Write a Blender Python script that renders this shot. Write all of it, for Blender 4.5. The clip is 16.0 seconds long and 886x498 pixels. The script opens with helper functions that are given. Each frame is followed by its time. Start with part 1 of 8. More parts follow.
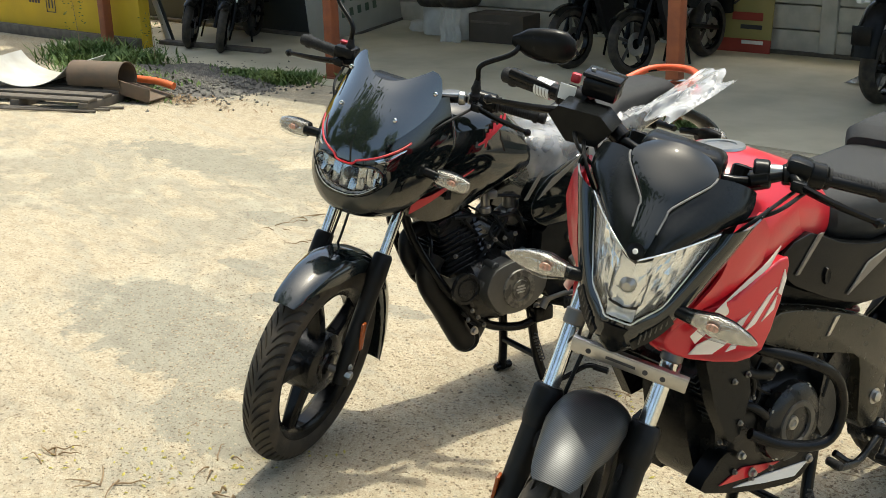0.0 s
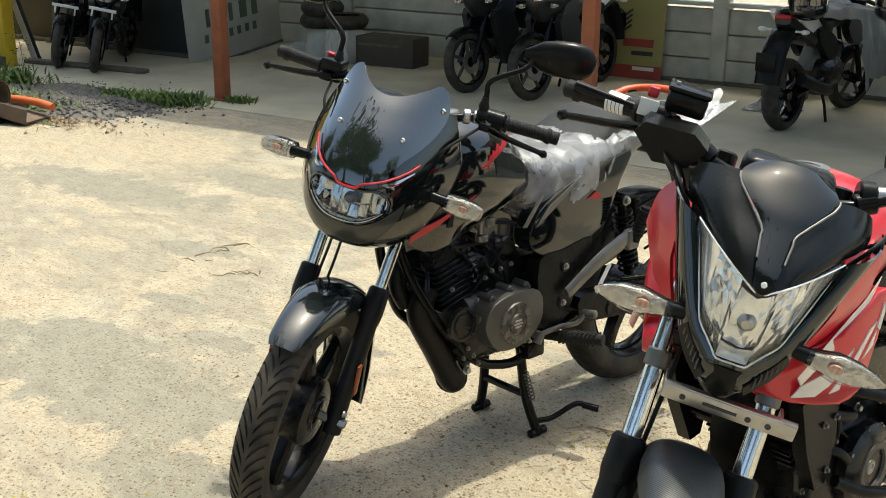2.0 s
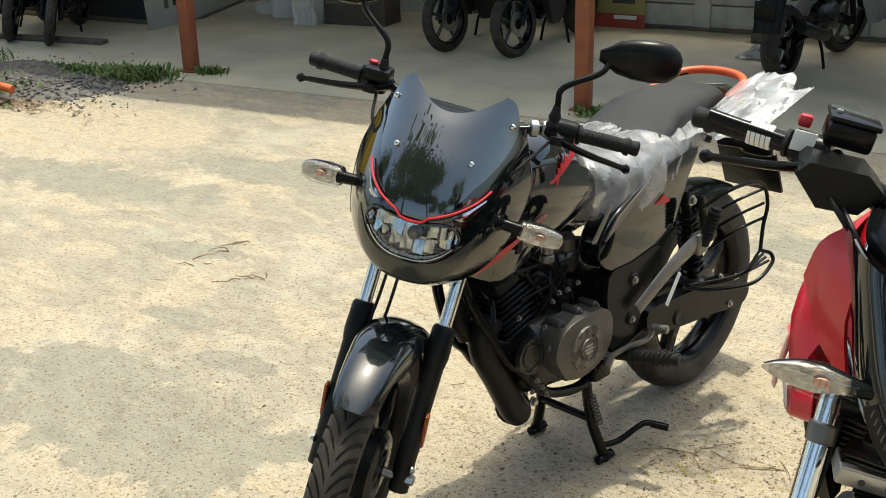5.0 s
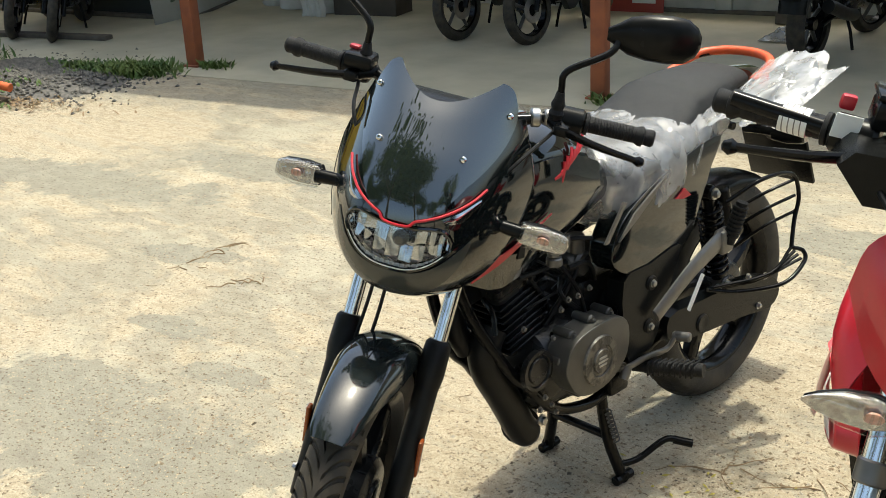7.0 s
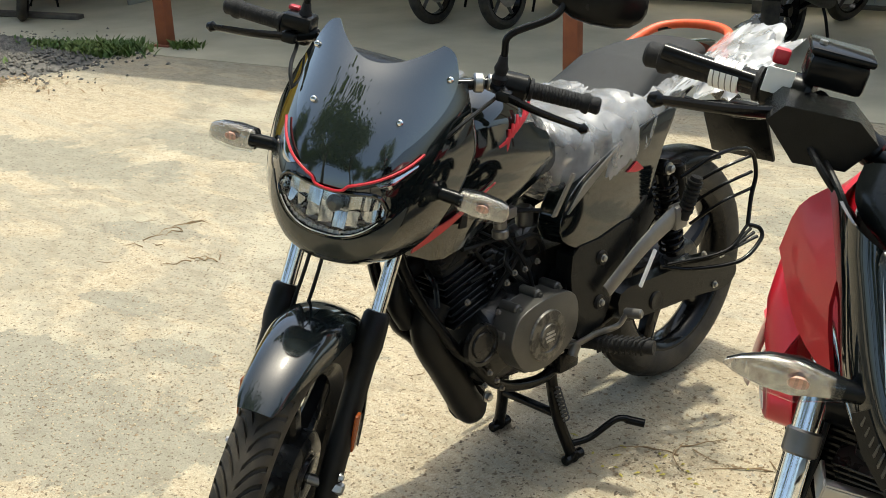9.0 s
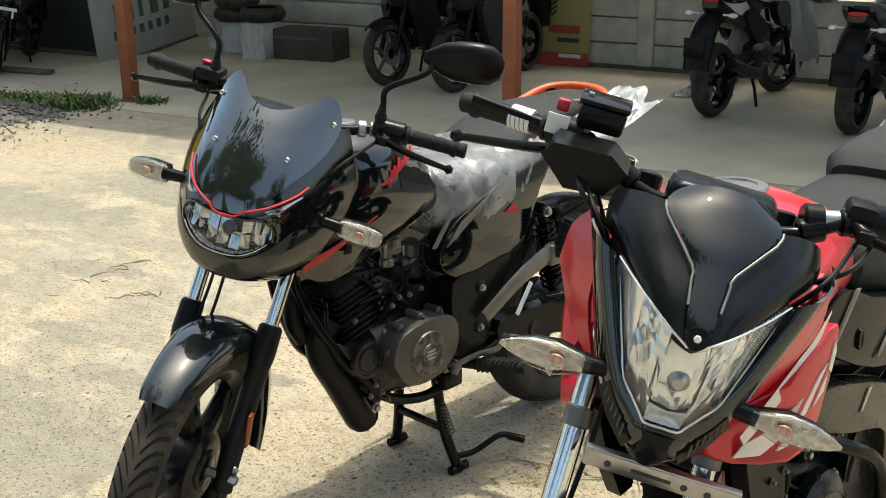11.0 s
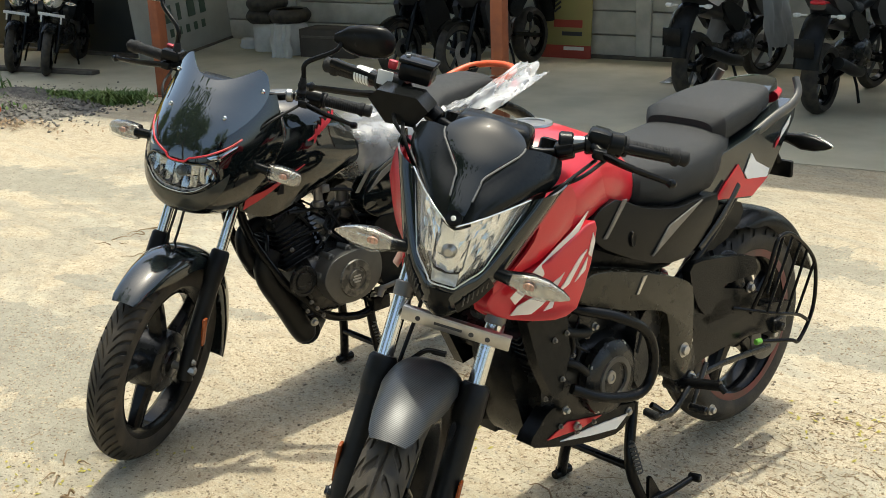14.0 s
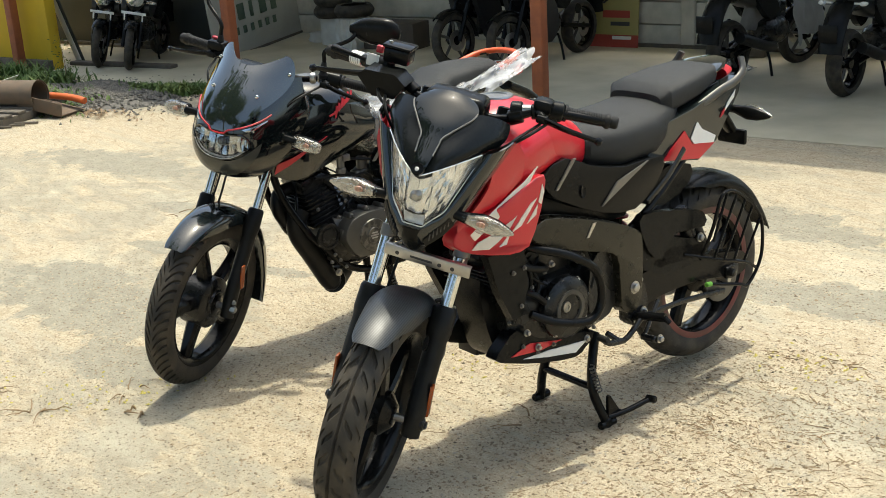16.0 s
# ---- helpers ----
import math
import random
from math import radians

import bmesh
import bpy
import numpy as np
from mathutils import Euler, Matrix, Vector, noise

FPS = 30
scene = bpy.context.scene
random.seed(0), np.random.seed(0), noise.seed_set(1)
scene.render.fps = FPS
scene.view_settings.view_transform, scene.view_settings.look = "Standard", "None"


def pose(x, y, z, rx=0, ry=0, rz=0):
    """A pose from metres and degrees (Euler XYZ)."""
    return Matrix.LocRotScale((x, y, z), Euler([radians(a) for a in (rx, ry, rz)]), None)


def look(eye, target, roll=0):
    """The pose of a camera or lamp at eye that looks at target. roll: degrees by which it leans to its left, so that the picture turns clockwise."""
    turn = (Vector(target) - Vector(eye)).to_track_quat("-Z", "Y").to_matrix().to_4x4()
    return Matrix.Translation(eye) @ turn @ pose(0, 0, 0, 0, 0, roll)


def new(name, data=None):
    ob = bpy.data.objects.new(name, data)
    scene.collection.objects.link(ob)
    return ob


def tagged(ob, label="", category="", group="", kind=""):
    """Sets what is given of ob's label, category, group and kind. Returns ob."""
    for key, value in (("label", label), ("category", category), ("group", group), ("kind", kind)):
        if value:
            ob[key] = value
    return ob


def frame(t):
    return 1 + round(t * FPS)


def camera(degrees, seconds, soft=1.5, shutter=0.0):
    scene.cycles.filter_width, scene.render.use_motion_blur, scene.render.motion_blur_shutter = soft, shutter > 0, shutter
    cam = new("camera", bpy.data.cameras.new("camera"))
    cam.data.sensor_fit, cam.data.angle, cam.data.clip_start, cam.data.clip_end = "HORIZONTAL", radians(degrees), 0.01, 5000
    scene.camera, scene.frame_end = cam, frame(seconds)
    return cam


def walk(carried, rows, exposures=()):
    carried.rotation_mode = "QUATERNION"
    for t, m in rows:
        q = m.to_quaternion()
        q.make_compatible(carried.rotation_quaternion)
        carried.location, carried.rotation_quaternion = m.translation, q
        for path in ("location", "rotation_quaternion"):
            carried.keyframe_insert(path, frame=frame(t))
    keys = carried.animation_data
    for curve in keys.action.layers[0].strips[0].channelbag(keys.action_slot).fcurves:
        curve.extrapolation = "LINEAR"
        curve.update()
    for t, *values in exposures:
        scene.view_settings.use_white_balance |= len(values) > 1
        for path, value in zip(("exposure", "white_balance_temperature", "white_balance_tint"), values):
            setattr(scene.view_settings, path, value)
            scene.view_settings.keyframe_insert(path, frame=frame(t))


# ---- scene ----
PATH = [
    (0, (2.581, -1.468, 1.61), (1.043, -0.364, 0.966), -1.4),
    (0.5, (2.494, -1.604, 1.619), (1.022, -0.408, 0.982), -0.6),
    (1, (2.347, -1.68, 1.597), (0.934, -0.408, 0.976), 0.2),
    (1.5, (2.226, -1.709, 1.585), (0.854, -0.389, 0.972), 0.7),
    (2, (2.108, -1.611, 1.536), (0.732, -0.29, 0.934), 0.6),
    (2.5, (2.002, -1.491, 1.56), (0.616, -0.197, 0.924), -0.5),
    (3, (1.943, -1.436, 1.597), (0.554, -0.161, 0.929), -1.9),
    (3.5, (1.906, -1.479, 1.617), (0.543, -0.181, 0.939), -1.5),
    (4, (1.793, -1.552, 1.648), (0.498, -0.199, 0.946), -1.3),
    (6.5, (1.579, -1.375, 1.575), (0.266, -0.039, 0.875), -2.2),
    (7, (1.522, -1.296, 1.559), (0.2, 0.024, 0.846), -2.8),
    (7.5, (1.488, -1.259, 1.535), (0.175, 0.061, 0.804), -2.6),
    (8, (1.498, -1.265, 1.503), (0.196, 0.067, 0.773), -1.6),
    (8.5, (1.502, -1.236, 1.522), (0.213, 0.094, 0.767), -2.3),
    (9, (1.551, -1.206, 1.492), (0.251, 0.129, 0.764), -1.9),
    (9.5, (1.604, -1.214, 1.493), (0.314, 0.142, 0.787), -1.2),
    (9.7, (1.645, -1.224, 1.497), (0.355, 0.138, 0.805), -1.2),
    (11.8, (2.104, -1.437, 1.554), (0.813, -0.034, 0.951), -0.1),
    (12, (2.144, -1.474, 1.561), (0.86, -0.064, 0.957), 0.0),
    (12.5, (2.281, -1.514, 1.568), (0.985, -0.118, 0.96), -0.2),
    (13, (2.436, -1.503, 1.575), (1.107, -0.143, 0.956), -1.0),
    (13.5, (2.587, -1.495, 1.559), (1.224, -0.166, 0.946), -1.5),
    (14, (2.719, -1.541, 1.568), (1.345, -0.226, 0.949), -2.0),
    (14.5, (2.863, -1.643, 1.588), (1.481, -0.336, 0.97), -1.7),
    (15, (3.026, -1.745, 1.613), (1.632, -0.452, 0.991), -1.7),
    (15.5, (3.209, -1.787, 1.629), (1.781, -0.533, 1.007), -2.2),
    (16, (3.325, -1.739, 1.622), (1.855, -0.535, 0.999), -3.4),
]
cam = camera(42.0, 16.0, soft=0.7)
walk(cam, [(t, look(eye, target, roll)) for t, eye, target, roll in PATH])

# ---- light ----
SUN_TRAVEL = Vector((0.04, -0.24, -1.0)).normalized()
world = bpy.data.worlds.new("sky")
scene.world = world
world.use_nodes = True
wn = world.node_tree.nodes
sky = wn.new("ShaderNodeTexSky")
sky.sky_type = "NISHITA"
sky.sun_disc = False
sky.sun_elevation = math.asin(-SUN_TRAVEL.z)
sky.sun_rotation = math.atan2(-SUN_TRAVEL.x, -SUN_TRAVEL.y)
sky.dust_density = 4.0
sky.air_density = 0.85
sky.ozone_density = 0.45
wn["Background"].inputs["Strength"].default_value = 0.30
cast = wn.new("ShaderNodeMix")
cast.data_type = "RGBA"
cast.blend_type = "MULTIPLY"
cast.inputs[0].default_value = 1.0
cast.inputs[7].default_value = (0.94, 1.0, 0.94, 1)
world.node_tree.links.new(sky.outputs[0], cast.inputs[6])
world.node_tree.links.new(cast.outputs[2], wn["Background"].inputs["Color"])
sun = new("sun", bpy.data.lights.new("sun", "SUN"))
sun.data.energy = 3.3
sun.data.angle = radians(1.2)
sun.data.color = (1.0, 0.975, 0.82)
sun.matrix_basis = look((0, 0, 20), Vector((0, 0, 20)) + SUN_TRAVEL)
scene.view_settings.exposure = 0.20


# ---- materials ----
def material(name, colour, rough=0.5, metal=0.0, second=None, scale=6.0, amount=0.5, bump=0.0, bump_scale=80.0,
             coat=0.0, coords="Object", detail=5.0, rough_var=0.0, sharp=None, spec=None):
    """A surface in two tones of noise, with fine relief and uneven gloss."""
    m = bpy.data.materials.new(name)
    m.use_nodes = True
    nodes, links = m.node_tree.nodes, m.node_tree.links
    b = nodes["Principled BSDF"]
    b.inputs["Roughness"].default_value = rough
    b.inputs["Metallic"].default_value = metal
    b.inputs["Base Color"].default_value = (*colour, 1)
    if spec is not None:
        b.inputs["Specular IOR Level"].default_value = spec
    if coat:
        b.inputs["Coat Weight"].default_value = coat
        b.inputs["Coat Roughness"].default_value = 0.04
    tc = nodes.new("ShaderNodeTexCoord")
    if second is not None or rough_var:
        n = nodes.new("ShaderNodeTexNoise")
        n.inputs["Scale"].default_value = scale
        n.inputs["Detail"].default_value = detail
        links.new(tc.outputs[coords], n.inputs["Vector"])
        ramp = nodes.new("ShaderNodeValToRGB")
        lo, hi = sharp or (0.35, 0.65)
        ramp.color_ramp.elements[0].position, ramp.color_ramp.elements[1].position = lo, hi
        links.new(n.outputs["Fac"], ramp.inputs["Fac"])
        if second is not None:
            mix = nodes.new("ShaderNodeMix")
            mix.data_type = "RGBA"
            mix.inputs[6].default_value, mix.inputs[7].default_value = (*colour, 1), (*second, 1)
            mul = nodes.new("ShaderNodeMath")
            mul.operation = "MULTIPLY"
            mul.inputs[1].default_value = amount
            links.new(ramp.outputs["Color"], mul.inputs[0])
            links.new(mul.outputs[0], mix.inputs[0])
            links.new(mix.outputs[2], b.inputs["Base Color"])
        if rough_var:
            mr = nodes.new("ShaderNodeMapRange")
            mr.inputs["To Min"].default_value, mr.inputs["To Max"].default_value = max(rough - rough_var, 0.02), min(rough + rough_var, 1)
            links.new(n.outputs["Fac"], mr.inputs["Value"])
            links.new(mr.outputs[0], b.inputs["Roughness"])
    if bump:
        n2 = nodes.new("ShaderNodeTexNoise")
        n2.inputs["Scale"].default_value = bump_scale
        n2.inputs["Detail"].default_value = 4
        links.new(tc.outputs[coords], n2.inputs["Vector"])
        bp = nodes.new("ShaderNodeBump")
        bp.inputs["Strength"].default_value = bump
        bp.inputs["Distance"].default_value = 0.004
        links.new(n2.outputs["Fac"], bp.inputs["Height"])
        links.new(bp.outputs[0], b.inputs["Normal"])
    return m


M = {}
M["smoke_grey"] = material("smoke_grey", (0.040, 0.042, 0.036), 0.14, second=(0.052, 0.054, 0.046), scale=30, amount=0.6, rough_var=0.05)
M["satin_black"] = material("satin_black", (0.006, 0.0072, 0.0072), 0.2, second=(0.010, 0.011, 0.011), scale=120, amount=0.5, rough_var=0.05, spec=0.2)
M["gloss_black"] = material("gloss_black", (0.004, 0.0062, 0.006), 0.06, second=(0.006, 0.006, 0.006), scale=300, amount=0.4, rough_var=0.02, coat=0.6)
M["grey_black"] = material("grey_black", (0.009, 0.0125, 0.0125), 0.09, second=(0.015, 0.019, 0.019), scale=200, amount=0.5, rough_var=0.03, coat=0.5)
M["matt_black"] = material("matt_black", (0.0055, 0.0057, 0.0055), 0.42, second=(0.011, 0.011, 0.0105), scale=25, amount=0.6, bump=0.12, bump_scale=400, rough_var=0.1, spec=0.2)
M["plastic_black"] = material("plastic_black", (0.0055, 0.006, 0.0058), 0.24, second=(0.010, 0.0103, 0.0098), scale=30, amount=0.7, bump=0.08, bump_scale=500, rough_var=0.08, spec=0.13)
M["engine_black"] = material("engine_black", (0.008, 0.008, 0.0077), 0.27, second=(0.020, 0.0195, 0.018), scale=14, amount=0.6, bump=0.15, bump_scale=260, rough_var=0.1, spec=0.36)
M["engine_grey"] = material("engine_grey", (0.10, 0.096, 0.086), 0.40, metal=0.5, second=(0.075, 0.072, 0.065), scale=20, amount=0.6, bump=0.12, bump_scale=500, rough_var=0.08)
M["frame_black"] = material("frame_black", (0.0045, 0.0046, 0.0045), 0.18, second=(0.009, 0.009, 0.009), scale=40, amount=0.5, rough_var=0.07, spec=0.16)
M["rubber"] = material("rubber", (0.020, 0.0185, 0.016), 0.66, second=(0.085, 0.070, 0.050), scale=16, amount=0.6, bump=0.25, bump_scale=350, rough_var=0.1, spec=0.3)
M["grip_rubber"] = material("grip_rubber", (0.007, 0.007, 0.007), 0.6, second=(0.02, 0.02, 0.02), scale=90, amount=0.6, bump=0.4, bump_scale=900, spec=0.25)
M["chrome"] = material("chrome", (0.72, 0.72, 0.7), 0.12, metal=1.0, second=(0.5, 0.49, 0.46), scale=60, amount=0.3, rough_var=0.06)
M["alloy"] = material("alloy", (0.45, 0.44, 0.42), 0.35, metal=1.0, second=(0.3, 0.29, 0.27), scale=30, amount=0.5, rough_var=0.12)
M["swing_grey"] = material("swing_grey", (0.2, 0.19, 0.175), 0.4, metal=0.7, second=(0.13, 0.125, 0.115), scale=25, amount=0.5, rough_var=0.1)
M["red_paint"] = material("red_paint", (0.55, 0.010, 0.022), 0.33, second=(0.52, 0.009, 0.02), scale=150, amount=0.4, coat=0.3, rough_var=0.05)
M["red_trim"] = material("red_trim", (0.5, 0.018, 0.03), 0.35, second=(0.42, 0.012, 0.02), scale=80, amount=0.4)
M["silver_decal"] = material("silver_decal", (0.74, 0.66, 0.56), 0.4, second=(0.62, 0.54, 0.45), scale=40, amount=0.4)
M["white_paint"] = material("white_paint", (0.75, 0.75, 0.73), 0.3, second=(0.66, 0.65, 0.63), scale=20, amount=0.4)
M["seat_grey"] = material("seat_grey", (0.014, 0.015, 0.015), 0.55, second=(0.023, 0.023, 0.022), scale=50, amount=0.6, bump=0.4, bump_scale=1200, spec=0.35)
M["orange_reflector"] = material("orange_reflector", (0.32, 0.07, 0.012), 0.25, second=(0.22, 0.045, 0.01), scale=300, amount=0.7)
M["orange_strap"] = material("orange_strap", (0.75, 0.1, 0.02), 0.45, second=(0.6, 0.07, 0.015), scale=60, amount=0.5)
M["label_white"] = material("label_white", (0.75, 0.75, 0.72), 0.55, second=(0.66, 0.66, 0.62), scale=60, amount=0.4)
M["ink"] = material("ink", (0.03, 0.03, 0.035), 0.6, second=(0.05, 0.05, 0.05), scale=100, amount=0.4)
M["green_plastic"] = material("green_plastic", (0.12, 0.35, 0.04), 0.4, second=(0.1, 0.28, 0.03), scale=80, amount=0.4)
M["lamp_silver"] = material("lamp_silver", (0.88, 0.88, 0.87), 0.2, metal=0.45, second=(0.76, 0.76, 0.75), scale=120, amount=0.6, bump=0.15, bump_scale=200)
M["bowl_grey"] = material("bowl_grey", (0.50, 0.51, 0.52), 0.12, metal=1.0, second=(0.36, 0.37, 0.38), scale=55, amount=0.7, rough_var=0.05)
M["horn_white"] = material("horn_white", (0.94, 0.945, 0.95), 0.22, metal=0.8, second=(0.84, 0.85, 0.87), scale=60, amount=0.5, coat=0.5)
M["reflector"] = material("reflector", (0.84, 0.85, 0.86), 0.19, metal=0.8, second=(0.66, 0.67, 0.69), scale=55, amount=0.6, rough_var=0.06)


def glass(name, tint, rough=0.02, alpha=None):
    """A thin clear or smoked shell: mostly see-through, with a gloss."""
    m = bpy.data.materials.new(name)
    m.use_nodes = True
    nodes, links = m.node_tree.nodes, m.node_tree.links
    out = nodes["Material Output"]
    nodes.remove(nodes["Principled BSDF"])
    tr = nodes.new("ShaderNodeBsdfTransparent")
    gl = nodes.new("ShaderNodeBsdfGlossy")
    gl.inputs["Roughness"].default_value = rough
    lw = nodes.new("ShaderNodeLayerWeight")
    pw = nodes.new("ShaderNodeMath")
    pw.operation = "POWER"
    pw.inputs[1].default_value = 4.0
    links.new(lw.outputs["Facing"], pw.inputs[0])
    fr = nodes.new("ShaderNodeMapRange")
    fr.inputs["To Min"].default_value, fr.inputs["To Max"].default_value = 0.05, 0.9
    links.new(pw.outputs[0], fr.inputs["Value"])
    mix = nodes.new("ShaderNodeMixShader")
    tr.inputs["Color"].default_value = (*tint, 1)
    links.new(fr.outputs[0], mix.inputs[0])
    links.new(tr.outputs[0], mix.inputs[1])
    links.new(gl.outputs[0], mix.inputs[2])
    links.new(mix.outputs[0], out.inputs["Surface"])
    return m


M["lens"] = glass("lens", (0.93, 0.945, 0.945))


# ---- building helpers ----
def obj(name, bm, mat, parent=None, label="", smooth=True, angle=40):
    me = bpy.data.meshes.new(name)
    bmesh.ops.recalc_face_normals(bm, faces=bm.faces)
    if smooth:
        for f in bm.faces:
            f.smooth = True
        for e in bm.edges:
            if len(e.link_faces) == 2 and e.calc_face_angle(0) > radians(angle):
                e.smooth = False
    bm.to_mesh(me)
    bm.free()
    me.materials.append(M[mat] if isinstance(mat, str) else mat)
    ob = new(name, me)
    if parent:
        ob.parent = parent
    if label:
        ob["label"] = label
    return ob


def part(name, bm, mat, parent, label="", **kw):
    return obj(name, bm, mat, parent, label, **kw)


def thing(name, label, category, group="", m=None):
    e = new(name)
    e.empty_display_size = 0.1
    if m is not None:
        e.matrix_basis = m
    return tagged(e, label, category, group)


def join(*bms):
    out = bms[0]
    for b in bms[1:]:
        me = bpy.data.meshes.new("tmp")
        b.to_mesh(me)
        b.free()
        out.from_mesh(me)
        bpy.data.meshes.remove(me)
    return out


def moved(bm, m):
    bmesh.ops.transform(bm, matrix=m, verts=bm.verts)
    return bm


def box(cx, cy, cz, sx, sy, sz, bevel=0.0, seg=2, m=None):
    bm = bmesh.new()
    bmesh.ops.create_cube(bm, size=1, matrix=Matrix.Translation((cx, cy, cz)) @ Matrix.Diagonal((sx, sy, sz, 1)))
    if bevel:
        bmesh.ops.bevel(bm, geom=bm.edges[:], offset=bevel, segments=seg, profile=0.5, affect="EDGES")
    return moved(bm, m) if m is not None else bm


def smooth_path(pts, n=6):
    """Catmull-Rom through the points."""
    P = [Vector(p) for p in pts]
    if len(P) < 3:
        return P
    P = [2 * P[0] - P[1]] + P + [2 * P[-1] - P[-2]]
    out = []
    for i in range(1, len(P) - 2):
        for k in range(n):
            t = k / n
            a, b, c, d = P[i - 1], P[i], P[i + 1], P[i + 2]
            out.append(0.5 * ((2 * b) + (c - a) * t + (2 * a - 5 * b + 4 * c - d) * t * t + (3 * b - a - 3 * c + d) * t ** 3))
    out.append(P[-2])
    return out


def tube(pts, r, seg=10, curve=6, r2=None, closed=False, flat=1.0):
    """A round bar along points; r2: radius at its end; flat squeezes it in its side direction."""
    P = smooth_path(pts, curve) if curve else [Vector(p) for p in pts]
    bm = bmesh.new()
    rings = []
    nrm = None
    for i, p in enumerate(P):
        d = (P[min(i + 1, len(P) - 1)] - P[max(i - 1, 0)]).normalized()
        if nrm is None:
            nrm = d.orthogonal().normalized() if abs(d.x) > 0.9 else (Vector((1, 0, 0)) - d * d.x).normalized()
        else:
            nrm = (nrm - d * nrm.dot(d)).normalized()
        bn = d.cross(nrm)
        k = i / max(len(P) - 1, 1)
        rr = r if r2 is None else r + (r2 - r) * k
        rings.append([bm.verts.new(p + nrm * rr * flat * math.cos(a) + bn * rr * math.sin(a)) for a in [2 * math.pi * j / seg for j in range(seg)]])
    for a, b in zip(rings, rings[1:]):
        for j in range(seg):
            bm.faces.new((a[j], a[(j + 1) % seg], b[(j + 1) % seg], b[j]))
    if closed:
        a, b = rings[-1], rings[0]
        for j in range(seg):
            bm.faces.new((a[j], a[(j + 1) % seg], b[(j + 1) % seg], b[j]))
    else:
        bm.faces.new(rings[0][::-1])
        bm.faces.new(rings[-1])
    return bm


def lathe(profile, seg=32, m=None):
    """Turns a profile of (along x, radius) round the x axis. A radius of 0 closes it."""
    bm = bmesh.new()
    rings = []
    for x, r in profile:
        if r < 1e-6:
            rings.append([bm.verts.new((x, 0, 0))])
        else:
            rings.append([bm.verts.new((x, r * math.cos(2 * math.pi * j / seg), r * math.sin(2 * math.pi * j / seg))) for j in range(seg)])
    for a, b in zip(rings, rings[1:]):
        for j in range(seg):
            k = (j + 1) % seg
            if len(a) == 1 and len(b) == 1:
                continue
            if len(a) == 1:
                bm.faces.new((a[0], b[j], b[k]))
            elif len(b) == 1:
                bm.faces.new((a[j], a[k], b[0]))
            else:
                bm.faces.new((a[j], a[k], b[k], b[j]))
    return moved(bm, m) if m is not None else bm


def along(p, q):
    """The pose that takes the x axis onto the way from p to q, at p."""
    d = (Vector(q) - Vector(p)).normalized()
    return Matrix.Translation(p) @ d.to_track_quat("X", "Z").to_matrix().to_4x4()


def disc(p, q, r, seg=24, bevel=0.0):
    """A cylinder from p to q with softened rims."""
    L = (Vector(q) - Vector(p)).length
    b = min(bevel, L / 3, r / 3)
    prof = [(0, 0), (0, r - b), (b, r), (L - b, r), (L, r - b), (L, 0)] if b else [(0, 0), (0, r), (L, r), (L, 0)]
    return lathe(prof, seg, along(p, q))


def loft(sections, seg=24, close=True, power=2.4):
    """Superellipse rings (centre, half width in x, half height, tilt in degrees about x, power) joined to a skin."""
    bm = bmesh.new()
    rings = []
    for s in sections:
        c, w, h, *rest = s
        tilt = radians(rest[0]) if rest else 0
        pw = rest[1] if len(rest) > 1 else power
        up = Vector((0, math.sin(tilt), math.cos(tilt)))
        ring = []
        for j in range(seg):
            a = 2 * math.pi * j / seg
            ca, sa = math.cos(a), math.sin(a)
            x = w * math.copysign(abs(ca) ** (2 / pw), ca)
            z = h * math.copysign(abs(sa) ** (2 / pw), sa)
            ring.append(bm.verts.new(Vector(c) + Vector((x, 0, 0)) + up * z))
        rings.append(ring)
    for a, b in zip(rings, rings[1:]):
        for j in range(seg):
            bm.faces.new((a[j], a[(j + 1) % seg], b[(j + 1) % seg], b[j]))
    if close:
        bm.faces.new(rings[0][::-1])
        bm.faces.new(rings[-1])
    return bm


def slab(outline, x0, x1, bevel=0.004, seg=2, round_n=0, bulge=0.0):
    """A plate cut to an outline in y, z between x0 and x1, its rims softened; bulge swells the far face."""
    pts = [Vector((0, *p)) for p in outline]
    if round_n:
        n = len(pts)
        out = []
        for i in range(n):
            a, b, c, d = pts[i - 1], pts[i], pts[(i + 1) % n], pts[(i + 2) % n]
            for k in range(round_n):
                t = k / round_n
                out.append(0.5 * ((2 * b) + (c - a) * t + (2 * a - 5 * b + 4 * c - d) * t * t + (3 * b - a - 3 * c + d) * t ** 3))
        pts = out
    bm = bmesh.new()
    va = [bm.verts.new((x0, p.y, p.z)) for p in pts]
    vb = [bm.verts.new((x1, p.y, p.z)) for p in pts]
    n = len(pts)
    bm.faces.new(va)
    fb = bm.faces.new(vb[::-1])
    for i in range(n):
        bm.faces.new((va[i], va[(i + 1) % n], vb[(i + 1) % n], vb[i]))
    if bulge:
        c = sum(pts, Vector()) / n
        r = bmesh.ops.inset_region(bm, faces=[fb], thickness=bevel * 3 + 0.006, depth=0)
        for v in fb.verts:
            v.co.x += bulge
    if bevel:
        es = [e for e in bm.edges if len(e.link_faces) == 2 and e.calc_face_angle(0) > 0.9]
        bmesh.ops.bevel(bm, geom=es, offset=bevel, segments=seg, profile=0.5, affect="EDGES", clamp_overlap=True)
    return bm


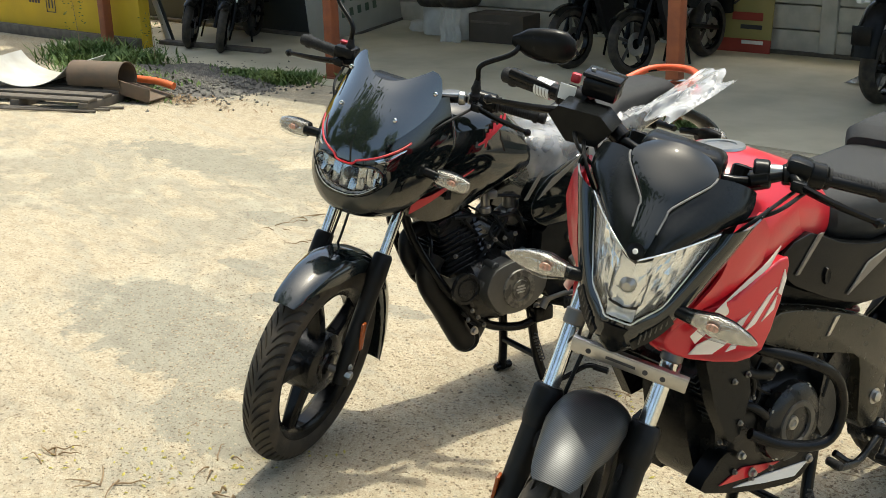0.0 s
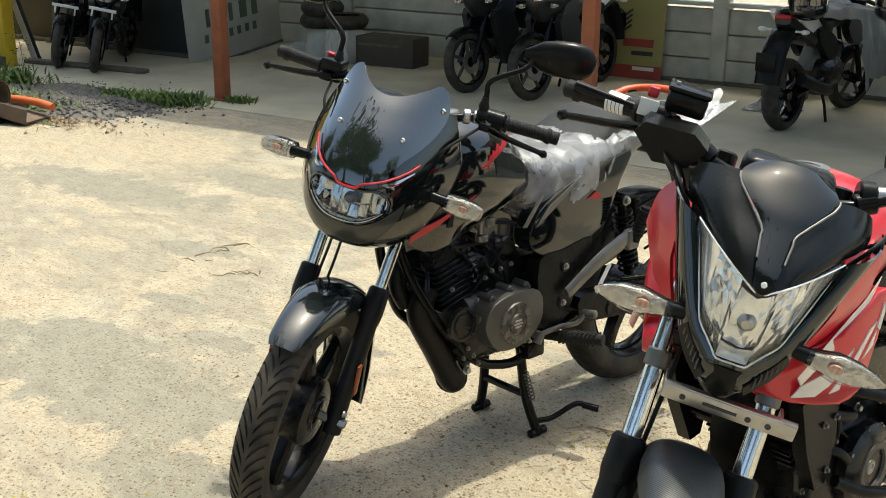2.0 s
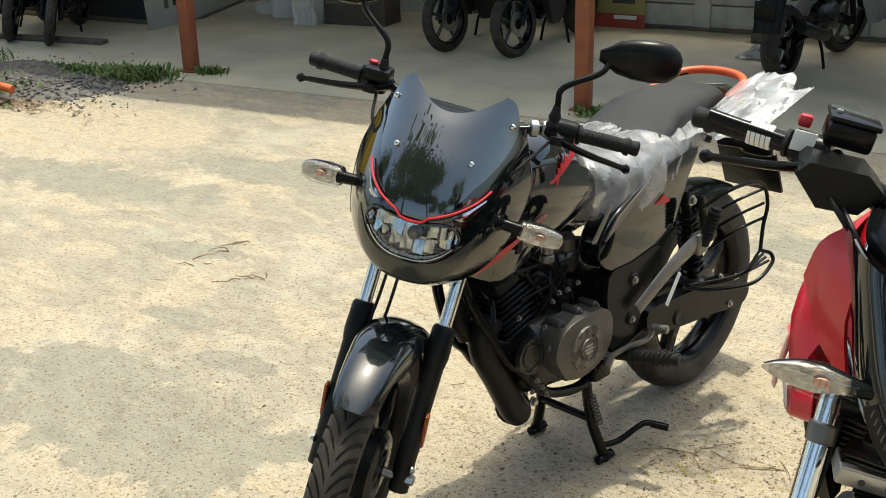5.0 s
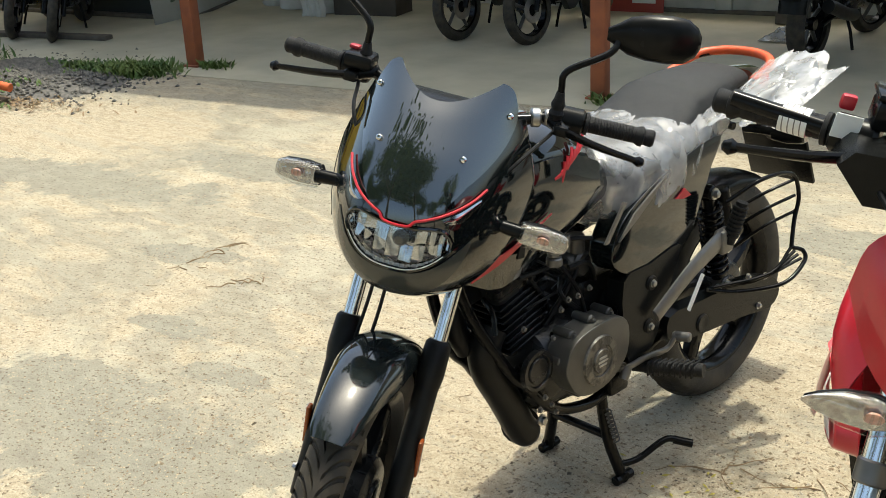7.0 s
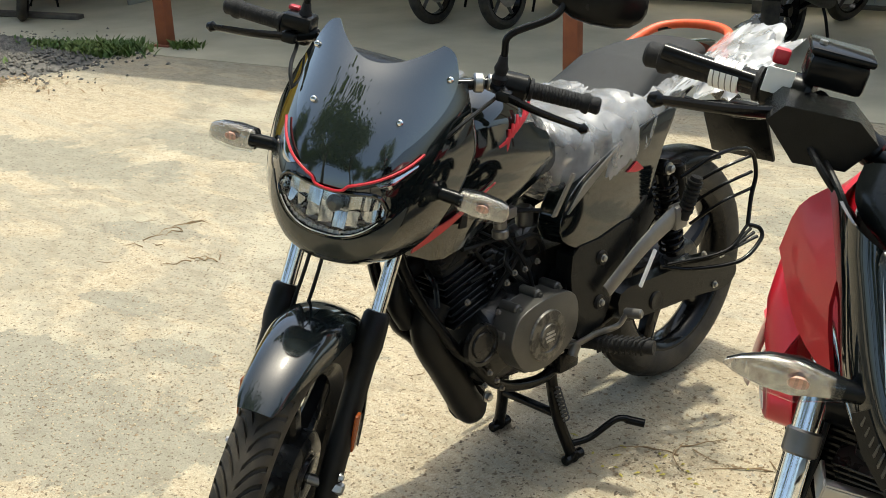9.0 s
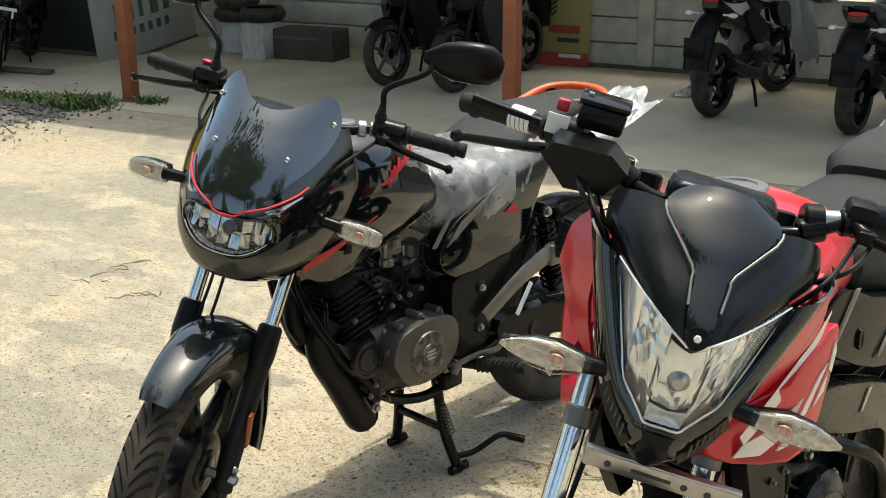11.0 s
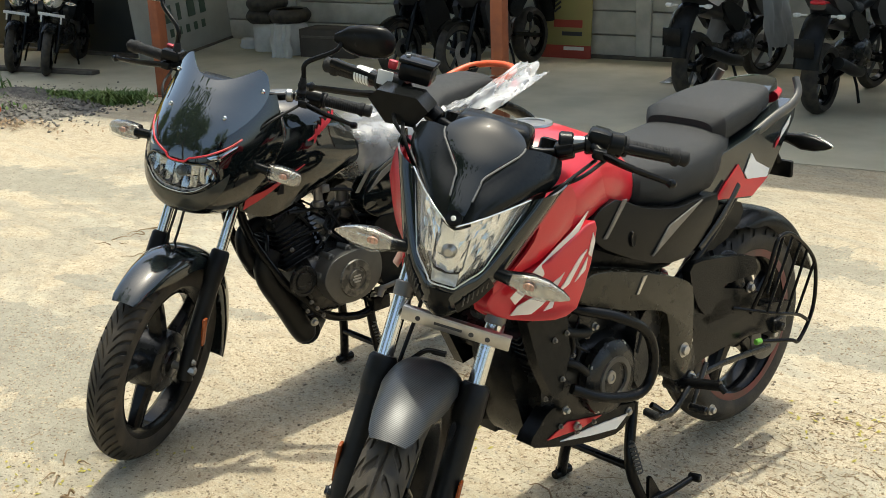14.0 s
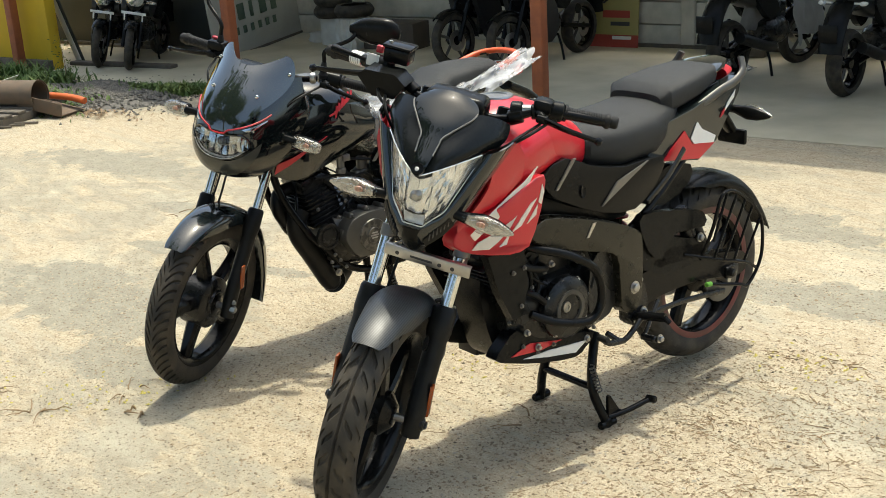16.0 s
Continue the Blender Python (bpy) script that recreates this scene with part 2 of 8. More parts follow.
def grid_skin(fn, nu, nv, thick=0.0, wrap=False):
    """A sheet from fn(u, v) -> point, u and v in 0..1, given thickness along its normals."""
    bm = bmesh.new()
    V = [[bm.verts.new(fn(i / nu, j / nv)) for j in range(nv + 1)] for i in range(nu + 1)]
    for i in range(nu):
        for j in range(nv):
            bm.faces.new((V[i][j], V[i + 1][j], V[i + 1][j + 1], V[i][j + 1]))
    if wrap:
        bmesh.ops.remove_doubles(bm, verts=bm.verts, dist=1e-5)
    if thick:
        bmesh.ops.recalc_face_normals(bm, faces=bm.faces)
        bmesh.ops.solidify(bm, geom=bm.faces[:], thickness=thick)
    return bm


def sheet(rows, thick=0.0, fine=3):
    """A skin through rows of points (each row the same number), smoothed both ways."""
    R = [smooth_path(r, fine) for r in rows]
    cols = [smooth_path([r[j] for r in R], fine) for j in range(len(R[0]))]
    nu, nv = len(cols) - 1, len(cols[0]) - 1
    return grid_skin(lambda u, v: cols[round(u * nu)][round(v * nv)], nu, nv, thick)



# ---- parts that both motorcycles share ----
RAKE = radians(26)
AXIS = Vector((0, math.sin(RAKE), math.cos(RAKE)))


def steering(deg):
    """The turn of everything that moves with the bars."""
    a = Vector((0, 0.03 * math.cos(RAKE), 0.295 - 0.03 * math.sin(RAKE)))
    return Matrix.Translation(a) @ Matrix.Rotation(radians(deg), 4, AXIS) @ Matrix.Translation(-a)


def fork_y(z, lead=0.0):
    """Where the fork's line stands, forward to back, at a height."""
    return (z - 0.295) * math.tan(RAKE) + lead


def tyre_mesh(r, w, rim, tread, seg):
    """A tyre about the x axis; the grooves follow the slant of the mesh, so that their edges stay clean."""
    cut, lean = tread
    bm = bmesh.new()
    prof = [(-w * 0.36, rim - 0.004, -2), (-w * 0.44, rim + 0.006, -2), (-w * 0.5, rim + (r - rim) * 0.45, -2)]
    n = 26
    for i in range(n + 1):
        s = -1 + 2 * i / n
        a = s * radians(64)
        prof.append((math.sin(a) * w * 0.53, r - (1 - math.cos(a)) * w * 0.50, s))
    prof += [(w * 0.5, rim + (r - rim) * 0.45, 2), (w * 0.44, rim + 0.006, 2), (w * 0.36, rim - 0.004, 2)]
    rings = []
    for j in range(seg):
        base = 2 * math.pi * j / seg
        ring = []
        for x, rad, s in prof:
            th = base + lean(max(-1, min(1, s)))
            if abs(s) <= 1:
                rad -= 0.0065 * cut(base, s)
            ring.append(bm.verts.new((x, rad * math.cos(th), rad * math.sin(th))))
        rings.append(ring)
    for j in range(seg):
        a, b = rings[j], rings[(j + 1) % seg]
        for i in range(len(prof) - 1):
            bm.faces.new((a[i], b[i], b[i + 1], a[i + 1]))
    return bm


def chevron_cut(base, s):
    k = abs(s)
    f = (base * 56 / (2 * math.pi) + (0.5 if s > 0 else 0)) % 1
    return 1.1 * (0.15 < k < 0.97 and f < 0.29)


def block_cut(base, s):
    k = abs(s)
    f = (base * 30 / (2 * math.pi) + (0.5 if s > 0 else 0)) % 1
    return k < 0.045 or (0.16 < k < 0.55 and f < 0.28) or (0.62 < k < 0.95 and 0.5 < f < 0.78)


tread_chevron = (chevron_cut, lambda s: -1.7 * (1 - (1 - abs(s)) ** 2.4) * 2 * math.pi / 56)
tread_block = (block_cut, lambda s: 1.3 * abs(s) * 2 * math.pi / 30)


def wheel(parent, m, r, w, rim, pattern, spokes, hub_r, tyre_seg=330, rim_mat="frame_black", drum=None, rim_label="black cast alloy wheel", stripe=None, nut=0.15):
    ring = lathe([(-w * 0.40, rim - 0.002), (-w * 0.42, rim + 0.004), (-w * 0.36, rim - 0.012), (-w * 0.2, rim - 0.024), (w * 0.2, rim - 0.024),
                  (w * 0.36, rim - 0.012), (w * 0.42, rim + 0.004), (w * 0.40, rim - 0.002), (w * 0.2, rim - 0.012), (-w * 0.2, rim - 0.012), (-w * 0.40, rim - 0.002)], 72)
    hub = lathe([(-0.055, 0), (-0.055, hub_r * 0.5), (-0.05, hub_r * 0.6), (-0.03, hub_r), (0.03, hub_r), (0.05, hub_r * 0.6), (0.055, hub_r * 0.5), (0.055, 0)], 36)
    wh = part("wheel", moved(join(ring, hub), m), rim_mat, parent, rim_label)
    part("tyre", moved(tyre_mesh(r, w, rim, pattern, tyre_seg), m), "rubber", wh, "black rubber tyre with cut tread grooves")
    for i in range(spokes):
        a = 2 * math.pi * i / spokes + 0.3
        sp = []
        for k in range(5):
            t = k / 4
            rad = hub_r * 0.8 + (rim - 0.018 - hub_r * 0.8) * t
            ang = a + 0.16 * t
            sp.append((Vector((0, rad * math.cos(ang), rad * math.sin(ang))), 0.024 - 0.008 * t, 0.021 + 0.006 * abs(t - 0.5)))
        bm = bmesh.new()
        rr = []
        for (c, hw, hh), k in zip(sp, range(5)):
            ang = a + 0.16 * k / 4
            tang = Vector((0, -math.sin(ang), math.cos(ang)))
            rr.append([bm.verts.new(c + Vector((sx * hw, 0, 0)) + tang * (sz * hh)) for sx, sz in ((-1, -0.6), (-0.6, -1), (0.6, -1), (1, -0.6), (1, 0.6), (0.6, 1), (-0.6, 1), (-1, 0.6))])
        for p, q in zip(rr, rr[1:]):
            for j in range(8):
                bm.faces.new((p[j], p[(j + 1) % 8], q[(j + 1) % 8], q[j]))
        part("spoke", moved(bm, m), rim_mat, wh)
    if stripe:
        part("rim_stripe", moved(lathe([(w * 0.425, rim - 0.014), (w * 0.445, rim - 0.004), (w * 0.445, rim + 0.006), (w * 0.425, rim + 0.008)], 72), m), stripe, wh, "red rim stripe")
    if drum:
        x0, x1, rr = drum
        part("brake_drum", moved(lathe([(x0, 0), (x0, rr), (x1 - 0.01, rr), (x1, rr - 0.012), (x1, rr * 0.55), (x1 + 0.006, rr * 0.5), (x1 + 0.006, 0)], 40), m), "engine_black", wh)
    part("axle_nut", moved(join(disc((0.055, 0, 0), (nut - 0.015, 0, 0), 0.011, 12), lathe([(nut - 0.022, 0), (nut - 0.022, 0.013), (nut - 0.004, 0.013), (nut, 0.010), (nut, 0)], 6)), m), "alloy", wh)
    return wh


def mudguard(parent, name, m, r0, w, drop, a0, a1, mat, label="", edge=0.0, taper=0.0):
    """A curved guard about the x axis from angle a0 to a1 (0: forward, 90: up)."""
    def fn(u, v):
        ang = radians(a0 + (a1 - a0) * u)
        phi = radians(-88 + 176 * v) * (0.5 + 0.5 * math.sqrt(min(1.0, u / 0.16)))
        tip = min(u, 1 - u)
        k = 1 - taper * max(0, 0.25 - u) / 0.25
        x = w * k * math.copysign(abs(math.sin(phi)) ** 0.85, phi)
        rad = r0 - drop * (1 - math.cos(phi) ** 0.7 if math.cos(phi) > 0 else 1) * (0.45 + min(1, tip * 5) * 0.55) + edge * abs(math.sin(phi)) ** 6
        return Vector((x, -rad * math.cos(ang), rad * math.sin(ang)))
    return part(name, moved(grid_skin(fn, 40, 20, 0.003), m), mat, parent, label)


M["signal_silver"] = material("signal_silver", (0.62, 0.60, 0.57), 0.18, metal=0.75, second=(0.30, 0.26, 0.23), scale=110, amount=0.85, bump=0.7, bump_scale=160)
M["bulb_amber"] = material("bulb_amber", (0.72, 0.40, 0.29), 0.3, second=(0.62, 0.26, 0.14), scale=200, amount=0.5)


def indicator(parent, m, side, kind):
    """A turn signal on a stalk: along +x for the left side."""
    S = Matrix.Diagonal((side, 1, 1, 1))
    if kind == "block":
        prof = [(0.0, 0.014, 0.016), (0.006, 0.023, 0.023), (0.042, 0.027, 0.026), (0.078, 0.024, 0.022), (0.091, 0.019, 0.017), (0.095, 0.004, 0.004)]
        lens_x = 0.008
    else:
        prof = [(0.0, 0.012, 0.013), (0.02, 0.018, 0.017), (0.05, 0.025, 0.025), (0.085, 0.019, 0.022), (0.115, 0.008, 0.012), (0.13, 0.002, 0.003)]
        lens_x = 0.03
    def shell(scale, back):
        bm = bmesh.new()
        rings = []
        for x, w, h in prof:
            ring = []
            for j in range(20):
                a = 2 * math.pi * j / 20
                ca, sa = math.cos(a), math.sin(a)
                y = w * scale * math.copysign(abs(ca) ** 0.75, ca)
                if back is True:
                    y = max(y, -0.001)
                if back is False:
                    y = min(y, 0.001)
                ring.append(bm.verts.new((x, y, h * scale * math.copysign(abs(sa) ** 0.75, sa))))
            rings.append(ring)
        for p, q in zip(rings, rings[1:]):
            for j in range(20):
                bm.faces.new((p[j], p[(j + 1) % 20], q[(j + 1) % 20], q[j]))
        bm.faces.new(rings[0][::-1])
        bm.faces.new(rings[-1])
        return bm
    stalk = tube([(-0.085, 0.006, -0.004), (-0.04, 0.004, 0), (0.012, 0, 0)], 0.0105, 12, 4, r2=0.014)
    ind = part("indicator", moved(join(moved(shell(0.90, True), Matrix.Translation((0, 0.004, 0))), stalk), m @ S), "plastic_black", parent, "clear-lens turn signal on a black stalk")
    part("reflector", moved(moved(shell(0.86, True), Matrix.Translation((0.003, -0.003, 0))), m @ S), "signal_silver", ind)
    part("bulb", moved(loft([((0.05, -0.008, -0.005), 0.008, 0.003), ((0.05, -0.011, 0), 0.012, 0.007), ((0.05, -0.008, 0.006), 0.006, 0.002)], 12), m @ S), "bulb_amber", ind, "faint amber bulb")
    for k in range(8):
        x = 0.018 + k * 0.0088
        part("flute", moved(tube([(x, -0.0125, -0.012), (x, -0.0155, 0.0), (x, -0.0125, 0.012)], 0.0018, 6, 2), m @ S), "lens", ind)
    part("lens", moved(shell(1.0, False), m @ S), "lens", ind, "clear lens")
    return ind


def helix(p, q, r, turns, wire, seg=8, n=14):
    """A coil spring from p to q."""
    p, q = Vector(p), Vector(q)
    m = along(p, q)
    L = (q - p).length
    pts = [m @ Vector((L * i / (turns * n), r * math.cos(2 * math.pi * i / n), r * math.sin(2 * math.pi * i / n))) for i in range(turns * n + 1)]
    return tube(pts, wire, seg, 0)


def bolt(p, d, r=0.008, h=0.008):
    p, d = Vector(p), Vector(d).normalized()
    return join(lathe([(0, 0), (0, r * 1.5), (h * 0.3, r * 1.5), (h * 0.3, 0)], 16, along(p, p + d)), lathe([(h * 0.3, 0), (h * 0.3, r), (h, r), (h * 1.15, r * 0.75), (h * 1.15, 0)], 6, along(p, p + d)))


def grip_set(parent, T, end, inn, mat_label, side, lever_end, lever_root, clutch=True):
    """A grip with its bar end, switch box and lever."""
    end, inn = Vector(end), Vector(inn)
    d = (end - inn).normalized()
    L = (end - inn).length
    m = along(inn, end)
    prof = [(0, 0), (0, 0.022), (0.006, 0.022), (0.008, 0.0155)]
    n = 14
    for i in range(n):
        x = 0.012 + (L - 0.05) * i / n
        prof += [(x, 0.0162), (x + (L - 0.05) / n * 0.7, 0.0162), (x + (L - 0.05) / n * 0.75, 0.0148)]
    prof += [(L - 0.035, 0.0165), (L - 0.03, 0.02), (L - 0.022, 0.02), (L - 0.02, 0.0155), (L - 0.004, 0.017), (L, 0.014), (L, 0)]
    part("grip", moved(lathe(prof, 20, m), T), "grip_rubber", parent, "ribbed black rubber grip")
    sw = inn - d * 0.035
    part("switch_box", moved(join(disc(sw - d * 0.028, sw + d * 0.034, 0.026, 20, 0.006), box(sw.x, sw.y + 0.004, sw.z - 0.006, 0.052, 0.045, 0.05, 0.01)), T), "plastic_black", parent)
    pts = smooth_path([lever_root, (Vector(lever_root) * 0.55 + Vector(lever_end) * 0.45) + Vector((0, -0.014, 0.002)), lever_end], 8)
    lev = part("lever", moved(join(tube(pts, 0.0115, 10, 0, r2=0.0075, flat=0.7), lathe([(-0.011, 0), (-0.009, 0.006), (0, 0.011), (0.009, 0.006), (0.011, 0)], 14, Matrix.Translation(pts[-1]))), T), "frame_black", parent, "black lever with a ball end")
    perch = Vector(lever_root)
    part("lever_perch", moved(join(tube([sw - d * 0.04, perch + Vector((0, 0.004, 0)), perch], 0.0135, 12, 3, r2=0.011), box(perch.x, perch.y, perch.z, 0.03, 0.026, 0.022, 0.006)), T), "plastic_black", parent)


def mirror(parent, T, base, bend, head, side):
    base, bend, head = Vector(base), Vector(bend), Vector(head)
    stem = part("mirror", moved(tube([base, base + Vector((0, 0, 0.05)), bend, (bend + head) / 2 + Vector((0, 0, 0.004)), head - Vector((side * 0.06, 0, 0))], 0.0068, 12, 6), T), "plastic_black", parent, "black mirror on a bent stalk")
    part("boot", moved(lathe([(0, 0), (0, 0.012), (0.012, 0.0155), (0.02, 0.011), (0.03, 0.014), (0.042, 0.010), (0.055, 0.008), (0.055, 0)], 18, along(base - Vector((0, 0, 0.008)), base + Vector((0, 0, 1)))), T), "grip_rubber", stem)
    bm = bmesh.new()
    secs = [(-0.085, 0.012, 0.006), (-0.07, 0.02, 0.011), (-0.045, 0.036, 0.02), (-0.01, 0.044, 0.027), (0.03, 0.046, 0.028), (0.06, 0.042, 0.023), (0.08, 0.028, 0.014), (0.088, 0.012, 0.005)]
    rings = []
    for x, h, dpt in secs:
        ring = []
        for j in range(20):
            a = 2 * math.pi * j / 20
            ca, sa = math.cos(a), math.sin(a)
            y = dpt * (ca if ca < 0 else ca * 0.25)
            ring.append(bm.verts.new((side * x, y, h * math.copysign(abs(sa) ** 0.8, sa) + 0.002 * x)))
        rings.append(ring)
    for p, q in zip(rings, rings[1:]):
        for j in range(20):
            bm.faces.new((p[j], p[(j + 1) % 20], q[(j + 1) % 20], q[j]))
    bm.faces.new(rings[0][::-1])
    bm.faces.new(rings[-1])
    part("mirror_head", moved(moved(bm, Matrix.Translation(head) @ pose(0, 0, 0, 0, side * -6, side * 6)), T), "plastic_black", stem)
    bm = lathe([(0, 0), (0, 1), (0.001, 1), (0.001, 0)], 28, Matrix.Translation(head + Vector((0, 0.0085, 0))) @ pose(0, 0, 0, 0, 0, 90) @ Matrix.Diagonal((1, 0.068, 0.036, 1)))
    part("mirror_glass", moved(bm, T), "chrome", stem)
    return stem


def centre_stand(parent, y, half, top_y, top_z, label, low=False):
    """Two legs with feet, a cross bar and the foot lever on the left."""
    st = part("centre_stand", tube([(-0.075, top_y, top_z), (0.075, top_y, top_z)], 0.012, 12, 0), "frame_black", parent, label)
    part("cross_bar", tube([(-half * 0.72, y - 0.02, 0.125), (half * 0.72, y - 0.02, 0.125)], 0.011, 12, 0), "frame_black", st)
    for s in (-1, 1):
        part("leg", tube([(s * 0.07, top_y, top_z + 0.01), (s * half * 0.72, y - 0.02, 0.13), (s * half, y, 0.012)], 0.0145, 12, 4), "frame_black", st)
        part("foot", join(disc((s * half, y - 0.03, 0.012), (s * half, y + 0.035, 0.012), 0.0125, 14, 0.003), disc((s * half - 0.012, y, 0.016), (s * half + 0.012, y, 0.016), 0.016, 14, 0.003)), "frame_black", st)
    if low:
        part("foot_lever", join(tube([(half, y + 0.005, 0.03), (half + 0.012, y + 0.08, 0.032), (half + 0.022, y + 0.16, 0.042)], 0.009, 10, 4), disc((half + 0.012, y + 0.165, 0.043), (half + 0.045, y + 0.172, 0.045), 0.0115, 12, 0.003)), "frame_black", st)
        part("gusset", slab([(y + 0.004, 0.10), (y + 0.014, 0.10), (y + 0.05, 0.045), (y + 0.075, 0.030), (y + 0.004, 0.022)], half - 0.006, half + 0.004, 0.002, 1), "frame_black", st)
    else:
        part("foot_lever", join(tube([(half - 0.01, y + 0.01, 0.04), (half + 0.005, y + 0.06, 0.04), (half + 0.03, y + 0.13, 0.070), (half + 0.05, y + 0.165, 0.062)], 0.0085, 10, 5), tube([(half + 0.04, y + 0.155, 0.064), (half + 0.08, y + 0.18, 0.056)], 0.0105, 10, 0)), "frame_black", st)
    part("spring", helix((half * 0.72 + 0.022, y - 0.045, 0.21), (half * 0.8 + 0.022, y - 0.02, 0.12), 0.008, 8, 0.0022, 6, 8), "engine_grey", st)
    return st


def chain_case(parent, outline, x0, x1):
    return part("chain_case", slab(outline, x0, x1, 0.008, 2, 3), "plastic_black", parent, "dark chain case")


# ---- the black motorcycle ----
BLACK = pose(-0.042, -0.055, 0, 0, 0, -1.2)
black = thing("motorcycle", "black motorcycle with red trim, seat wrapped in clear plastic", "motorcycle", "motorcycles for sale", BLACK)
T = steering(32)


def black_front():
    p = black
    wheel(p, T @ pose(0, 0, 0.295), 0.297, 0.088, 0.222, tread_chevron, 5, 0.075, tyre_seg=560, drum=(-0.04, 0.048, 0.088), nut=0.126)
    for s in (-1, 1):
        x = s * 0.094
        part("fork_tube", moved(disc((x, fork_y(0.5), 0.5), (x, fork_y(0.98), 0.98), 0.0155, 20), T), "chrome", p, "bright chrome fork tube")
        leg = part("fork_leg", moved(join(tube([(x * 1.02, fork_y(0.262) + 0.012, 0.262), (x, fork_y(0.34) + 0.004, 0.34), (x, fork_y(0.58), 0.58)], 0.023, 16, 3, r2=0.0245),
                                          lathe([(0, 0), (0, 0.0255), (0.025, 0.0285), (0.085, 0.0265), (0.092, 0.021), (0.092, 0)], 20, along((x, fork_y(0.525), 0.525), (x, fork_y(0.8), 0.8)))), T), "matt_black", p, "black lower fork leg")
        part("reflector", moved(box(x + s * 0.024, fork_y(0.40) - 0.006, 0.40, 0.008, 0.02, 0.085, 0.003, 2), T), "orange_reflector", leg, "dark orange reflector strip")
        for q in ((fork_y(0.30), 0.32),):
            part("bolt", moved(bolt((x + s * 0.02, *q), (s, 0, 0), 0.006), T), "alloy", leg)
        part("triple_clamp", moved(box(x * 0.5, fork_y(0.70) + 0.035, 0.72, 0.12, 0.06, 0.03, 0.008), T), "frame_black", p)
    mudguard(p, "front_mudguard", T @ pose(0, 0, 0.295), 0.336, 0.07, 0.058, 54, 203, "grey_black", "glossy dark grey front mudguard", taper=0.38)
    # cowl, screen and lamp, all laid on one swept egg-shaped surface
    ROWS = [(0.720, 0.100, 0.085, 0.150, 2.2), (0.733, 0.066, 0.128, 0.180, 2.4), (0.765, 0.038, 0.172, 0.224, 2.6), (0.81, 0.027, 0.196, 0.250, 2.8), (0.87, 0.032, 0.203, 0.262, 2.8), (0.93, 0.050, 0.195, 0.268, 2.6),
            (0.99, 0.092, 0.176, 0.272, 2.4), (1.045, 0.150, 0.154, 0.280, 2.2), (1.08, 0.193, 0.142, 0.286, 2.1), (1.13, 0.260, 0.126, 0.305, 2.0)]
    near = smooth_path([Vector(r[:3]) for r in ROWS], 10)
    far = smooth_path([Vector((r[0], r[3], r[4])) for r in ROWS], 10)
    zs = [v.x for v in near]
    def shape(z):
        return [float(np.interp(z, zs, c)) for c in ([v.y for v in near], [v.z for v in near], [v.y for v in far], [v.z for v in far])]
    def on(x, z, out=0.0):
        yc, w, ye, pw = shape(z)
        return Vector((x, yc + (ye - yc) * min(1.0, abs(x / w)) ** pw - out, z))
    def lamp_top(k):
        return 0.889 + 0.010 * abs(k) ** 1.5 - 0.034 * abs(k) ** 8
    def lamp_low(k):
        return 0.806 + 0.050 * abs(k) ** 2.6
    LW = 0.102
    def lamp_at(k, v, out=0.0):
        return on(LW * k, lamp_low(k) + (lamp_top(k) - lamp_low(k)) * v, out)
    def half(z):
        """How far out the shell runs at a height: its rear edge slants forward towards the chin."""
        yc, w, ye, pw = shape(z)
        back = 0.126 + (z - 0.735) * 0.72
        return w * min(1.0, max(0.02, (back - yc) / (ye - yc)) ** (1 / pw))
    shell = grid_skin(lambda u, v: on((-1 + 2 * u) * half(0.7215 + 0.33 * v), 0.7215 + 0.33 * v), 72, 60)
    inside = [f for f in shell.faces if abs(f.calc_center_median().x) < LW * 0.96 and lamp_low(f.calc_center_median().x / LW) + 0.003 < f.calc_center_median().z < lamp_top(f.calc_center_median().x / LW) - 0.003]
    bmesh.ops.delete(shell, geom=inside, context="FACES")
    bmesh.ops.recalc_face_normals(shell, faces=shell.faces)
    bmesh.ops.solidify(shell, geom=shell.faces[:], thickness=0.004)
    cowl = part("headlamp_cowl", moved(shell, T), "gloss_black", p, "glossy black headlamp cowl")
    def chin(u, v):
        k = -1 + 2 * u
        w = 0.128 - 0.052 * v ** 2.2
        low = 0.806 + 0.050 * abs(k * 1.12) ** 2.6 - 0.004
        return on(w * k, low + (0.741 + 0.022 * k * k - low) * v, 0.004)
    part("cowl_chin", moved(grid_skin(chin, 40, 14, 0.002), T), "smoke_grey", cowl, "smoke-grey translucent skirt below the lamp")
    ends = [(1.079, 0.100), (1.073, 0.114), (1.058, 0.127), (1.02, 0.140), (0.975, 0.134), (0.935, 0.106), (0.912, 0.070), (0.899, 0.032)]
    path = smooth_path([Vector((0, a, b)) for a, b in ends], 6)
    def screen(u, v):
        q = path[round(v * (len(path) - 1))]
        k = -1 + 2 * u
        return on(q.z * k, q.y + (0.034 if q.y > 0.93 else 0.034 * max(0.0, (q.y - 0.899) / 0.031)) * k * k, 0.008)
    part("windscreen", moved(grid_skin(screen, 40, len(path) - 1, 0.003), T), "smoke_screen", cowl, "smoked glossy windscreen")
    trim = [on(x, z, 0.011) for x, z in ((-0.131, 0.955), (-0.118, 0.942), (-0.100, 0.931), (-0.078, 0.921), (-0.052, 0.912), (-0.034, 0.906), (-0.025, 0.897), (-0.010, 0.894), (0.0, 0.894))]
    trim += [Vector((-v.x, v.y, v.z)) for v in trim[-2::-1]]
    part("red_trim", moved(tube(trim, 0.0026, 8, 5), T), "red_trim", cowl, "thin red trim line")
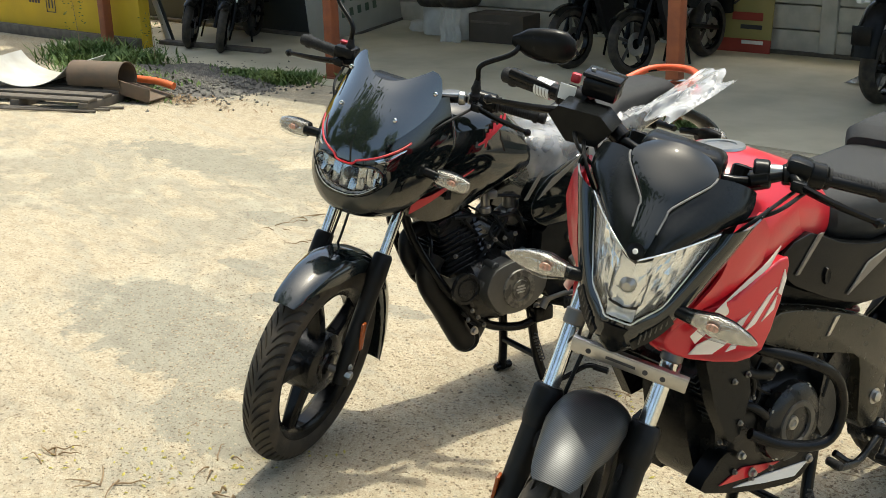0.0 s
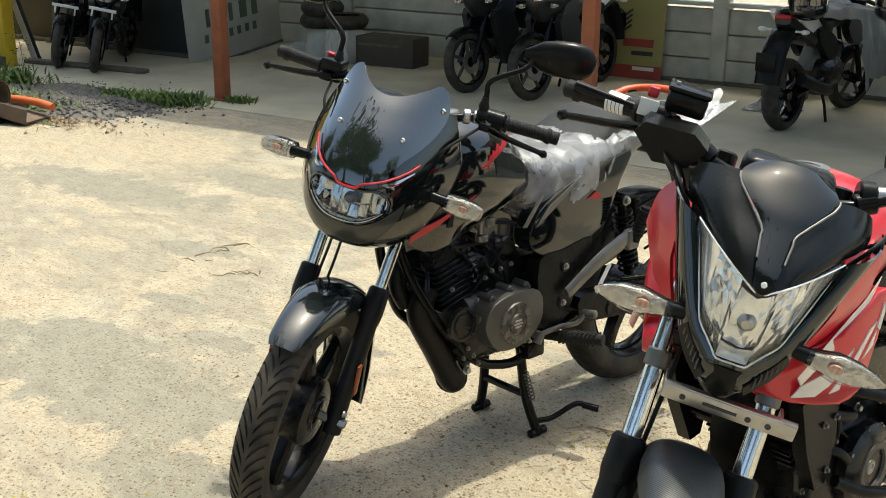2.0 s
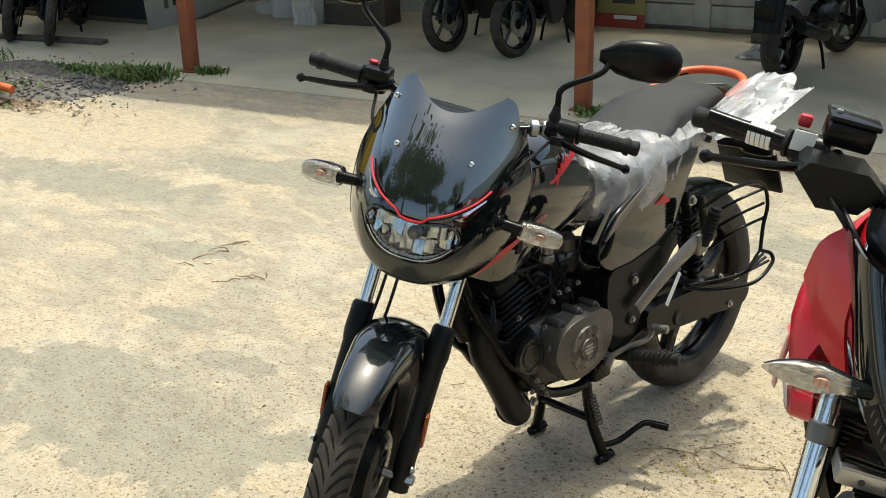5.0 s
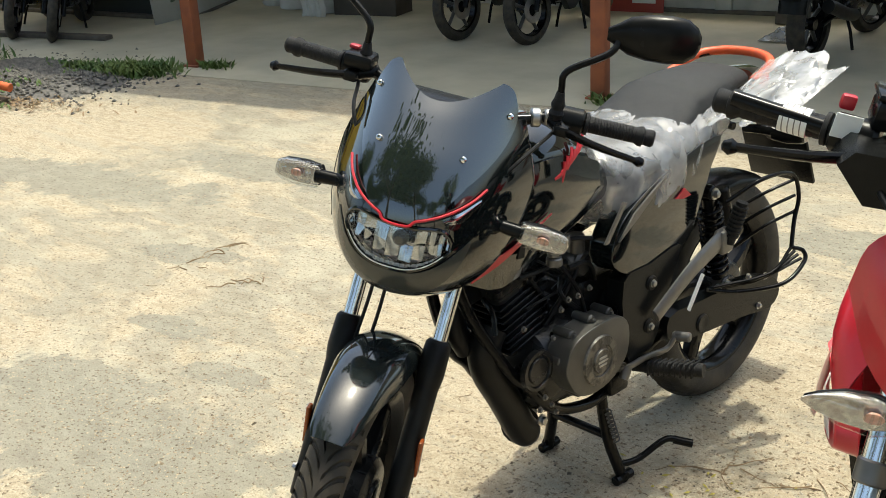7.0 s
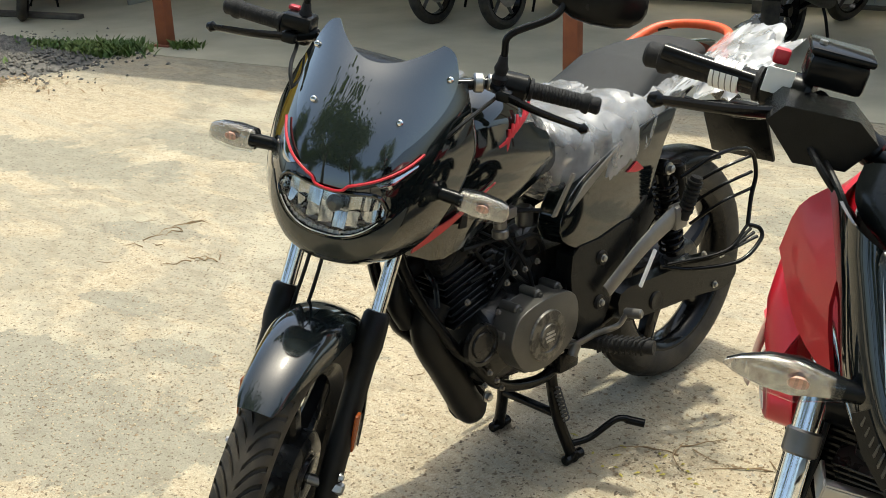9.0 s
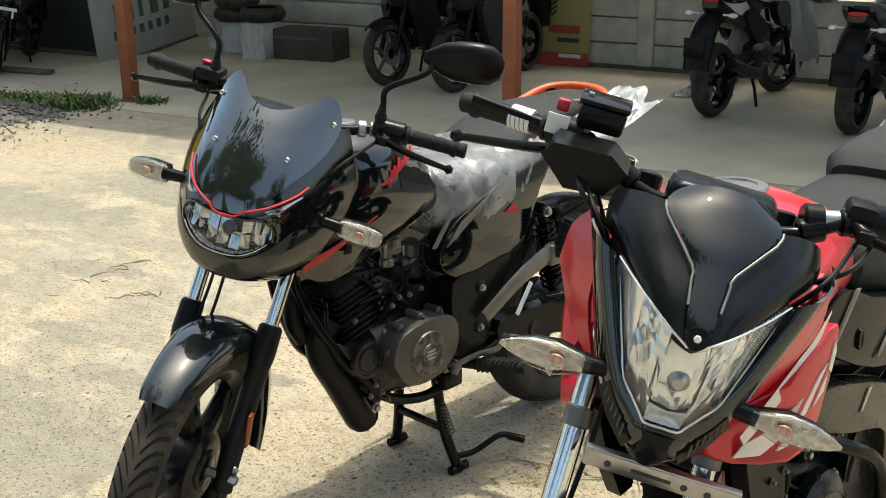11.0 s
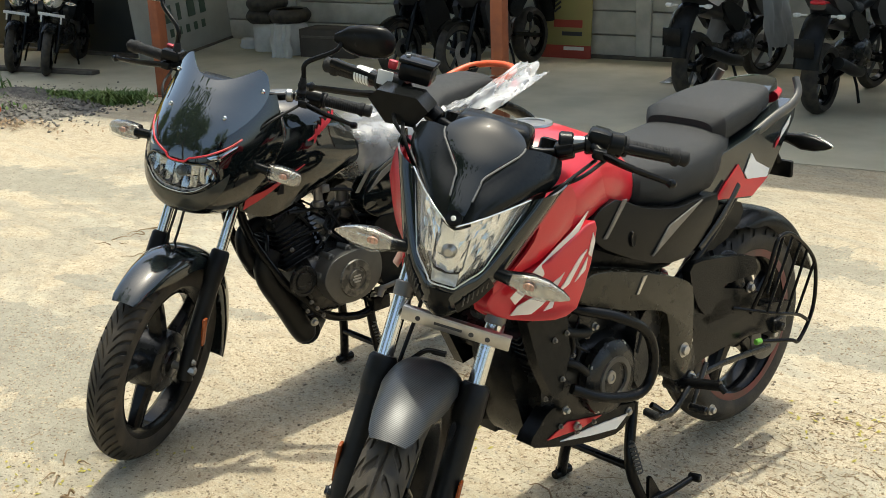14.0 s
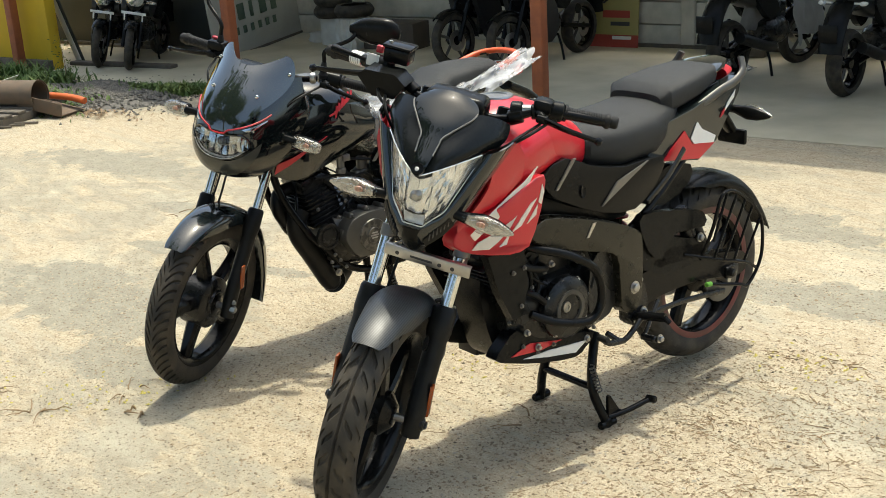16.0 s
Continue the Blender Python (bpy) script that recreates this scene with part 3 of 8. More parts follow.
    for s in (-1, 1):
        for x, z in ((0.080, 1.005), (0.128, 1.062)):
            q = on(s * x, z, 0.010)
            part("screw", moved(lathe([(0, 0), (0, 0.006), (0.004, 0.0055), (0.006, 0.003), (0.006, 0)], 14, along(q, q + Vector((s * 0.03, -0.1, 0.05)))), T), "chrome", cowl)
        # slim position lamp under the end of the trim
        pl = sheet([[on(s * 0.074, 0.912, 0.005), on(s * 0.100, 0.922, 0.005), on(s * 0.127, 0.939, 0.005)], [on(s * 0.082, 0.908, 0.006), on(s * 0.104, 0.914, 0.007), on(s * 0.128, 0.936, 0.006)], [on(s * 0.092, 0.903, 0.004), on(s * 0.110, 0.906, 0.004), on(s * 0.129, 0.932, 0.004)]], 0.002)
        part("position_lamp", moved(pl, T), "bowl_grey", cowl, "slim clear position lamp")
        def lip(u, v):
            z = 0.80 + 0.21 * u
            q = on(s * half(z), z)
            return q + Vector((-s * 0.010 * v * v, -0.003 + 0.040 * v * math.sin(math.pi * u) ** 0.5, 0.010 * v))
        part("cowl_lip", moved(grid_skin(lip, 20, 8, 0.003), T), "grey_black", cowl, "dark grey rear lip of the cowl")
    # a deep bowl pressed into upright mirror panels over a ribbed foot
    bowl = part("headlamp", moved(grid_skin(lambda u, v: lamp_at((-1 + 2 * u) * 0.985, v, -0.030 + 0.024 * max(abs(-1 + 2 * u), abs(-1 + 2 * v)) ** 6), 30, 14, 0.0015), T), "bowl_grey", cowl, "clear halogen headlamp with a faceted bowl")
    r3 = random.Random(12)
    edges = [-0.95, -0.78, -0.60, -0.40, -0.16, 0.10, 0.34, 0.54, 0.70, 0.84, 0.95]
    for a, b in zip(edges, edges[1:]):
        for v0, v1 in ((0.11, 0.50), (0.50, 0.98)) if abs(a + b) > 0.2 else ((0.11, 0.98),):
            tx, tz, dp = r3.uniform(-0.006, 0.006), r3.uniform(-0.010, 0.010), r3.uniform(0, 0.002)
            def panel(u, v):
                k = a + (b - a) * u
                back = 0.006 + 0.013 * (1 - k * k) + dp + tx * (u - 0.5) + tz * (v - 0.5) + 0.003 * math.sin(math.pi * u)
                return lamp_at(k, v0 + (v1 - v0) * v, -back)
            part("mirror_panel", moved(grid_skin(panel, 5, 4), T), "bowl_grey", bowl)
    for i in range(18):
        a = -0.86 + 1.72 * i / 18
        part("rib", moved(grid_skin(lambda u, v: lamp_at(a + 0.090 * u, 0.02 + 0.09 * v, -0.005 - 0.003 * math.sin(math.pi * u)), 3, 2), T), "lamp_silver", bowl)
    rim = [lamp_at(k, 1.0, 0.001) for k in [-0.98 + 0.07 * i for i in range(29)]] + [lamp_at(k, 0.0, 0.001) for k in [0.98 - 0.07 * i for i in range(29)]]
    part("lamp_rim", moved(tube(rim, 0.0042, 8, 0, closed=True), T), "gloss_black", bowl, "black rim round the lens")
    part("rim_line", moved(tube([lamp_at(k, 0.035, 0.004) for k in [-0.9 + 0.1 * i for i in range(19)]], 0.0013, 6, 0), T), "lamp_silver", bowl)
    part("lens", moved(grid_skin(lambda u, v: lamp_at(-1 + 2 * u, v, 0.004 * math.sin(math.pi * v)), 30, 10), T), "lens", bowl)
    part("bulb_cap", moved(lathe([(0, 0), (0, 0.015), (0.010, 0.014), (0.017, 0.008), (0.018, 0)], 18, along((0.01, 0.048, 0.862), (0.01, 0.0, 0.862))), T), "engine_grey", bowl)
    for s in (-1, 1):
        indicator(p, T @ pose(s * 0.196, 0.172, 0.873, 0, s * 4, s * 6), s, "block")
    # bars
    bar = part("handlebar", moved(join(tube([(-0.38, 0.405, 1.03), (-0.2, 0.37, 1.035), (-0.1, 0.335, 1.02), (0.1, 0.335, 1.02), (0.2, 0.37, 1.035), (0.38, 0.405, 1.03)], 0.011, 12, 5),
                                       box(0, 0.335, 1.005, 0.21, 0.055, 0.02, 0.008)), T), "frame_black", p)
    part("bar_clamp", moved(join(disc((0.148, 0.35, 1.03), (0.166, 0.357, 1.032), 0.019, 18, 0.003), disc((0.172, 0.36, 1.034), (0.19, 0.366, 1.035), 0.0165, 18, 0.003)), T), "alloy", bar)
    part("instrument_pod", moved(box(0, 0.285, 1.015, 0.2, 0.09, 0.07, 0.02, 3, None), T), "plastic_black", bar)
    grip_set(bar, T, (0.385, 0.405, 1.03), (0.25, 0.382, 1.034), "", 1, (0.372, 0.315, 1.012), (0.215, 0.325, 1.03))
    grip_set(bar, T, (-0.385, 0.405, 1.03), (-0.25, 0.382, 1.034), "", -1, (-0.372, 0.315, 1.012), (-0.215, 0.325, 1.03))
    part("brake_reservoir", moved(box(-0.205, 0.345, 1.06, 0.06, 0.05, 0.03, 0.008), T), "plastic_black", bar)
    part("starter_button", moved(box(-0.225, 0.36, 1.078, 0.022, 0.016, 0.008, 0.003), T), "red_trim", bar)
    mirror(bar, T, (0.196, 0.345, 1.05), (0.20, 0.345, 1.14), (0.336, 0.405, 1.222), 1)
    mirror(bar, T, (-0.196, 0.345, 1.05), (-0.20, 0.345, 1.14), (-0.336, 0.405, 1.222), -1)
    for i, (a, b, c, d) in enumerate((((-0.2, 0.33, 1.02), (-0.16, 0.22, 0.98), (-0.06, 0.2, 0.8), (-0.05, 0.3, 0.66)), ((0.2, 0.33, 1.02), (0.15, 0.2, 0.97), (0.05, 0.2, 0.8), (0.04, 0.31, 0.66)),
                                      ((-0.03, 0.17, 0.74), (-0.035, 0.13, 0.62), (-0.05, 0.09, 0.5), (-0.06, 0.05, 0.36)), ((-0.06, 0.19, 0.74), (-0.062, 0.15, 0.65), (-0.07, 0.12, 0.57), (-0.078, 0.10, 0.52)))):
        part("cable", moved(tube([a, b, c, d], 0.0038, 8, 8), T), "matt_black", p)


def black_body():
    p = black
    wheel(p, pose(0, 1.316, 0.305), 0.307, 0.10, 0.222, tread_block, 5, 0.08, drum=(-0.03, 0.05, 0.085))
    part("fuel_tank", loft([((0, 0.315, 0.845), 0.075, 0.075), ((0, 0.345, 0.856), 0.115, 0.10), ((0, 0.42, 0.868), 0.146, 0.112), ((0, 0.52, 0.866), 0.152, 0.108), ((0, 0.61, 0.848), 0.138, 0.092), ((0, 0.68, 0.82), 0.112, 0.068), ((0, 0.735, 0.795), 0.085, 0.035)], 40), "gloss_black", p, "glossy black fuel tank with a red brush-stroke mark")
    part("filler_cap", lathe([(0, 0), (0, 0.038), (0.006, 0.036), (0.009, 0.025), (0.007, 0.018), (0.010, 0)], 30, along((0, 0.5, 0.972), (0, 0.505, 1.2))), "alloy", p)
    # red brush strokes
    strokes = [(0.492, 0.830, 0.512, 0.885), (0.478, 0.856, 0.512, 0.868), (0.503, 0.862, 0.525, 0.894), (0.517, 0.868, 0.542, 0.908), (0.530, 0.878, 0.548, 0.902), (0.541, 0.884, 0.570, 0.924), (0.555, 0.893, 0.585, 0.926), (0.500, 0.864, 0.575, 0.908)]
    for y0, z0, y1, z1 in strokes:
        def on(y, z):
            k = max(-1, min(1, (z - 0.866) / 0.11))
            return Vector((0.160 - 0.05 * max(0.0, k) ** 2, y, z))
        part("red_mark", tube([on(y0, z0), on((y0 + y1) / 2 + 0.004, (z0 + z1) / 2), on(y1, z1)], 0.0042, 6, 4, flat=0.6), "red_trim", p)
    for s in (-1, 1):
        def K(*q):
            return Vector((s * q[0], q[1], q[2]))
        sh = part("tank_shroud", sheet([[K(0.145, 0.31, 0.885), K(0.155, 0.42, 0.90), K(0.152, 0.54, 0.892), K(0.128, 0.66, 0.845)],
                                        [K(0.148, 0.262, 0.80), K(0.166, 0.40, 0.815), K(0.160, 0.55, 0.81), K(0.128, 0.70, 0.785)],
                                        [K(0.138, 0.25, 0.735), K(0.158, 0.38, 0.745), K(0.150, 0.55, 0.745), K(0.120, 0.69, 0.757)],
                                        [K(0.110, 0.265, 0.685), K(0.128, 0.35, 0.655), K(0.122, 0.50, 0.69), K(0.105, 0.66, 0.735)]], 0.006), "gloss_black", p, "glossy black tank shroud")
        part("red_flash", sheet([[K(0.124, 0.266, 0.692), K(0.150, 0.32, 0.722), K(0.1655, 0.39, 0.762), K(0.1695, 0.455, 0.793)], [K(0.141, 0.268, 0.728), K(0.158, 0.325, 0.744), K(0.1675, 0.39, 0.770), K(0.1698, 0.455, 0.794)]], 0.003), "red_trim", sh, "red flash along the shroud")
        part("shroud_inlet", slab([(0.36, 0.722), (0.372, 0.752), (0.386, 0.756), (0.380, 0.72)], s * 0.158, s * 0.163, 0.001, 1), "matt_black", sh)
        sp = part("side_panel", slab([(0.665, 0.625), (0.70, 0.70), (0.80, 0.755), (0.95, 0.80), (1.08, 0.815), (1.04, 0.74), (1.0, 0.66), (0.95, 0.585), (0.82, 0.565), (0.72, 0.575)], s * 0.10, s * 0.158, 0.012, 3, 3, s * 0.004), "gloss_black", p, "glossy black side panel with a silver blade")
        part("silver_blade", slab([(0.685, 0.662), (0.74, 0.715), (0.86, 0.775), (0.80, 0.73), (0.725, 0.685)], s * 0.163, s * 0.168, 0.002, 1), "swing_grey", sp, "silver blade accent")
        part("silver_blade", slab([(0.640, 0.668), (0.652, 0.668), (0.715, 0.745), (0.706, 0.748)], s * 0.158, s * 0.164, 0.002, 1), "swing_grey", sp)
        part("red_badge", slab([(0.895, 0.705), (0.93, 0.722), (0.955, 0.70), (0.925, 0.698)], s * 0.163, s * 0.167, 0.001, 1), "red_trim", sp, "small red badge")
        fc = part("frame_cover", slab([(0.705, 0.56), (0.80, 0.575), (0.92, 0.59), (0.90, 0.53), (0.86, 0.45), (0.82, 0.37), (0.745, 0.34), (0.715, 0.40)], s * 0.12, s * 0.165, 0.012, 3, 3), "plastic_black", p, "dark plastic frame cover")
        for y, z in ((0.808, 0.527), (0.802, 0.421)):
            part("grommet", lathe([(0, 0), (0, 0.018), (0.006, 0.016), (0.006, 0.010), (0.003, 0.009), (0.003, 0)], 20, along((s * 0.165, y, z), (s * 1, y, z))), "matt_black", fc)
            part("bolt", bolt((s * 0.168, y, z), (s, 0, 0), 0.0075), "alloy", fc)
        br = part("footrest_bracket", join(tube([(s * 0.185, 0.80, 0.452), (s * 0.192, 0.93, 0.527), (s * 0.19, 1.06, 0.57)], 0.02, 14, 5, r2=0.027, flat=0.35), box(s * 0.19, 1.065, 0.56, 0.03, 0.05, 0.06, 0.008)), "swing_grey", p, "silver alloy footrest bracket")
        part("footpeg", lathe([(0, 0), (0, 0.015)] + [q for k in range(8) for q in ((0.018 + 0.0105 * k, 0.0145), (0.019 + 0.0105 * k, 0.0185), (0.024 + 0.0105 * k, 0.0185), (0.025 + 0.0105 * k, 0.0145))] + [(0.108, 0.0145), (0.108, 0)], 14, along((s * 0.20, 1.07, 0.555), (s * 0.225, 1.085, 0.66))), "grip_rubber", br, "ribbed rubber pillion footpeg folded up")
        part("label", tube([(s * 0.203, 0.905, 0.435), (s * 0.203, 0.96, 0.51)], 0.009, 8, 0, flat=0.2), "label_white", br, "white paper sticker")
        sk = part("shock_absorber", join(disc((s * 0.118, 1.10, 0.645), (s * 0.122, 1.155, 0.42), 0.017, 16), disc((s * 0.12, 1.122, 0.56), (s * 0.122, 1.145, 0.46), 0.022, 16), disc((s * 0.10, 1.095, 0.66), (s * 0.14, 1.095, 0.66), 0.02, 16, 0.004)), "frame_black", p, "gas-charged rear shock absorber")
        part("spring", helix((s * 0.119, 1.107, 0.625), (s * 0.122, 1.150, 0.435), 0.0285, 11, 0.0046), "frame_black", sk)
        part("bolt", bolt((s * 0.14, 1.095, 0.66), (s, 0, 0), 0.010, 0.012), "alloy", sk)
        part("bolt", bolt((s * 0.145, 1.158, 0.405), (s, 0, 0), 0.008, 0.012), "alloy", sk)
        part("gas_canister", join(disc((s * 0.115, 1.165, 0.655), (s * 0.12, 1.185, 0.54), 0.02, 16, 0.006)), "plastic_black", sk)
        part("swingarm", join(tube([(s * 0.105, 0.80, 0.385), (s * 0.11, 1.05, 0.352), (s * 0.118, 1.345, 0.318)], 0.021, 12, 4, flat=0.8), box(s * 0.118, 1.345, 0.315, 0.025, 0.08, 0.05, 0.008)), "frame_black", p)
    # seat and tail
    part("seat", loft([((0, 0.64, 0.808), 0.07, 0.028), ((0, 0.70, 0.802), 0.115, 0.045), ((0, 0.80, 0.792), 0.135, 0.052), ((0, 0.92, 0.80), 0.138, 0.056), ((0, 1.0, 0.828), 0.132, 0.062), ((0, 1.06, 0.862), 0.12, 0.058), ((0, 1.18, 0.88), 0.112, 0.048), ((0, 1.30, 0.89), 0.095, 0.035), ((0, 1.34, 0.89), 0.06, 0.015)], 32, power=3), "seat_grey", p, "dark grey dual seat under torn clear wrap")
    wrap_bag(p, [((0.004, 0.655, 0.798), 0.085, 0.042), ((0.004, 0.70, 0.775), 0.136, 0.078), ((0.004, 0.80, 0.755), 0.158, 0.095), ((0.004, 0.92, 0.774), 0.158, 0.089), ((0.004, 1.0, 0.792), 0.152, 0.078), ((0.004, 1.08, 0.812), 0.146, 0.062), ((0.004, 1.15, 0.834), 0.138, 0.045)], 0.0062, 3)
    torn_flap(p)
    part("tail_cowl", loft([((0, 0.97, 0.775), 0.14, 0.03), ((0, 1.1, 0.80), 0.125, 0.05), ((0, 1.25, 0.835), 0.10, 0.045), ((0, 1.38, 0.865), 0.075, 0.035), ((0, 1.45, 0.875), 0.05, 0.02)], 24), "gloss_black", p)
    part("tail_lamp", loft([((0, 1.40, 0.858), 0.07, 0.028), ((0, 1.46, 0.862), 0.062, 0.026), ((0, 1.475, 0.862), 0.04, 0.015)], 20), "red_trim", p)
    rail = part("grab_rail", tube([(0.105, 1.10, 0.84), (0.118, 1.24, 0.885), (0.113, 1.36, 0.917), (0.07, 1.42, 0.928), (0, 1.435, 0.931), (-0.07, 1.42, 0.928), (-0.113, 1.36, 0.917), (-0.118, 1.24, 0.885), (-0.105, 1.10, 0.84)], 0.0095, 12, 6), "frame_black", p)
    part("orange_wrap", tube([(0.1185, 1.28, 0.897), (0.1115, 1.37, 0.920), (0.07, 1.42, 0.930), (0, 1.436, 0.933), (-0.07, 1.42, 0.930), (-0.1115, 1.37, 0.920), (-0.1185, 1.26, 0.892)], 0.0118, 12, 6), "orange_strap", rail, "orange protective wrap on the grab rail")
    mudguard(p, "rear_mudguard", pose(0, 1.316, 0.305), 0.330, 0.062, 0.045, 48, 116, "plastic_black", "dark plastic rear mudguard")
    plate = part("plate_holder", box(0, 1.64, 0.60, 0.20, 0.012, 0.15, 0.004, 2, None), "plastic_black", p)
    plate.matrix_basis = Matrix.Translation((0, 1.64, 0.60)) @ pose(0, 0, 0, 24) @ Matrix.Translation((0, -1.64, -0.60))
    part("plate_arm", tube([(0, 1.42, 0.80), (0, 1.54, 0.74), (0, 1.63, 0.66)], 0.02, 12, 4, flat=2.0), "plastic_black", p)
    for s in (-1, 1):
        indicator(p, pose(s * 0.10, 1.43, 0.735, 0, 0, 180), -s, "block")
    # sari guard on the left, its outer loops close to the wheel
    def drawn_in(pts):
        return [(x, y if y < 1.1 else 1.1 + (y - 1.1) * 0.74, z - 0.012) for x, y, z in pts]
    gd = part("sari_guard", tube(drawn_in([(0.17, 1.10, 0.655), (0.215, 1.22, 0.70), (0.225, 1.38, 0.685), (0.228, 1.43, 0.62), (0.232, 1.40, 0.56), (0.245, 1.36, 0.50)]), 0.0055, 10, 8), "frame_black", p, "black wire sari guard")
    part("guard_foot", tube(drawn_in([(0.245, 1.36, 0.50), (0.262, 1.40, 0.485), (0.272, 1.385, 0.46), (0.262, 1.28, 0.425), (0.20, 1.14, 0.42), (0.16, 1.05, 0.44)]), 0.0055, 10, 8), "frame_black", gd)
    for k in range(4):
        f = k / 3
        part("guard_bar", tube(drawn_in([(0.245 + 0.02 * f, 1.36 + 0.02 * f, 0.50 - 0.03 * f), (0.235 - 0.01 * f, 1.25 - 0.03 * f, 0.452 - 0.01 * f), (0.17, 1.06 + 0.02 * k, 0.445 - 0.006 * k)]), 0.0042, 8, 6), "frame_black", gd)
    for k in range(3):
        part("guard_bar", tube(drawn_in([(0.222 + 0.002 * k, 1.40 + 0.012 * k, 0.665 - 0.042 * k), (0.19, 1.30, 0.645 - 0.045 * k), (0.135, 1.20 + 0.02 * k, 0.60 - 0.05 * k)]), 0.0042, 8, 6), "frame_black", gd)
    chain_case(p, [(0.88, 0.415), (1.0, 0.415), (1.2, 0.40), (1.345, 0.37), (1.385, 0.32), (1.34, 0.285), (1.2, 0.305), (1.0, 0.325), (0.89, 0.345)], 0.128, 0.168)
    part("case_plug", lathe([(0, 0), (0, 0.024), (0.005, 0.022), (0.005, 0.012), (0.002, 0)], 20, along((0.168, 1.02, 0.352), (1, 1.02, 0.352))), "matt_black", p)
    for q in ((0.168, 1.22, 0.41), (0.17, 1.30, 0.388), (0.168, 1.28, 0.31)):
        part("case_bolt", bolt(q, (1, 0, 0), 0.0065), "alloy", p)
    # engine
    eng = part("engine", join(loft([((0, 0.47, 0.38), 0.09, 0.06), ((0, 0.50, 0.39), 0.12, 0.10), ((0, 0.60, 0.395), 0.13, 0.115), ((0, 0.74, 0.40), 0.11, 0.10), ((0, 0.80, 0.42), 0.08, 0.06)], 24, power=3.2), box(0, 0.70, 0.50, 0.18, 0.16, 0.12, 0.02)), "engine_black", p, "air-cooled black engine with a grey cover")
    cyl = pose(0, 0.50, 0.46, 14)
    for k in range(11):
        part("cooling_fin", moved(box(0, 0, 0.02 + k * 0.0165, 0.160 - (0.02 if k > 7 else 0), 0.155 - (0.03 if k > 7 else 0), 0.0045, 0.0018, 1), cyl), "frame_black", eng)
    part("cylinder", moved(join(box(0, 0, 0.09, 0.14, 0.13, 0.19, 0.015), box(0, 0.0, 0.215, 0.15, 0.12, 0.06, 0.02)), cyl), "engine_black", eng)
    cov = part("clutch_cover", slab([(0.505, 0.395), (0.498, 0.432), (0.53, 0.478), (0.60, 0.494), (0.68, 0.490), (0.716, 0.455), (0.712, 0.39), (0.665, 0.348), (0.60, 0.334), (0.54, 0.348)], 0.11, 0.168, 0.016, 3, 3, 0.004), "engine_grey", eng, "dull grey engine side cover")
    part("cover_badge", lathe([(0, 0), (0, 0.060), (0.006, 0.057), (0.007, 0.038), (0.004, 0.036), (0.0045, 0.029), (0.009, 0.027), (0.009, 0)], 40, along((0.171, 0.612, 0.408), (1, 0.612, 0.408))), "cover_disc", cov, "round cast badge")
    for y, z in ((0.508, 0.435), (0.545, 0.484), (0.61, 0.498), (0.675, 0.494), (0.718, 0.45), (0.712, 0.385), (0.655, 0.34), (0.57, 0.337)):
        part("cover_bolt", join(disc((0.10, y, z), (0.150, y, z), 0.012, 14, 0.003), bolt((0.150, y, z), (1, 0, 0), 0.0055, 0.007)), "engine_grey", cov)
    for k in (-1, 0, 1):
        part("badge_bar", box(0.1808, 0.612, 0.408 + 0.009 * k, 0.002, 0.034 - abs(k) * 0.008, 0.005, 0.0005, 1), "alloy", cov)
    part("sprocket_cover", slab([(0.70, 0.50), (0.76, 0.52), (0.80, 0.47), (0.79, 0.38), (0.73, 0.36)], 0.10, 0.15, 0.012, 2, 3), "engine_black", eng)
    part("round_cap", lathe([(0, 0), (0, 0.048), (0.012, 0.046), (0.012, 0.038), (0.008, 0.036), (0.008, 0.03), (0.012, 0.028), (0.012, 0)], 36, along((0.122, 0.452, 0.43), (1, 0.452, 0.43))), "engine_black", eng)
    rng = random.Random(5)
    for y, z, x in ((0.43, 0.53, 0.11), (0.47, 0.36, 0.132), (0.455, 0.335, 0.13), (0.49, 0.335, 0.133), (0.54, 0.54, 0.12), (0.565, 0.555, 0.12), (0.60, 0.552, 0.118), (0.64, 0.558, 0.118), (0.50, 0.49, 0.13), (0.52, 0.30, 0.12)):
        part("bolt", bolt((x, y, z), (1, 0, 0), 0.0048, 0.007), "swing_grey", eng)
    part("carburettor", join(disc((0.03, 0.66, 0.60), (0.09, 0.66, 0.60), 0.03, 18, 0.006), disc((0.06, 0.62, 0.60), (0.06, 0.74, 0.615), 0.026, 18, 0.005), disc((0.07, 0.655, 0.625), (0.07, 0.655, 0.67), 0.02, 16, 0.004)), "engine_grey", eng)
    part("fuel_tap", join(disc((0.10, 0.545, 0.655), (0.10, 0.545, 0.70), 0.014, 14, 0.003), disc((0.10, 0.545, 0.635), (0.10, 0.545, 0.655), 0.018, 14, 0.003), box(0.112, 0.56, 0.69, 0.02, 0.03, 0.024, 0.004)), "swing_grey", eng, "pale fuel tap")
    for k in range(9):
        a = (rng.uniform(-0.02, 0.10), rng.uniform(0.42, 0.62), rng.uniform(0.58, 0.70))
        b = (rng.uniform(0.05, 0.11), rng.uniform(0.55, 0.74), rng.uniform(0.50, 0.66))
        c = (rng.uniform(0.05, 0.1), rng.uniform(0.45, 0.76), rng.uniform(0.36, 0.56))
        part("hose", tube([a, b, c], rng.uniform(0.003, 0.006), 8, 8), "matt_black", eng)
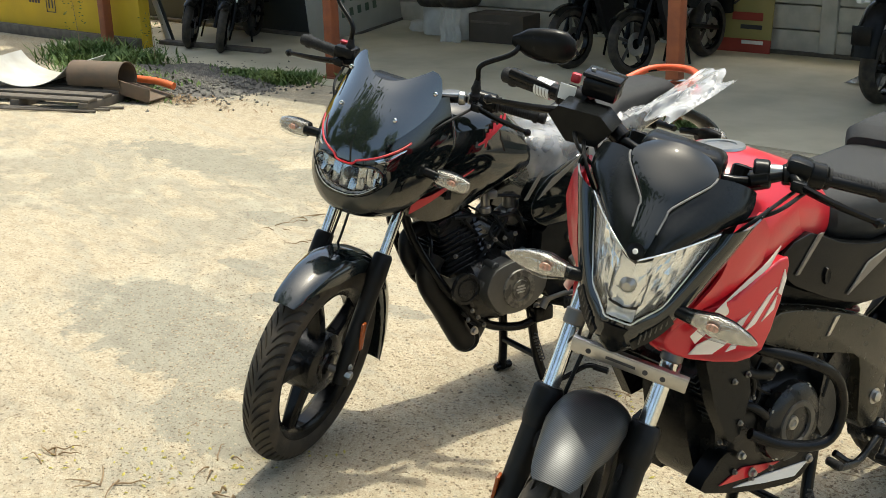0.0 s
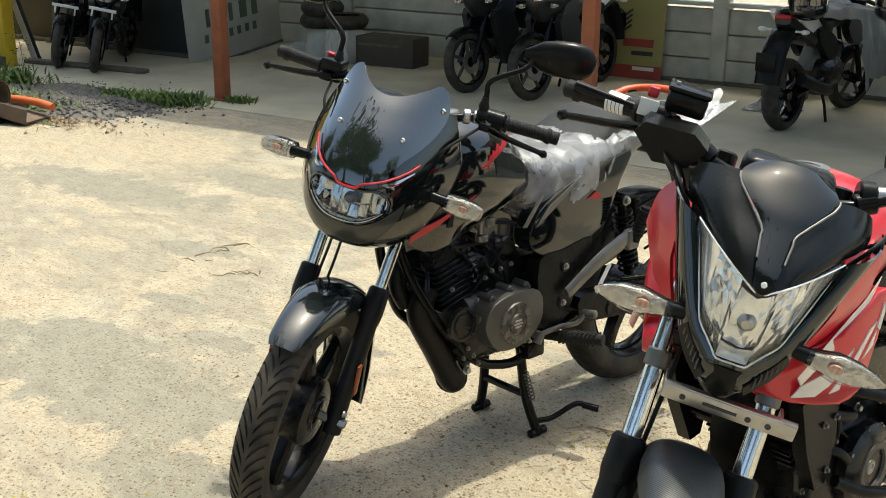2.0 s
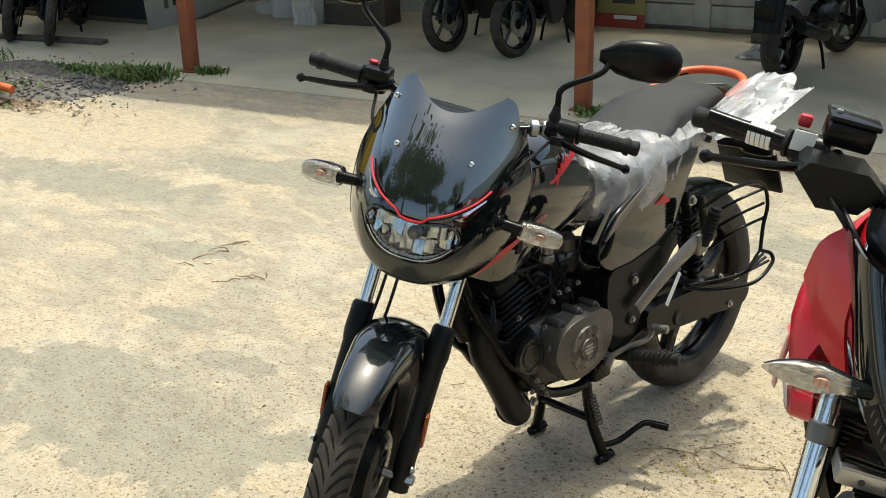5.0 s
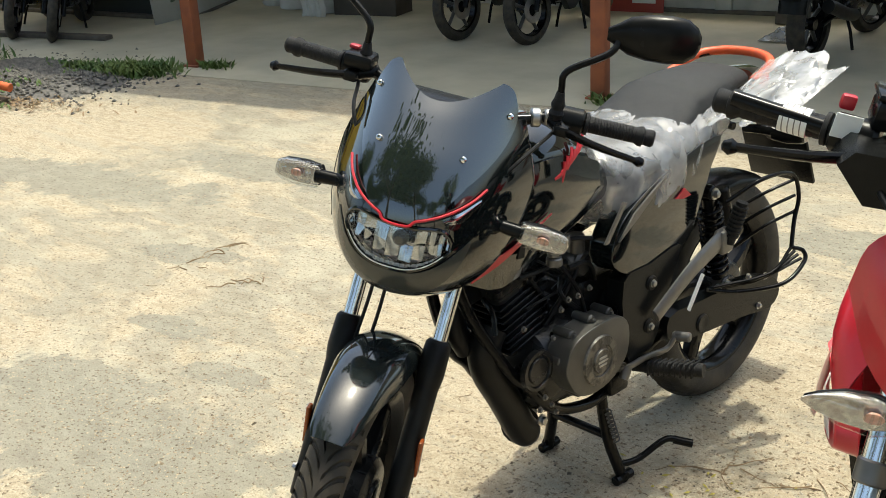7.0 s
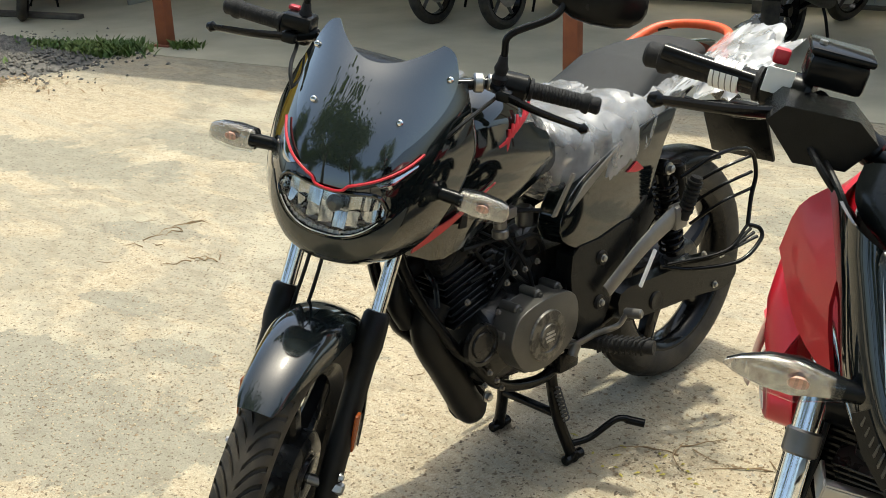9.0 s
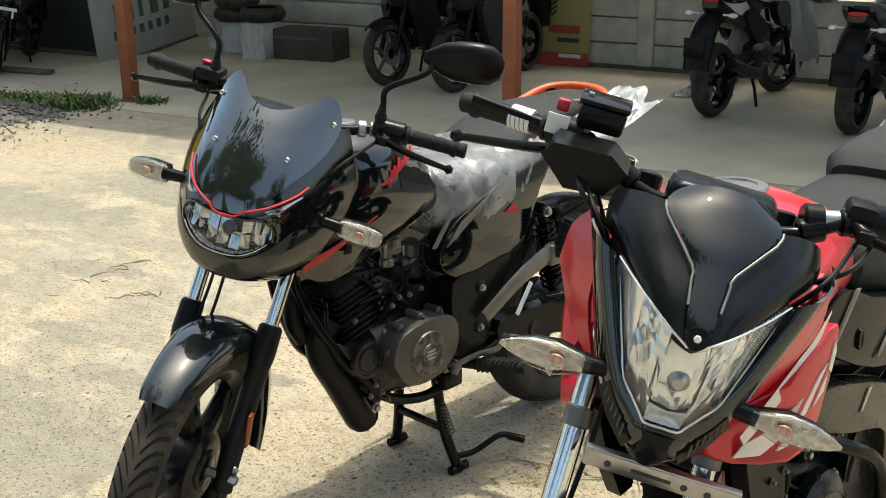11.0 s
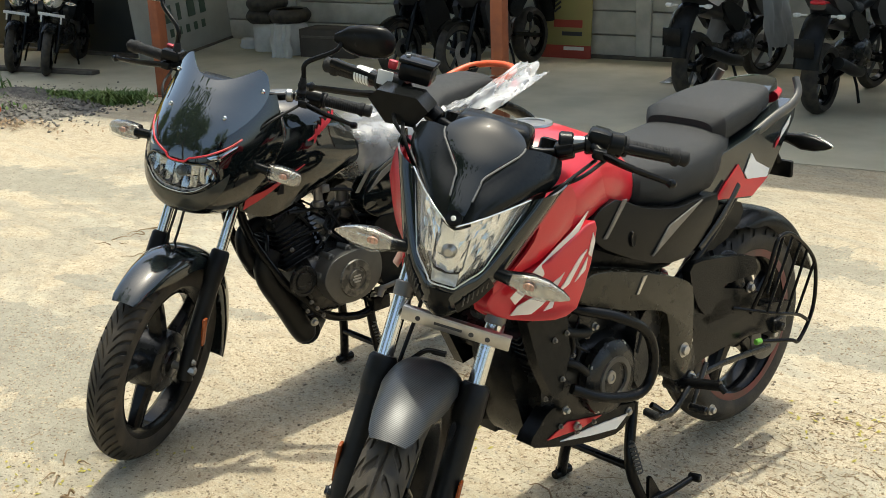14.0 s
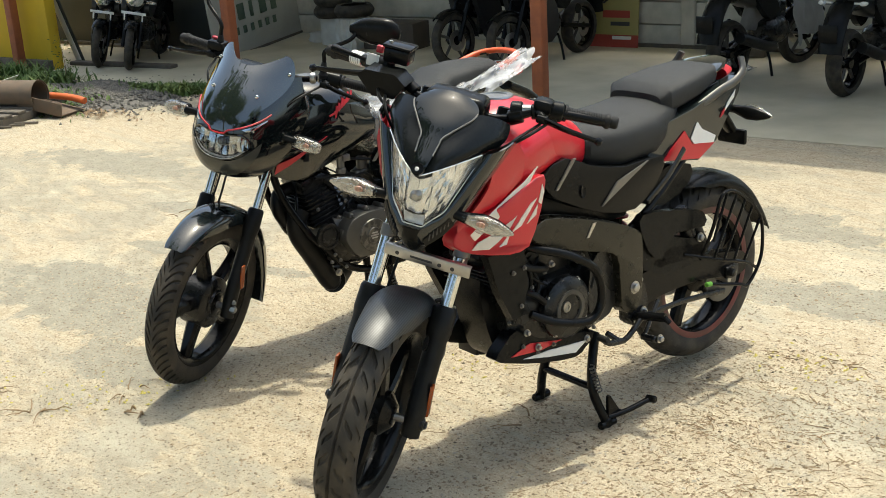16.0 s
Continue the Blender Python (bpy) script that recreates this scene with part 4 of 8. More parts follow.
    part("frame_tube", join(tube([(0.03, 0.30, 0.82), (0.045, 0.315, 0.625), (0.085, 0.40, 0.441), (0.095, 0.46, 0.375), (0.10, 0.513, 0.312), (0.095, 0.60, 0.265), (0.09, 0.72, 0.25), (0.1, 0.80, 0.34)], 0.0135, 12, 5), tube([(0, 0.30, 0.86), (0, 0.6, 0.76), (0, 0.95, 0.74), (0, 1.3, 0.80)], 0.022, 12, 5),
                               tube([(-0.03, 0.30, 0.82), (-0.045, 0.315, 0.625), (-0.085, 0.40, 0.441), (-0.095, 0.46, 0.375), (-0.10, 0.513, 0.312), (-0.095, 0.60, 0.265), (-0.09, 0.72, 0.25), (-0.1, 0.80, 0.34)], 0.0135, 12, 5)), "frame_black", p)
    for q in ((0.09, 0.505, 0.275), (0.10, 0.735, 0.30), (0.112, 0.765, 0.32)):
        part("frame_bolt", bolt(q, (1, 0, 0), 0.009, 0.012), "alloy", p)
    part("exhaust_pipe", join(tube([(0, 0.42, 0.60), (0, 0.345, 0.585), (0.005, 0.335, 0.53), (0.01, 0.36, 0.48)], 0.022, 16, 6, r2=0.026), tube([(0.045, 0.40, 0.525), (0.045, 0.378, 0.49), (0.045, 0.385, 0.43), (0.045, 0.43, 0.35), (0.045, 0.468, 0.28), (0.045, 0.485, 0.25), (0.045, 0.50, 0.232)], 0.037, 18, 6, r2=0.037),
                                lathe([(-0.004, 0.037), (0.010, 0.035), (0.020, 0.028), (0.027, 0.016), (0.029, 0)], 18, along((0.045, 0.50, 0.232), (0.045, 0.522, 0.207))), tube([(0.0, 0.535, 0.215), (-0.03, 0.565, 0.205), (-0.07, 0.62, 0.21), (-0.11, 0.70, 0.235), (-0.14, 0.9, 0.28)], 0.046, 16, 6, r2=0.03)), "matt_black", p, "matt black exhaust chamber")
    part("silencer", tube([(-0.14, 0.88, 0.275), (-0.155, 1.0, 0.31), (-0.165, 1.35, 0.37), (-0.165, 1.48, 0.40)], 0.045, 20, 5), "matt_black", p)
    part("crash_guard", tube([(0.05, 0.375, 0.60), (0.09, 0.36, 0.585), (0.11, 0.345, 0.545)], 0.006, 8, 5), "frame_black", p)
    # rider's footrest, gear lever
    fr = part("rider_footrest", join(tube([(0.09, 0.78, 0.31), (0.16, 0.79, 0.32), (0.18, 0.795, 0.325)], 0.014, 12, 3), tube([(0.165, 0.79, 0.322), (0.295, 0.835, 0.335)], 0.0165, 14, 0)), "grip_rubber", p, "ribbed rubber footrest")
    for k in range(9):
        part("rib", box(0.18 + 0.012 * k, 0.7955 + 0.0042 * k, 0.324 + 0.0013 * k, 0.005, 0.037, 0.037, 0.002, 1), "grip_rubber", fr)
    part("gear_lever", join(tube([(0.14, 0.715, 0.335), (0.165, 0.72, 0.345), (0.178, 0.78, 0.355), (0.185, 0.845, 0.352), (0.19, 0.87, 0.372)], 0.0105, 12, 5, flat=0.6), disc((0.182, 0.875, 0.375), (0.225, 0.885, 0.379), 0.012, 14, 0.004), tube([(0.165, 0.72, 0.345), (0.165, 0.705, 0.322)], 0.012, 10, 0)), "swing_grey", p, "bare alloy heel-and-toe gear lever")
    part("stand_bracket", join(tube([(0.085, 0.735, 0.30), (0.11, 0.80, 0.31), (0.12, 0.92, 0.345), (0.13, 0.98, 0.36)], 0.012, 12, 4), box(0.10, 0.755, 0.275, 0.04, 0.07, 0.05, 0.008)), "frame_black", p)
    centre_stand(p, 0.77, 0.118, 0.735, 0.285, "black steel centre stand, lowered")


def wrap_bag(parent, sections, rough, seed):
    """Clear plastic sheet pulled over a seat, creased all over."""
    bm = loft(sections, 64, True, 3)
    bmesh.ops.subdivide_edges(bm, edges=[e for e in bm.edges if e.calc_length() > 0.03], cuts=9, use_grid_fill=True)
    bmesh.ops.triangulate(bm, faces=[f for f in bm.faces if len(f.verts) > 4])
    bmesh.ops.recalc_face_normals(bm, faces=bm.faces)
    bm.normal_update()
    for v in bm.verts:
        q = Vector((v.co.x * 14 + v.co.y * 6, v.co.y * 15 - v.co.x * 9, v.co.z * 9)) + Vector((seed, 0, 0))
        q = q + 0.7 * noise.noise_vector(q * 0.7)
        fold = 0.0
        for k, w in ((0.8, 0.9), (1.9, 0.7), (4.0, 0.35)):
            fold += w * (0.8 - 2.6 * abs(noise.noise(q * k + Vector((0, 0, k * 3)))))
        low = max(0.0, 0.76 - v.co.z) / 0.06
        v.co += v.normal * rough * fold * (1 + 0.8 * min(low, 1.5)) + Vector((0, 0, -0.012 * low * (0.5 + noise.noise(q * 0.8))))
    return part("plastic_wrap", bm, "wrap", parent, "crumpled clear plastic wrap", angle=40)


def torn_flap(parent):
    """A loose end of the wrap that stands up beside the tail."""
    def fn(u, v):
        q = Vector((0.13, 1.0, 0.82)).lerp(Vector((0.10, 1.36, 0.925)), u).lerp(Vector((0.31, 1.06, 0.855)).lerp(Vector((0.36, 1.27, 0.955)), u), v)
        x, y, z = q
        z += 0.035 * math.sin(math.pi * v)
        n = noise.noise(Vector((u * 5, v * 5, 3))) * 0.03 + abs(noise.noise(Vector((u * 11, v * 11, 8)))) * 0.018
        return Vector((x + n, y + n, z + n * 1.2))
    part("torn_wrap", grid_skin(fn, 44, 34, 0.0), "wrap_loose", parent, "torn end of clear plastic wrap", angle=70)


M["smoke_screen"] = material("smoke_screen", (0.010, 0.0145, 0.013), 0.03, second=(0.014, 0.019, 0.017), scale=3, amount=0.5, coat=1.0, rough_var=0.01, spec=1.0)
M["smoke_visor"] = material("smoke_visor", (0.005, 0.0072, 0.007), 0.03, second=(0.008, 0.010, 0.0098), scale=3, amount=0.5, rough_var=0.01, spec=0.4)
M["cover_disc"] = material("cover_disc", (0.16, 0.15, 0.13), 0.4, metal=0.6, second=(0.05, 0.048, 0.044), scale=45, amount=0.9, bump=0.5, bump_scale=160, sharp=(0.42, 0.58))


def wrap_material(name, tone, least, most):
    m = bpy.data.materials.new(name)
    m.use_nodes = True
    nodes, links = m.node_tree.nodes, m.node_tree.links
    b = nodes["Principled BSDF"]
    b.inputs["Base Color"].default_value = (tone, tone, tone * 0.985, 1)
    b.inputs["Roughness"].default_value = 0.16
    b.inputs["Specular IOR Level"].default_value = 1.0
    b.inputs["Coat Weight"].default_value = 0.8
    tr = nodes.new("ShaderNodeBsdfTransparent")
    tr.inputs["Color"].default_value = (0.9, 0.9, 0.9, 1)
    mix = nodes.new("ShaderNodeMixShader")
    n = nodes.new("ShaderNodeTexNoise")
    n.inputs["Scale"].default_value = 14
    n.inputs["Detail"].default_value = 6
    tc = nodes.new("ShaderNodeTexCoord")
    mr = nodes.new("ShaderNodeMapRange")
    mr.inputs["From Min"].default_value, mr.inputs["From Max"].default_value = 0.3, 0.7
    mr.inputs["To Min"].default_value, mr.inputs["To Max"].default_value = least, most
    links.new(tc.outputs["Object"], n.inputs["Vector"])
    links.new(n.outputs["Fac"], mr.inputs["Value"])
    links.new(mr.outputs[0], mix.inputs[0])
    links.new(tr.outputs[0], mix.inputs[1])
    links.new(b.outputs[0], mix.inputs[2])
    links.new(mix.outputs[0], nodes["Material Output"].inputs["Surface"])
    bp = nodes.new("ShaderNodeBump")
    bp.inputs["Strength"].default_value = 0.6
    bp.inputs["Distance"].default_value = 0.012
    n2 = nodes.new("ShaderNodeTexNoise")
    n2.inputs["Scale"].default_value = 18
    n2.inputs["Detail"].default_value = 5
    links.new(tc.outputs["Object"], n2.inputs["Vector"])
    links.new(n2.outputs["Fac"], bp.inputs["Height"])
    links.new(bp.outputs[0], b.inputs["Normal"])
    return m


M["wrap"] = wrap_material("wrap", 0.46, 0.30, 0.66)
M["wrap_loose"] = wrap_material("wrap_loose", 0.66, 0.28, 0.78)
black_front()
black_body()



# ---- the red motorcycle ----
RED = pose(1.044, -0.165, 0, 0, 0, -0.6)
red = thing("motorcycle", "red and black naked motorcycle with silver stripes, on its centre stand", "motorcycle", "motorcycles for sale", RED)
TR = Matrix.Translation((0.018, 0, 0)) @ steering(35)

M["carbon"] = material("carbon", (0.012, 0.014, 0.0145), 0.4, second=(0.034, 0.038, 0.039), scale=60, amount=0.6, rough_var=0.06, spec=0.42)
def carbon_weave(m):
    nodes, links = m.node_tree.nodes, m.node_tree.links
    tc = nodes.new("ShaderNodeTexCoord")
    mp = nodes.new("ShaderNodeMapping")
    mp.inputs["Rotation"].default_value = (0.6, 0.9, 0.7)
    wv = nodes.new("ShaderNodeTexWave")
    wv.inputs["Scale"].default_value = 115
    wv.bands_direction = "DIAGONAL"
    wv.inputs["Distortion"].default_value = 0.4
    mix = nodes.new("ShaderNodeMix")
    mix.data_type = "RGBA"
    mix.inputs[6].default_value, mix.inputs[7].default_value = (0.006, 0.007, 0.0075, 1), (0.052, 0.056, 0.058, 1)
    links.new(tc.outputs["Object"], mp.inputs["Vector"])
    links.new(mp.outputs[0], wv.inputs["Vector"])
    links.new(wv.outputs["Fac"], mix.inputs[0])
    links.new(mix.outputs[2], nodes["Principled BSDF"].inputs["Base Color"])
carbon_weave(M["carbon"])
M["rim_red"] = material("rim_red", (0.12, 0.010, 0.012), 0.4, second=(0.03, 0.008, 0.008), scale=14, amount=0.8)
M["bronze"] = material("bronze", (0.026, 0.024, 0.017), 0.26, metal=0.45, second=(0.018, 0.017, 0.013), scale=40, amount=0.5, rough_var=0.06)


def row_at(z, yc, w, ye, dz=0.0, n=11, pw=2.2):
    return [Vector((w * k, yc + (ye - yc) * abs(k) ** pw, z + dz * abs(k) ** 2)) for k in [-1 + 2 * i / (n - 1) for i in range(n)]]


def red_front():
    p = red
    wheel(p, TR @ pose(0, 0, 0.297), 0.299, 0.105, 0.222, tread_block, 5, 0.06, nut=0.12)
    disc_brake = part("brake_disc", moved(lathe([(-0.075, 0.06), (-0.075, 0.12), (-0.071, 0.12), (-0.071, 0.06), (-0.075, 0.06)], 48), TR @ pose(0, 0, 0.297)), "alloy", p, "steel brake disc")
    for s in (-1, 1):
        x = s * 0.102
        part("fork_tube", moved(disc((x, fork_y(0.50), 0.50), (x, fork_y(1.0), 1.0), 0.0185, 22), TR), "chrome", p, "bright chrome fork tube")
        leg = part("fork_leg", moved(join(tube([(x * 1.03, fork_y(0.26) + 0.01, 0.26), (x * 1.03, fork_y(0.34), 0.34), (x, fork_y(0.57), 0.57)], 0.026, 16, 3, r2=0.029), lathe([(0, 0), (0, 0.030), (0.02, 0.034), (0.08, 0.032), (0.088, 0.026), (0.088, 0)], 22, along((x, fork_y(0.50), 0.50), (x, fork_y(0.8), 0.8)))), TR), "matt_black", p, "matt black fork leg")
        part("reflector", moved(box(x * 1.03 + s * 0.028, fork_y(0.36) - 0.004, 0.36, 0.008, 0.022, 0.095, 0.003), TR), "orange_reflector", leg, "dark orange reflector strip")
        part("axle_clamp", moved(join(disc((x, 0.004, 0.297), (x + s * 0.034, 0.004, 0.297), 0.017, 16, 0.003), disc((x + s * 0.03, 0.004, 0.297), (x + s * 0.040, 0.004, 0.297), 0.010, 6)), TR), "engine_black", leg)
        part("fork_clamp", moved(disc((x, fork_y(0.695), 0.695), (x, fork_y(0.725), 0.725), 0.0225, 20, 0.003), TR), "swing_grey", p)
        part("triple_clamp", moved(box(x * 0.5, fork_y(0.74) + 0.03, 0.755, 0.13, 0.07, 0.035, 0.008), TR), "frame_black", p)
    # bright cross bracket for the plate
    br = part("plate_bracket", moved(join(join(box(0.036, 0.118, 0.700, 0.232, 0.005, 0.028, 0.002), box(0.036, 0.124, 0.7145, 0.232, 0.014, 0.004, 0.001)), join(box(-0.079, 0.145, 0.70, 0.005, 0.055, 0.026, 0.001), box(0.125, 0.145, 0.70, 0.005, 0.055, 0.026, 0.001))), TR), "alloy", p, "bare steel number-plate bracket")
    for x in (-0.045, 0.07, 0.105):
        part("slot", moved(disc((x, 0.1160, 0.699), (x, 0.1147, 0.699), 0.0055, 14), TR), "ink", br)
    part("slot", moved(box(0.02, 0.1152, 0.700, 0.06, 0.001, 0.006, 0.0004, 1), TR), "ink", br)
    mudguard(p, "front_mudguard", TR @ pose(0, 0, 0.297), 0.334, 0.074, 0.062, 60, 196, "carbon", "carbon-patterned front mudguard", taper=0.35)
    for s in (-1, 1):
        part("mudguard_stay", moved(tube([(s * 0.085, 0.06, 0.50), (s * 0.092, 0.16, 0.44), (s * 0.088, 0.26, 0.36)], 0.02, 10, 4, flat=0.3), TR), "matt_black", p)
    # headlamp group: one V of clear lamp between black surround and visor
    def lamp(k, v, off=0.0):
        a, sg = abs(k), math.copysign(1, k)
        top = Vector((0.004 + 0.116 * a, 0.034 + 0.118 * a ** 1.4, 0.962 + 0.048 * a))
        if a < 0.22:
            low = Vector((0.024 * a / 0.22, 0.058, 0.818 + 0.002 * a))
        elif a < 0.62:
            low = Vector((0.024, 0.058, 0.8185)).lerp(Vector((0.068, 0.086, 0.862)), (a - 0.22) / 0.4)
        else:
            low = Vector((0.068, 0.086, 0.862)).lerp(Vector((0.121, 0.154, 1.004)), (a - 0.62) / 0.38)
        q = top.lerp(low, v)
        return Vector((q.x * sg, q.y - 0.012 * math.sin(math.pi * v) * (1 - a) - off, q.z))
    shell = part("headlamp_shell", moved(sheet([row_at(1.03, 0.20, 0.11, 0.275, 0.0), row_at(0.99, 0.14, 0.135, 0.255, 0.02), row_at(0.955, 0.105, 0.135, 0.235, 0.03), row_at(0.91, 0.105, 0.125, 0.205, 0.02), row_at(0.85, 0.11, 0.10, 0.185), row_at(0.80, 0.115, 0.07, 0.165), row_at(0.76, 0.12, 0.045, 0.155)], 0.004), TR), "plastic_black", p, "black headlamp shell")
    def rim_point(k, grow, back):
        q = lamp(k, 1.0)
        c = Vector((0, q.y, 0.93))
        d = q - c
        return c + d * (1 + grow) + Vector((0, back, -0.012 * grow * 4 * (1 - abs(k))))
    ks = [-1.0, -0.85, -0.7, -0.55, -0.4, -0.22, 0.0, 0.22, 0.4, 0.55, 0.7, 0.85, 1.0]
    part("lamp_surround", moved(sheet([[rim_point(k, -0.02, -0.002) for k in ks], [rim_point(k, 0.12, -0.006) for k in ks], [rim_point(k, 0.30, 0.006) for k in ks], [rim_point(k, 0.42, 0.045) for k in ks], [rim_point(k, 0.46, 0.11) for k in ks]], 0.004), TR), "gloss_black", shell, "glossy black lamp surround")
    hb = part("headlamp", moved(grid_skin(lambda u, v: lamp((-1 + 2 * u) * 0.975, 0.03 + 0.94 * v, -0.034), 24, 9, 0.0012), TR), "engine_grey", shell, "bright faceted headlamp bowl")
    r4 = random.Random(21)
    def crystal(k0, k1, v0, v1, nu, nv, depth, jit):
        """A field of the reflector broken into slanting three-cornered facets."""
        P = [[lamp(k0 + (k1 - k0) * (i + (r4.uniform(-0.32, 0.32) if 0 < i < nu else 0)) / nu, v0 + (v1 - v0) * (j + (r4.uniform(-0.32, 0.32) if 0 < j < nv else 0)) / nv, -depth - r4.uniform(0, jit)) for j in range(nv + 1)] for i in range(nu + 1)]
        bm = bmesh.new()
        V = [[bm.verts.new(q) for q in col] for col in P]
        for i in range(nu):
            for j in range(nv):
                a, b, c, d = V[i][j], V[i + 1][j], V[i + 1][j + 1], V[i][j + 1]
                for tri in (((a, b, c), (a, c, d)) if (i + j) % 2 else ((a, b, d), (b, c, d))):
                    bm.faces.new(tri)
        return bm
    def dish(k0, k1, v0, v1, rim, depth, steps):
        """A hollow part of the bowl in upright strips."""
        def fn(u, v):
            k, h = k0 + (k1 - k0) * u, v0 + (v1 - v0) * v
            e = max(0.0, 1 - (2 * u - 1) ** 2) * max(0.0, 1 - (2 * v - 1) ** 2)
            f = (u * steps) % 1
            return lamp(k, h, -rim - depth * e ** 0.7 - 0.0012 * math.sin(math.pi * f))
        return grid_skin(fn, steps * 4, 10)
    for s in (-1, 1):
        part("bowl", moved(crystal(0.0, s * 0.28, 0.12, 0.78, 3, 4, 0.009, 0.007), TR), "reflector", hb, "faceted mirror bowl", smooth=False)
        part("side_bowl", moved(crystal(s * 0.28, s * 0.43, 0.28, 0.96, 2, 5, 0.006, 0.008), TR), "reflector", hb, smooth=False)
        part("upper_facets", moved(crystal(s * 0.22, s * 0.50, 0.03, 0.30, 5, 3, 0.004, 0.008), TR), "reflector", hb, smooth=False)
        part("pod", moved(crystal(s * 0.43, s * 0.62, 0.28, 0.97, 3, 6, 0.003, 0.009), TR), "reflector", hb, smooth=False)
        part("horn_facets", moved(crystal(s * 0.50, s * 0.62, 0.03, 0.30, 2, 2, 0.003, 0.007), TR), "horn_white", hb, smooth=False)
        part("horn", moved(grid_skin(lambda u, v: lamp(s * (0.61 + 0.37 * u), 0.03 + 0.94 * v, -0.002 - 0.006 * math.sin(math.pi * v)), 10, 8), TR), "horn_white", hb, "white lamp horn")
        part("lower_facets", moved(crystal(s * 0.24, s * 0.42, 0.76, 0.97, 3, 2, 0.003, 0.008), TR), "reflector", hb, smooth=False)
    part("lower_reflector", moved(dish(-0.235, 0.235, 0.78, 0.985, 0.003, 0.012, 4), TR), "lamp_silver", hb, "hexagonal foot of the bowl")
    part("rim_line", moved(tube([lamp(k * 0.985, 0.985, 0.006) for k in (-1.0, -0.85, -0.7, -0.62, -0.45, -0.3, -0.22, 0.0, 0.22, 0.3, 0.45, 0.62, 0.7, 0.85, 1.0)], 0.0016, 8, 2), TR), "lamp_silver", hb, "pale rim of the lens")
    part("lens", moved(grid_skin(lambda u, v: lamp(-1 + 2 * u, v, 0.012), 40, 16, 0.0), TR), "lens", hb, "clear lens")
    part("bulb_cap", moved(lathe([(0, 0), (0, 0.016), (0.014, 0.015), (0.022, 0.008), (0.023, 0)], 18, along((0.0, 0.058, 0.90), (0.0, -0.1, 0.90))), TR), "alloy", hb)
    part("chin", moved(sheet([row_at(0.812, 0.048, 0.055, 0.085), row_at(0.785, 0.050, 0.050, 0.09), row_at(0.762, 0.062, 0.036, 0.095), row_at(0.744, 0.078, 0.022, 0.10)], 0.005), TR), "plastic_black", shell)
    for s in (-1, 1):
        part("brow", moved(tube([lamp(s * a, 0, 0.014) for a in (0.03, 0.35, 0.7, 1.0)], 0.0018, 8, 5), TR), "reflector", hb)
        cv = part("chin_vent", moved(sheet([[Vector((s * 0.032, 0.052, 0.788)), Vector((s * 0.058, 0.066, 0.82)), Vector((s * 0.082, 0.082, 0.852))], [Vector((s * 0.038, 0.064, 0.768)), Vector((s * 0.070, 0.082, 0.798)), Vector((s * 0.092, 0.098, 0.832))]], 0.004), TR), "matt_black", shell)
        for k in range(6):
            part("rib", moved(box(s * (0.048 + 0.007 * k), 0.056 + 0.0055 * k, 0.797 + 0.008 * k, 0.0025, 0.006, 0.02, 0.001, 1), TR), "engine_grey", cv)
    vis = part("visor", moved(sheet([row_at(1.122, 0.212, 0.052, 0.222, -0.012), row_at(1.112, 0.188, 0.072, 0.208, -0.012), row_at(1.092, 0.158, 0.080, 0.180, -0.004), row_at(1.066, 0.122, 0.052, 0.134), row_at(1.044, 0.098, 0.028, 0.103), row_at(1.005, 0.052, 0.021, 0.055), row_at(0.984, 0.030, 0.017, 0.033), row_at(0.966, 0.024, 0.012, 0.027)], 0.004), TR), "smoke_visor", shell, "glossy smoked visor screen with grey lines")
    for s in (-1, 1):
        def W(*q):
            return Vector((s * q[0], q[1], q[2]))
        part("visor_wing", moved(sheet([[W(0.080, 0.180, 1.092), W(0.108, 0.200, 1.088), W(0.135, 0.222, 1.078), W(0.150, 0.245, 1.064)],
                                        [W(0.056, 0.136, 1.068), W(0.100, 0.158, 1.066), W(0.138, 0.192, 1.056), W(0.155, 0.225, 1.046)],
                                        [W(0.029, 0.102, 1.044), W(0.085, 0.120, 1.044), W(0.130, 0.160, 1.038), W(0.152, 0.205, 1.030)],
                                        [W(0.022, 0.056, 1.005), W(0.060, 0.070, 1.012), W(0.105, 0.118, 1.018), W(0.140, 0.185, 1.018)],
                                        [W(0.012, 0.024, 0.967), W(0.040, 0.038, 0.980), W(0.085, 0.090, 0.998), W(0.130, 0.178, 1.012)]], 0.005), TR @ Matrix.Translation((0, 0.006, -0.002))), "satin_black", vis, "dark satin visor wing")
        part("grey_line", moved(tube([W(0.082, 0.176, 1.094), W(0.076, 0.156, 1.082), W(0.030, 0.098, 1.046), W(0.026, 0.082, 1.034), W(0.022, 0.052, 1.008)], 0.0020, 8, 2), TR), "swing_grey", vis, "grey accent line")
        part("red_cheek", moved(sheet([[W(0.170, 0.262, 1.025), W(0.196, 0.280, 0.98), W(0.200, 0.280, 0.92)], [W(0.160, 0.228, 1.005), W(0.178, 0.235, 0.93), W(0.158, 0.228, 0.85)], [W(0.142, 0.190, 0.985), W(0.142, 0.180, 0.91), W(0.108, 0.165, 0.82)]], 0.006), TR), "red_paint", shell, "red cheek panel")
        indicator(p, TR @ pose(s * 0.112, 0.097, 0.856, 0, 3 * s, s * 1), s, "leaf")
    part("badge", moved(lathe([(0, 0), (0, 0.0155), (0.004, 0.0155), (0.005, 0.012), (0.005, 0)], 24, along((0, 0.020, 0.980), (0, -0.2, 1.06))), TR), "frame_black", vis, "small round emblem")
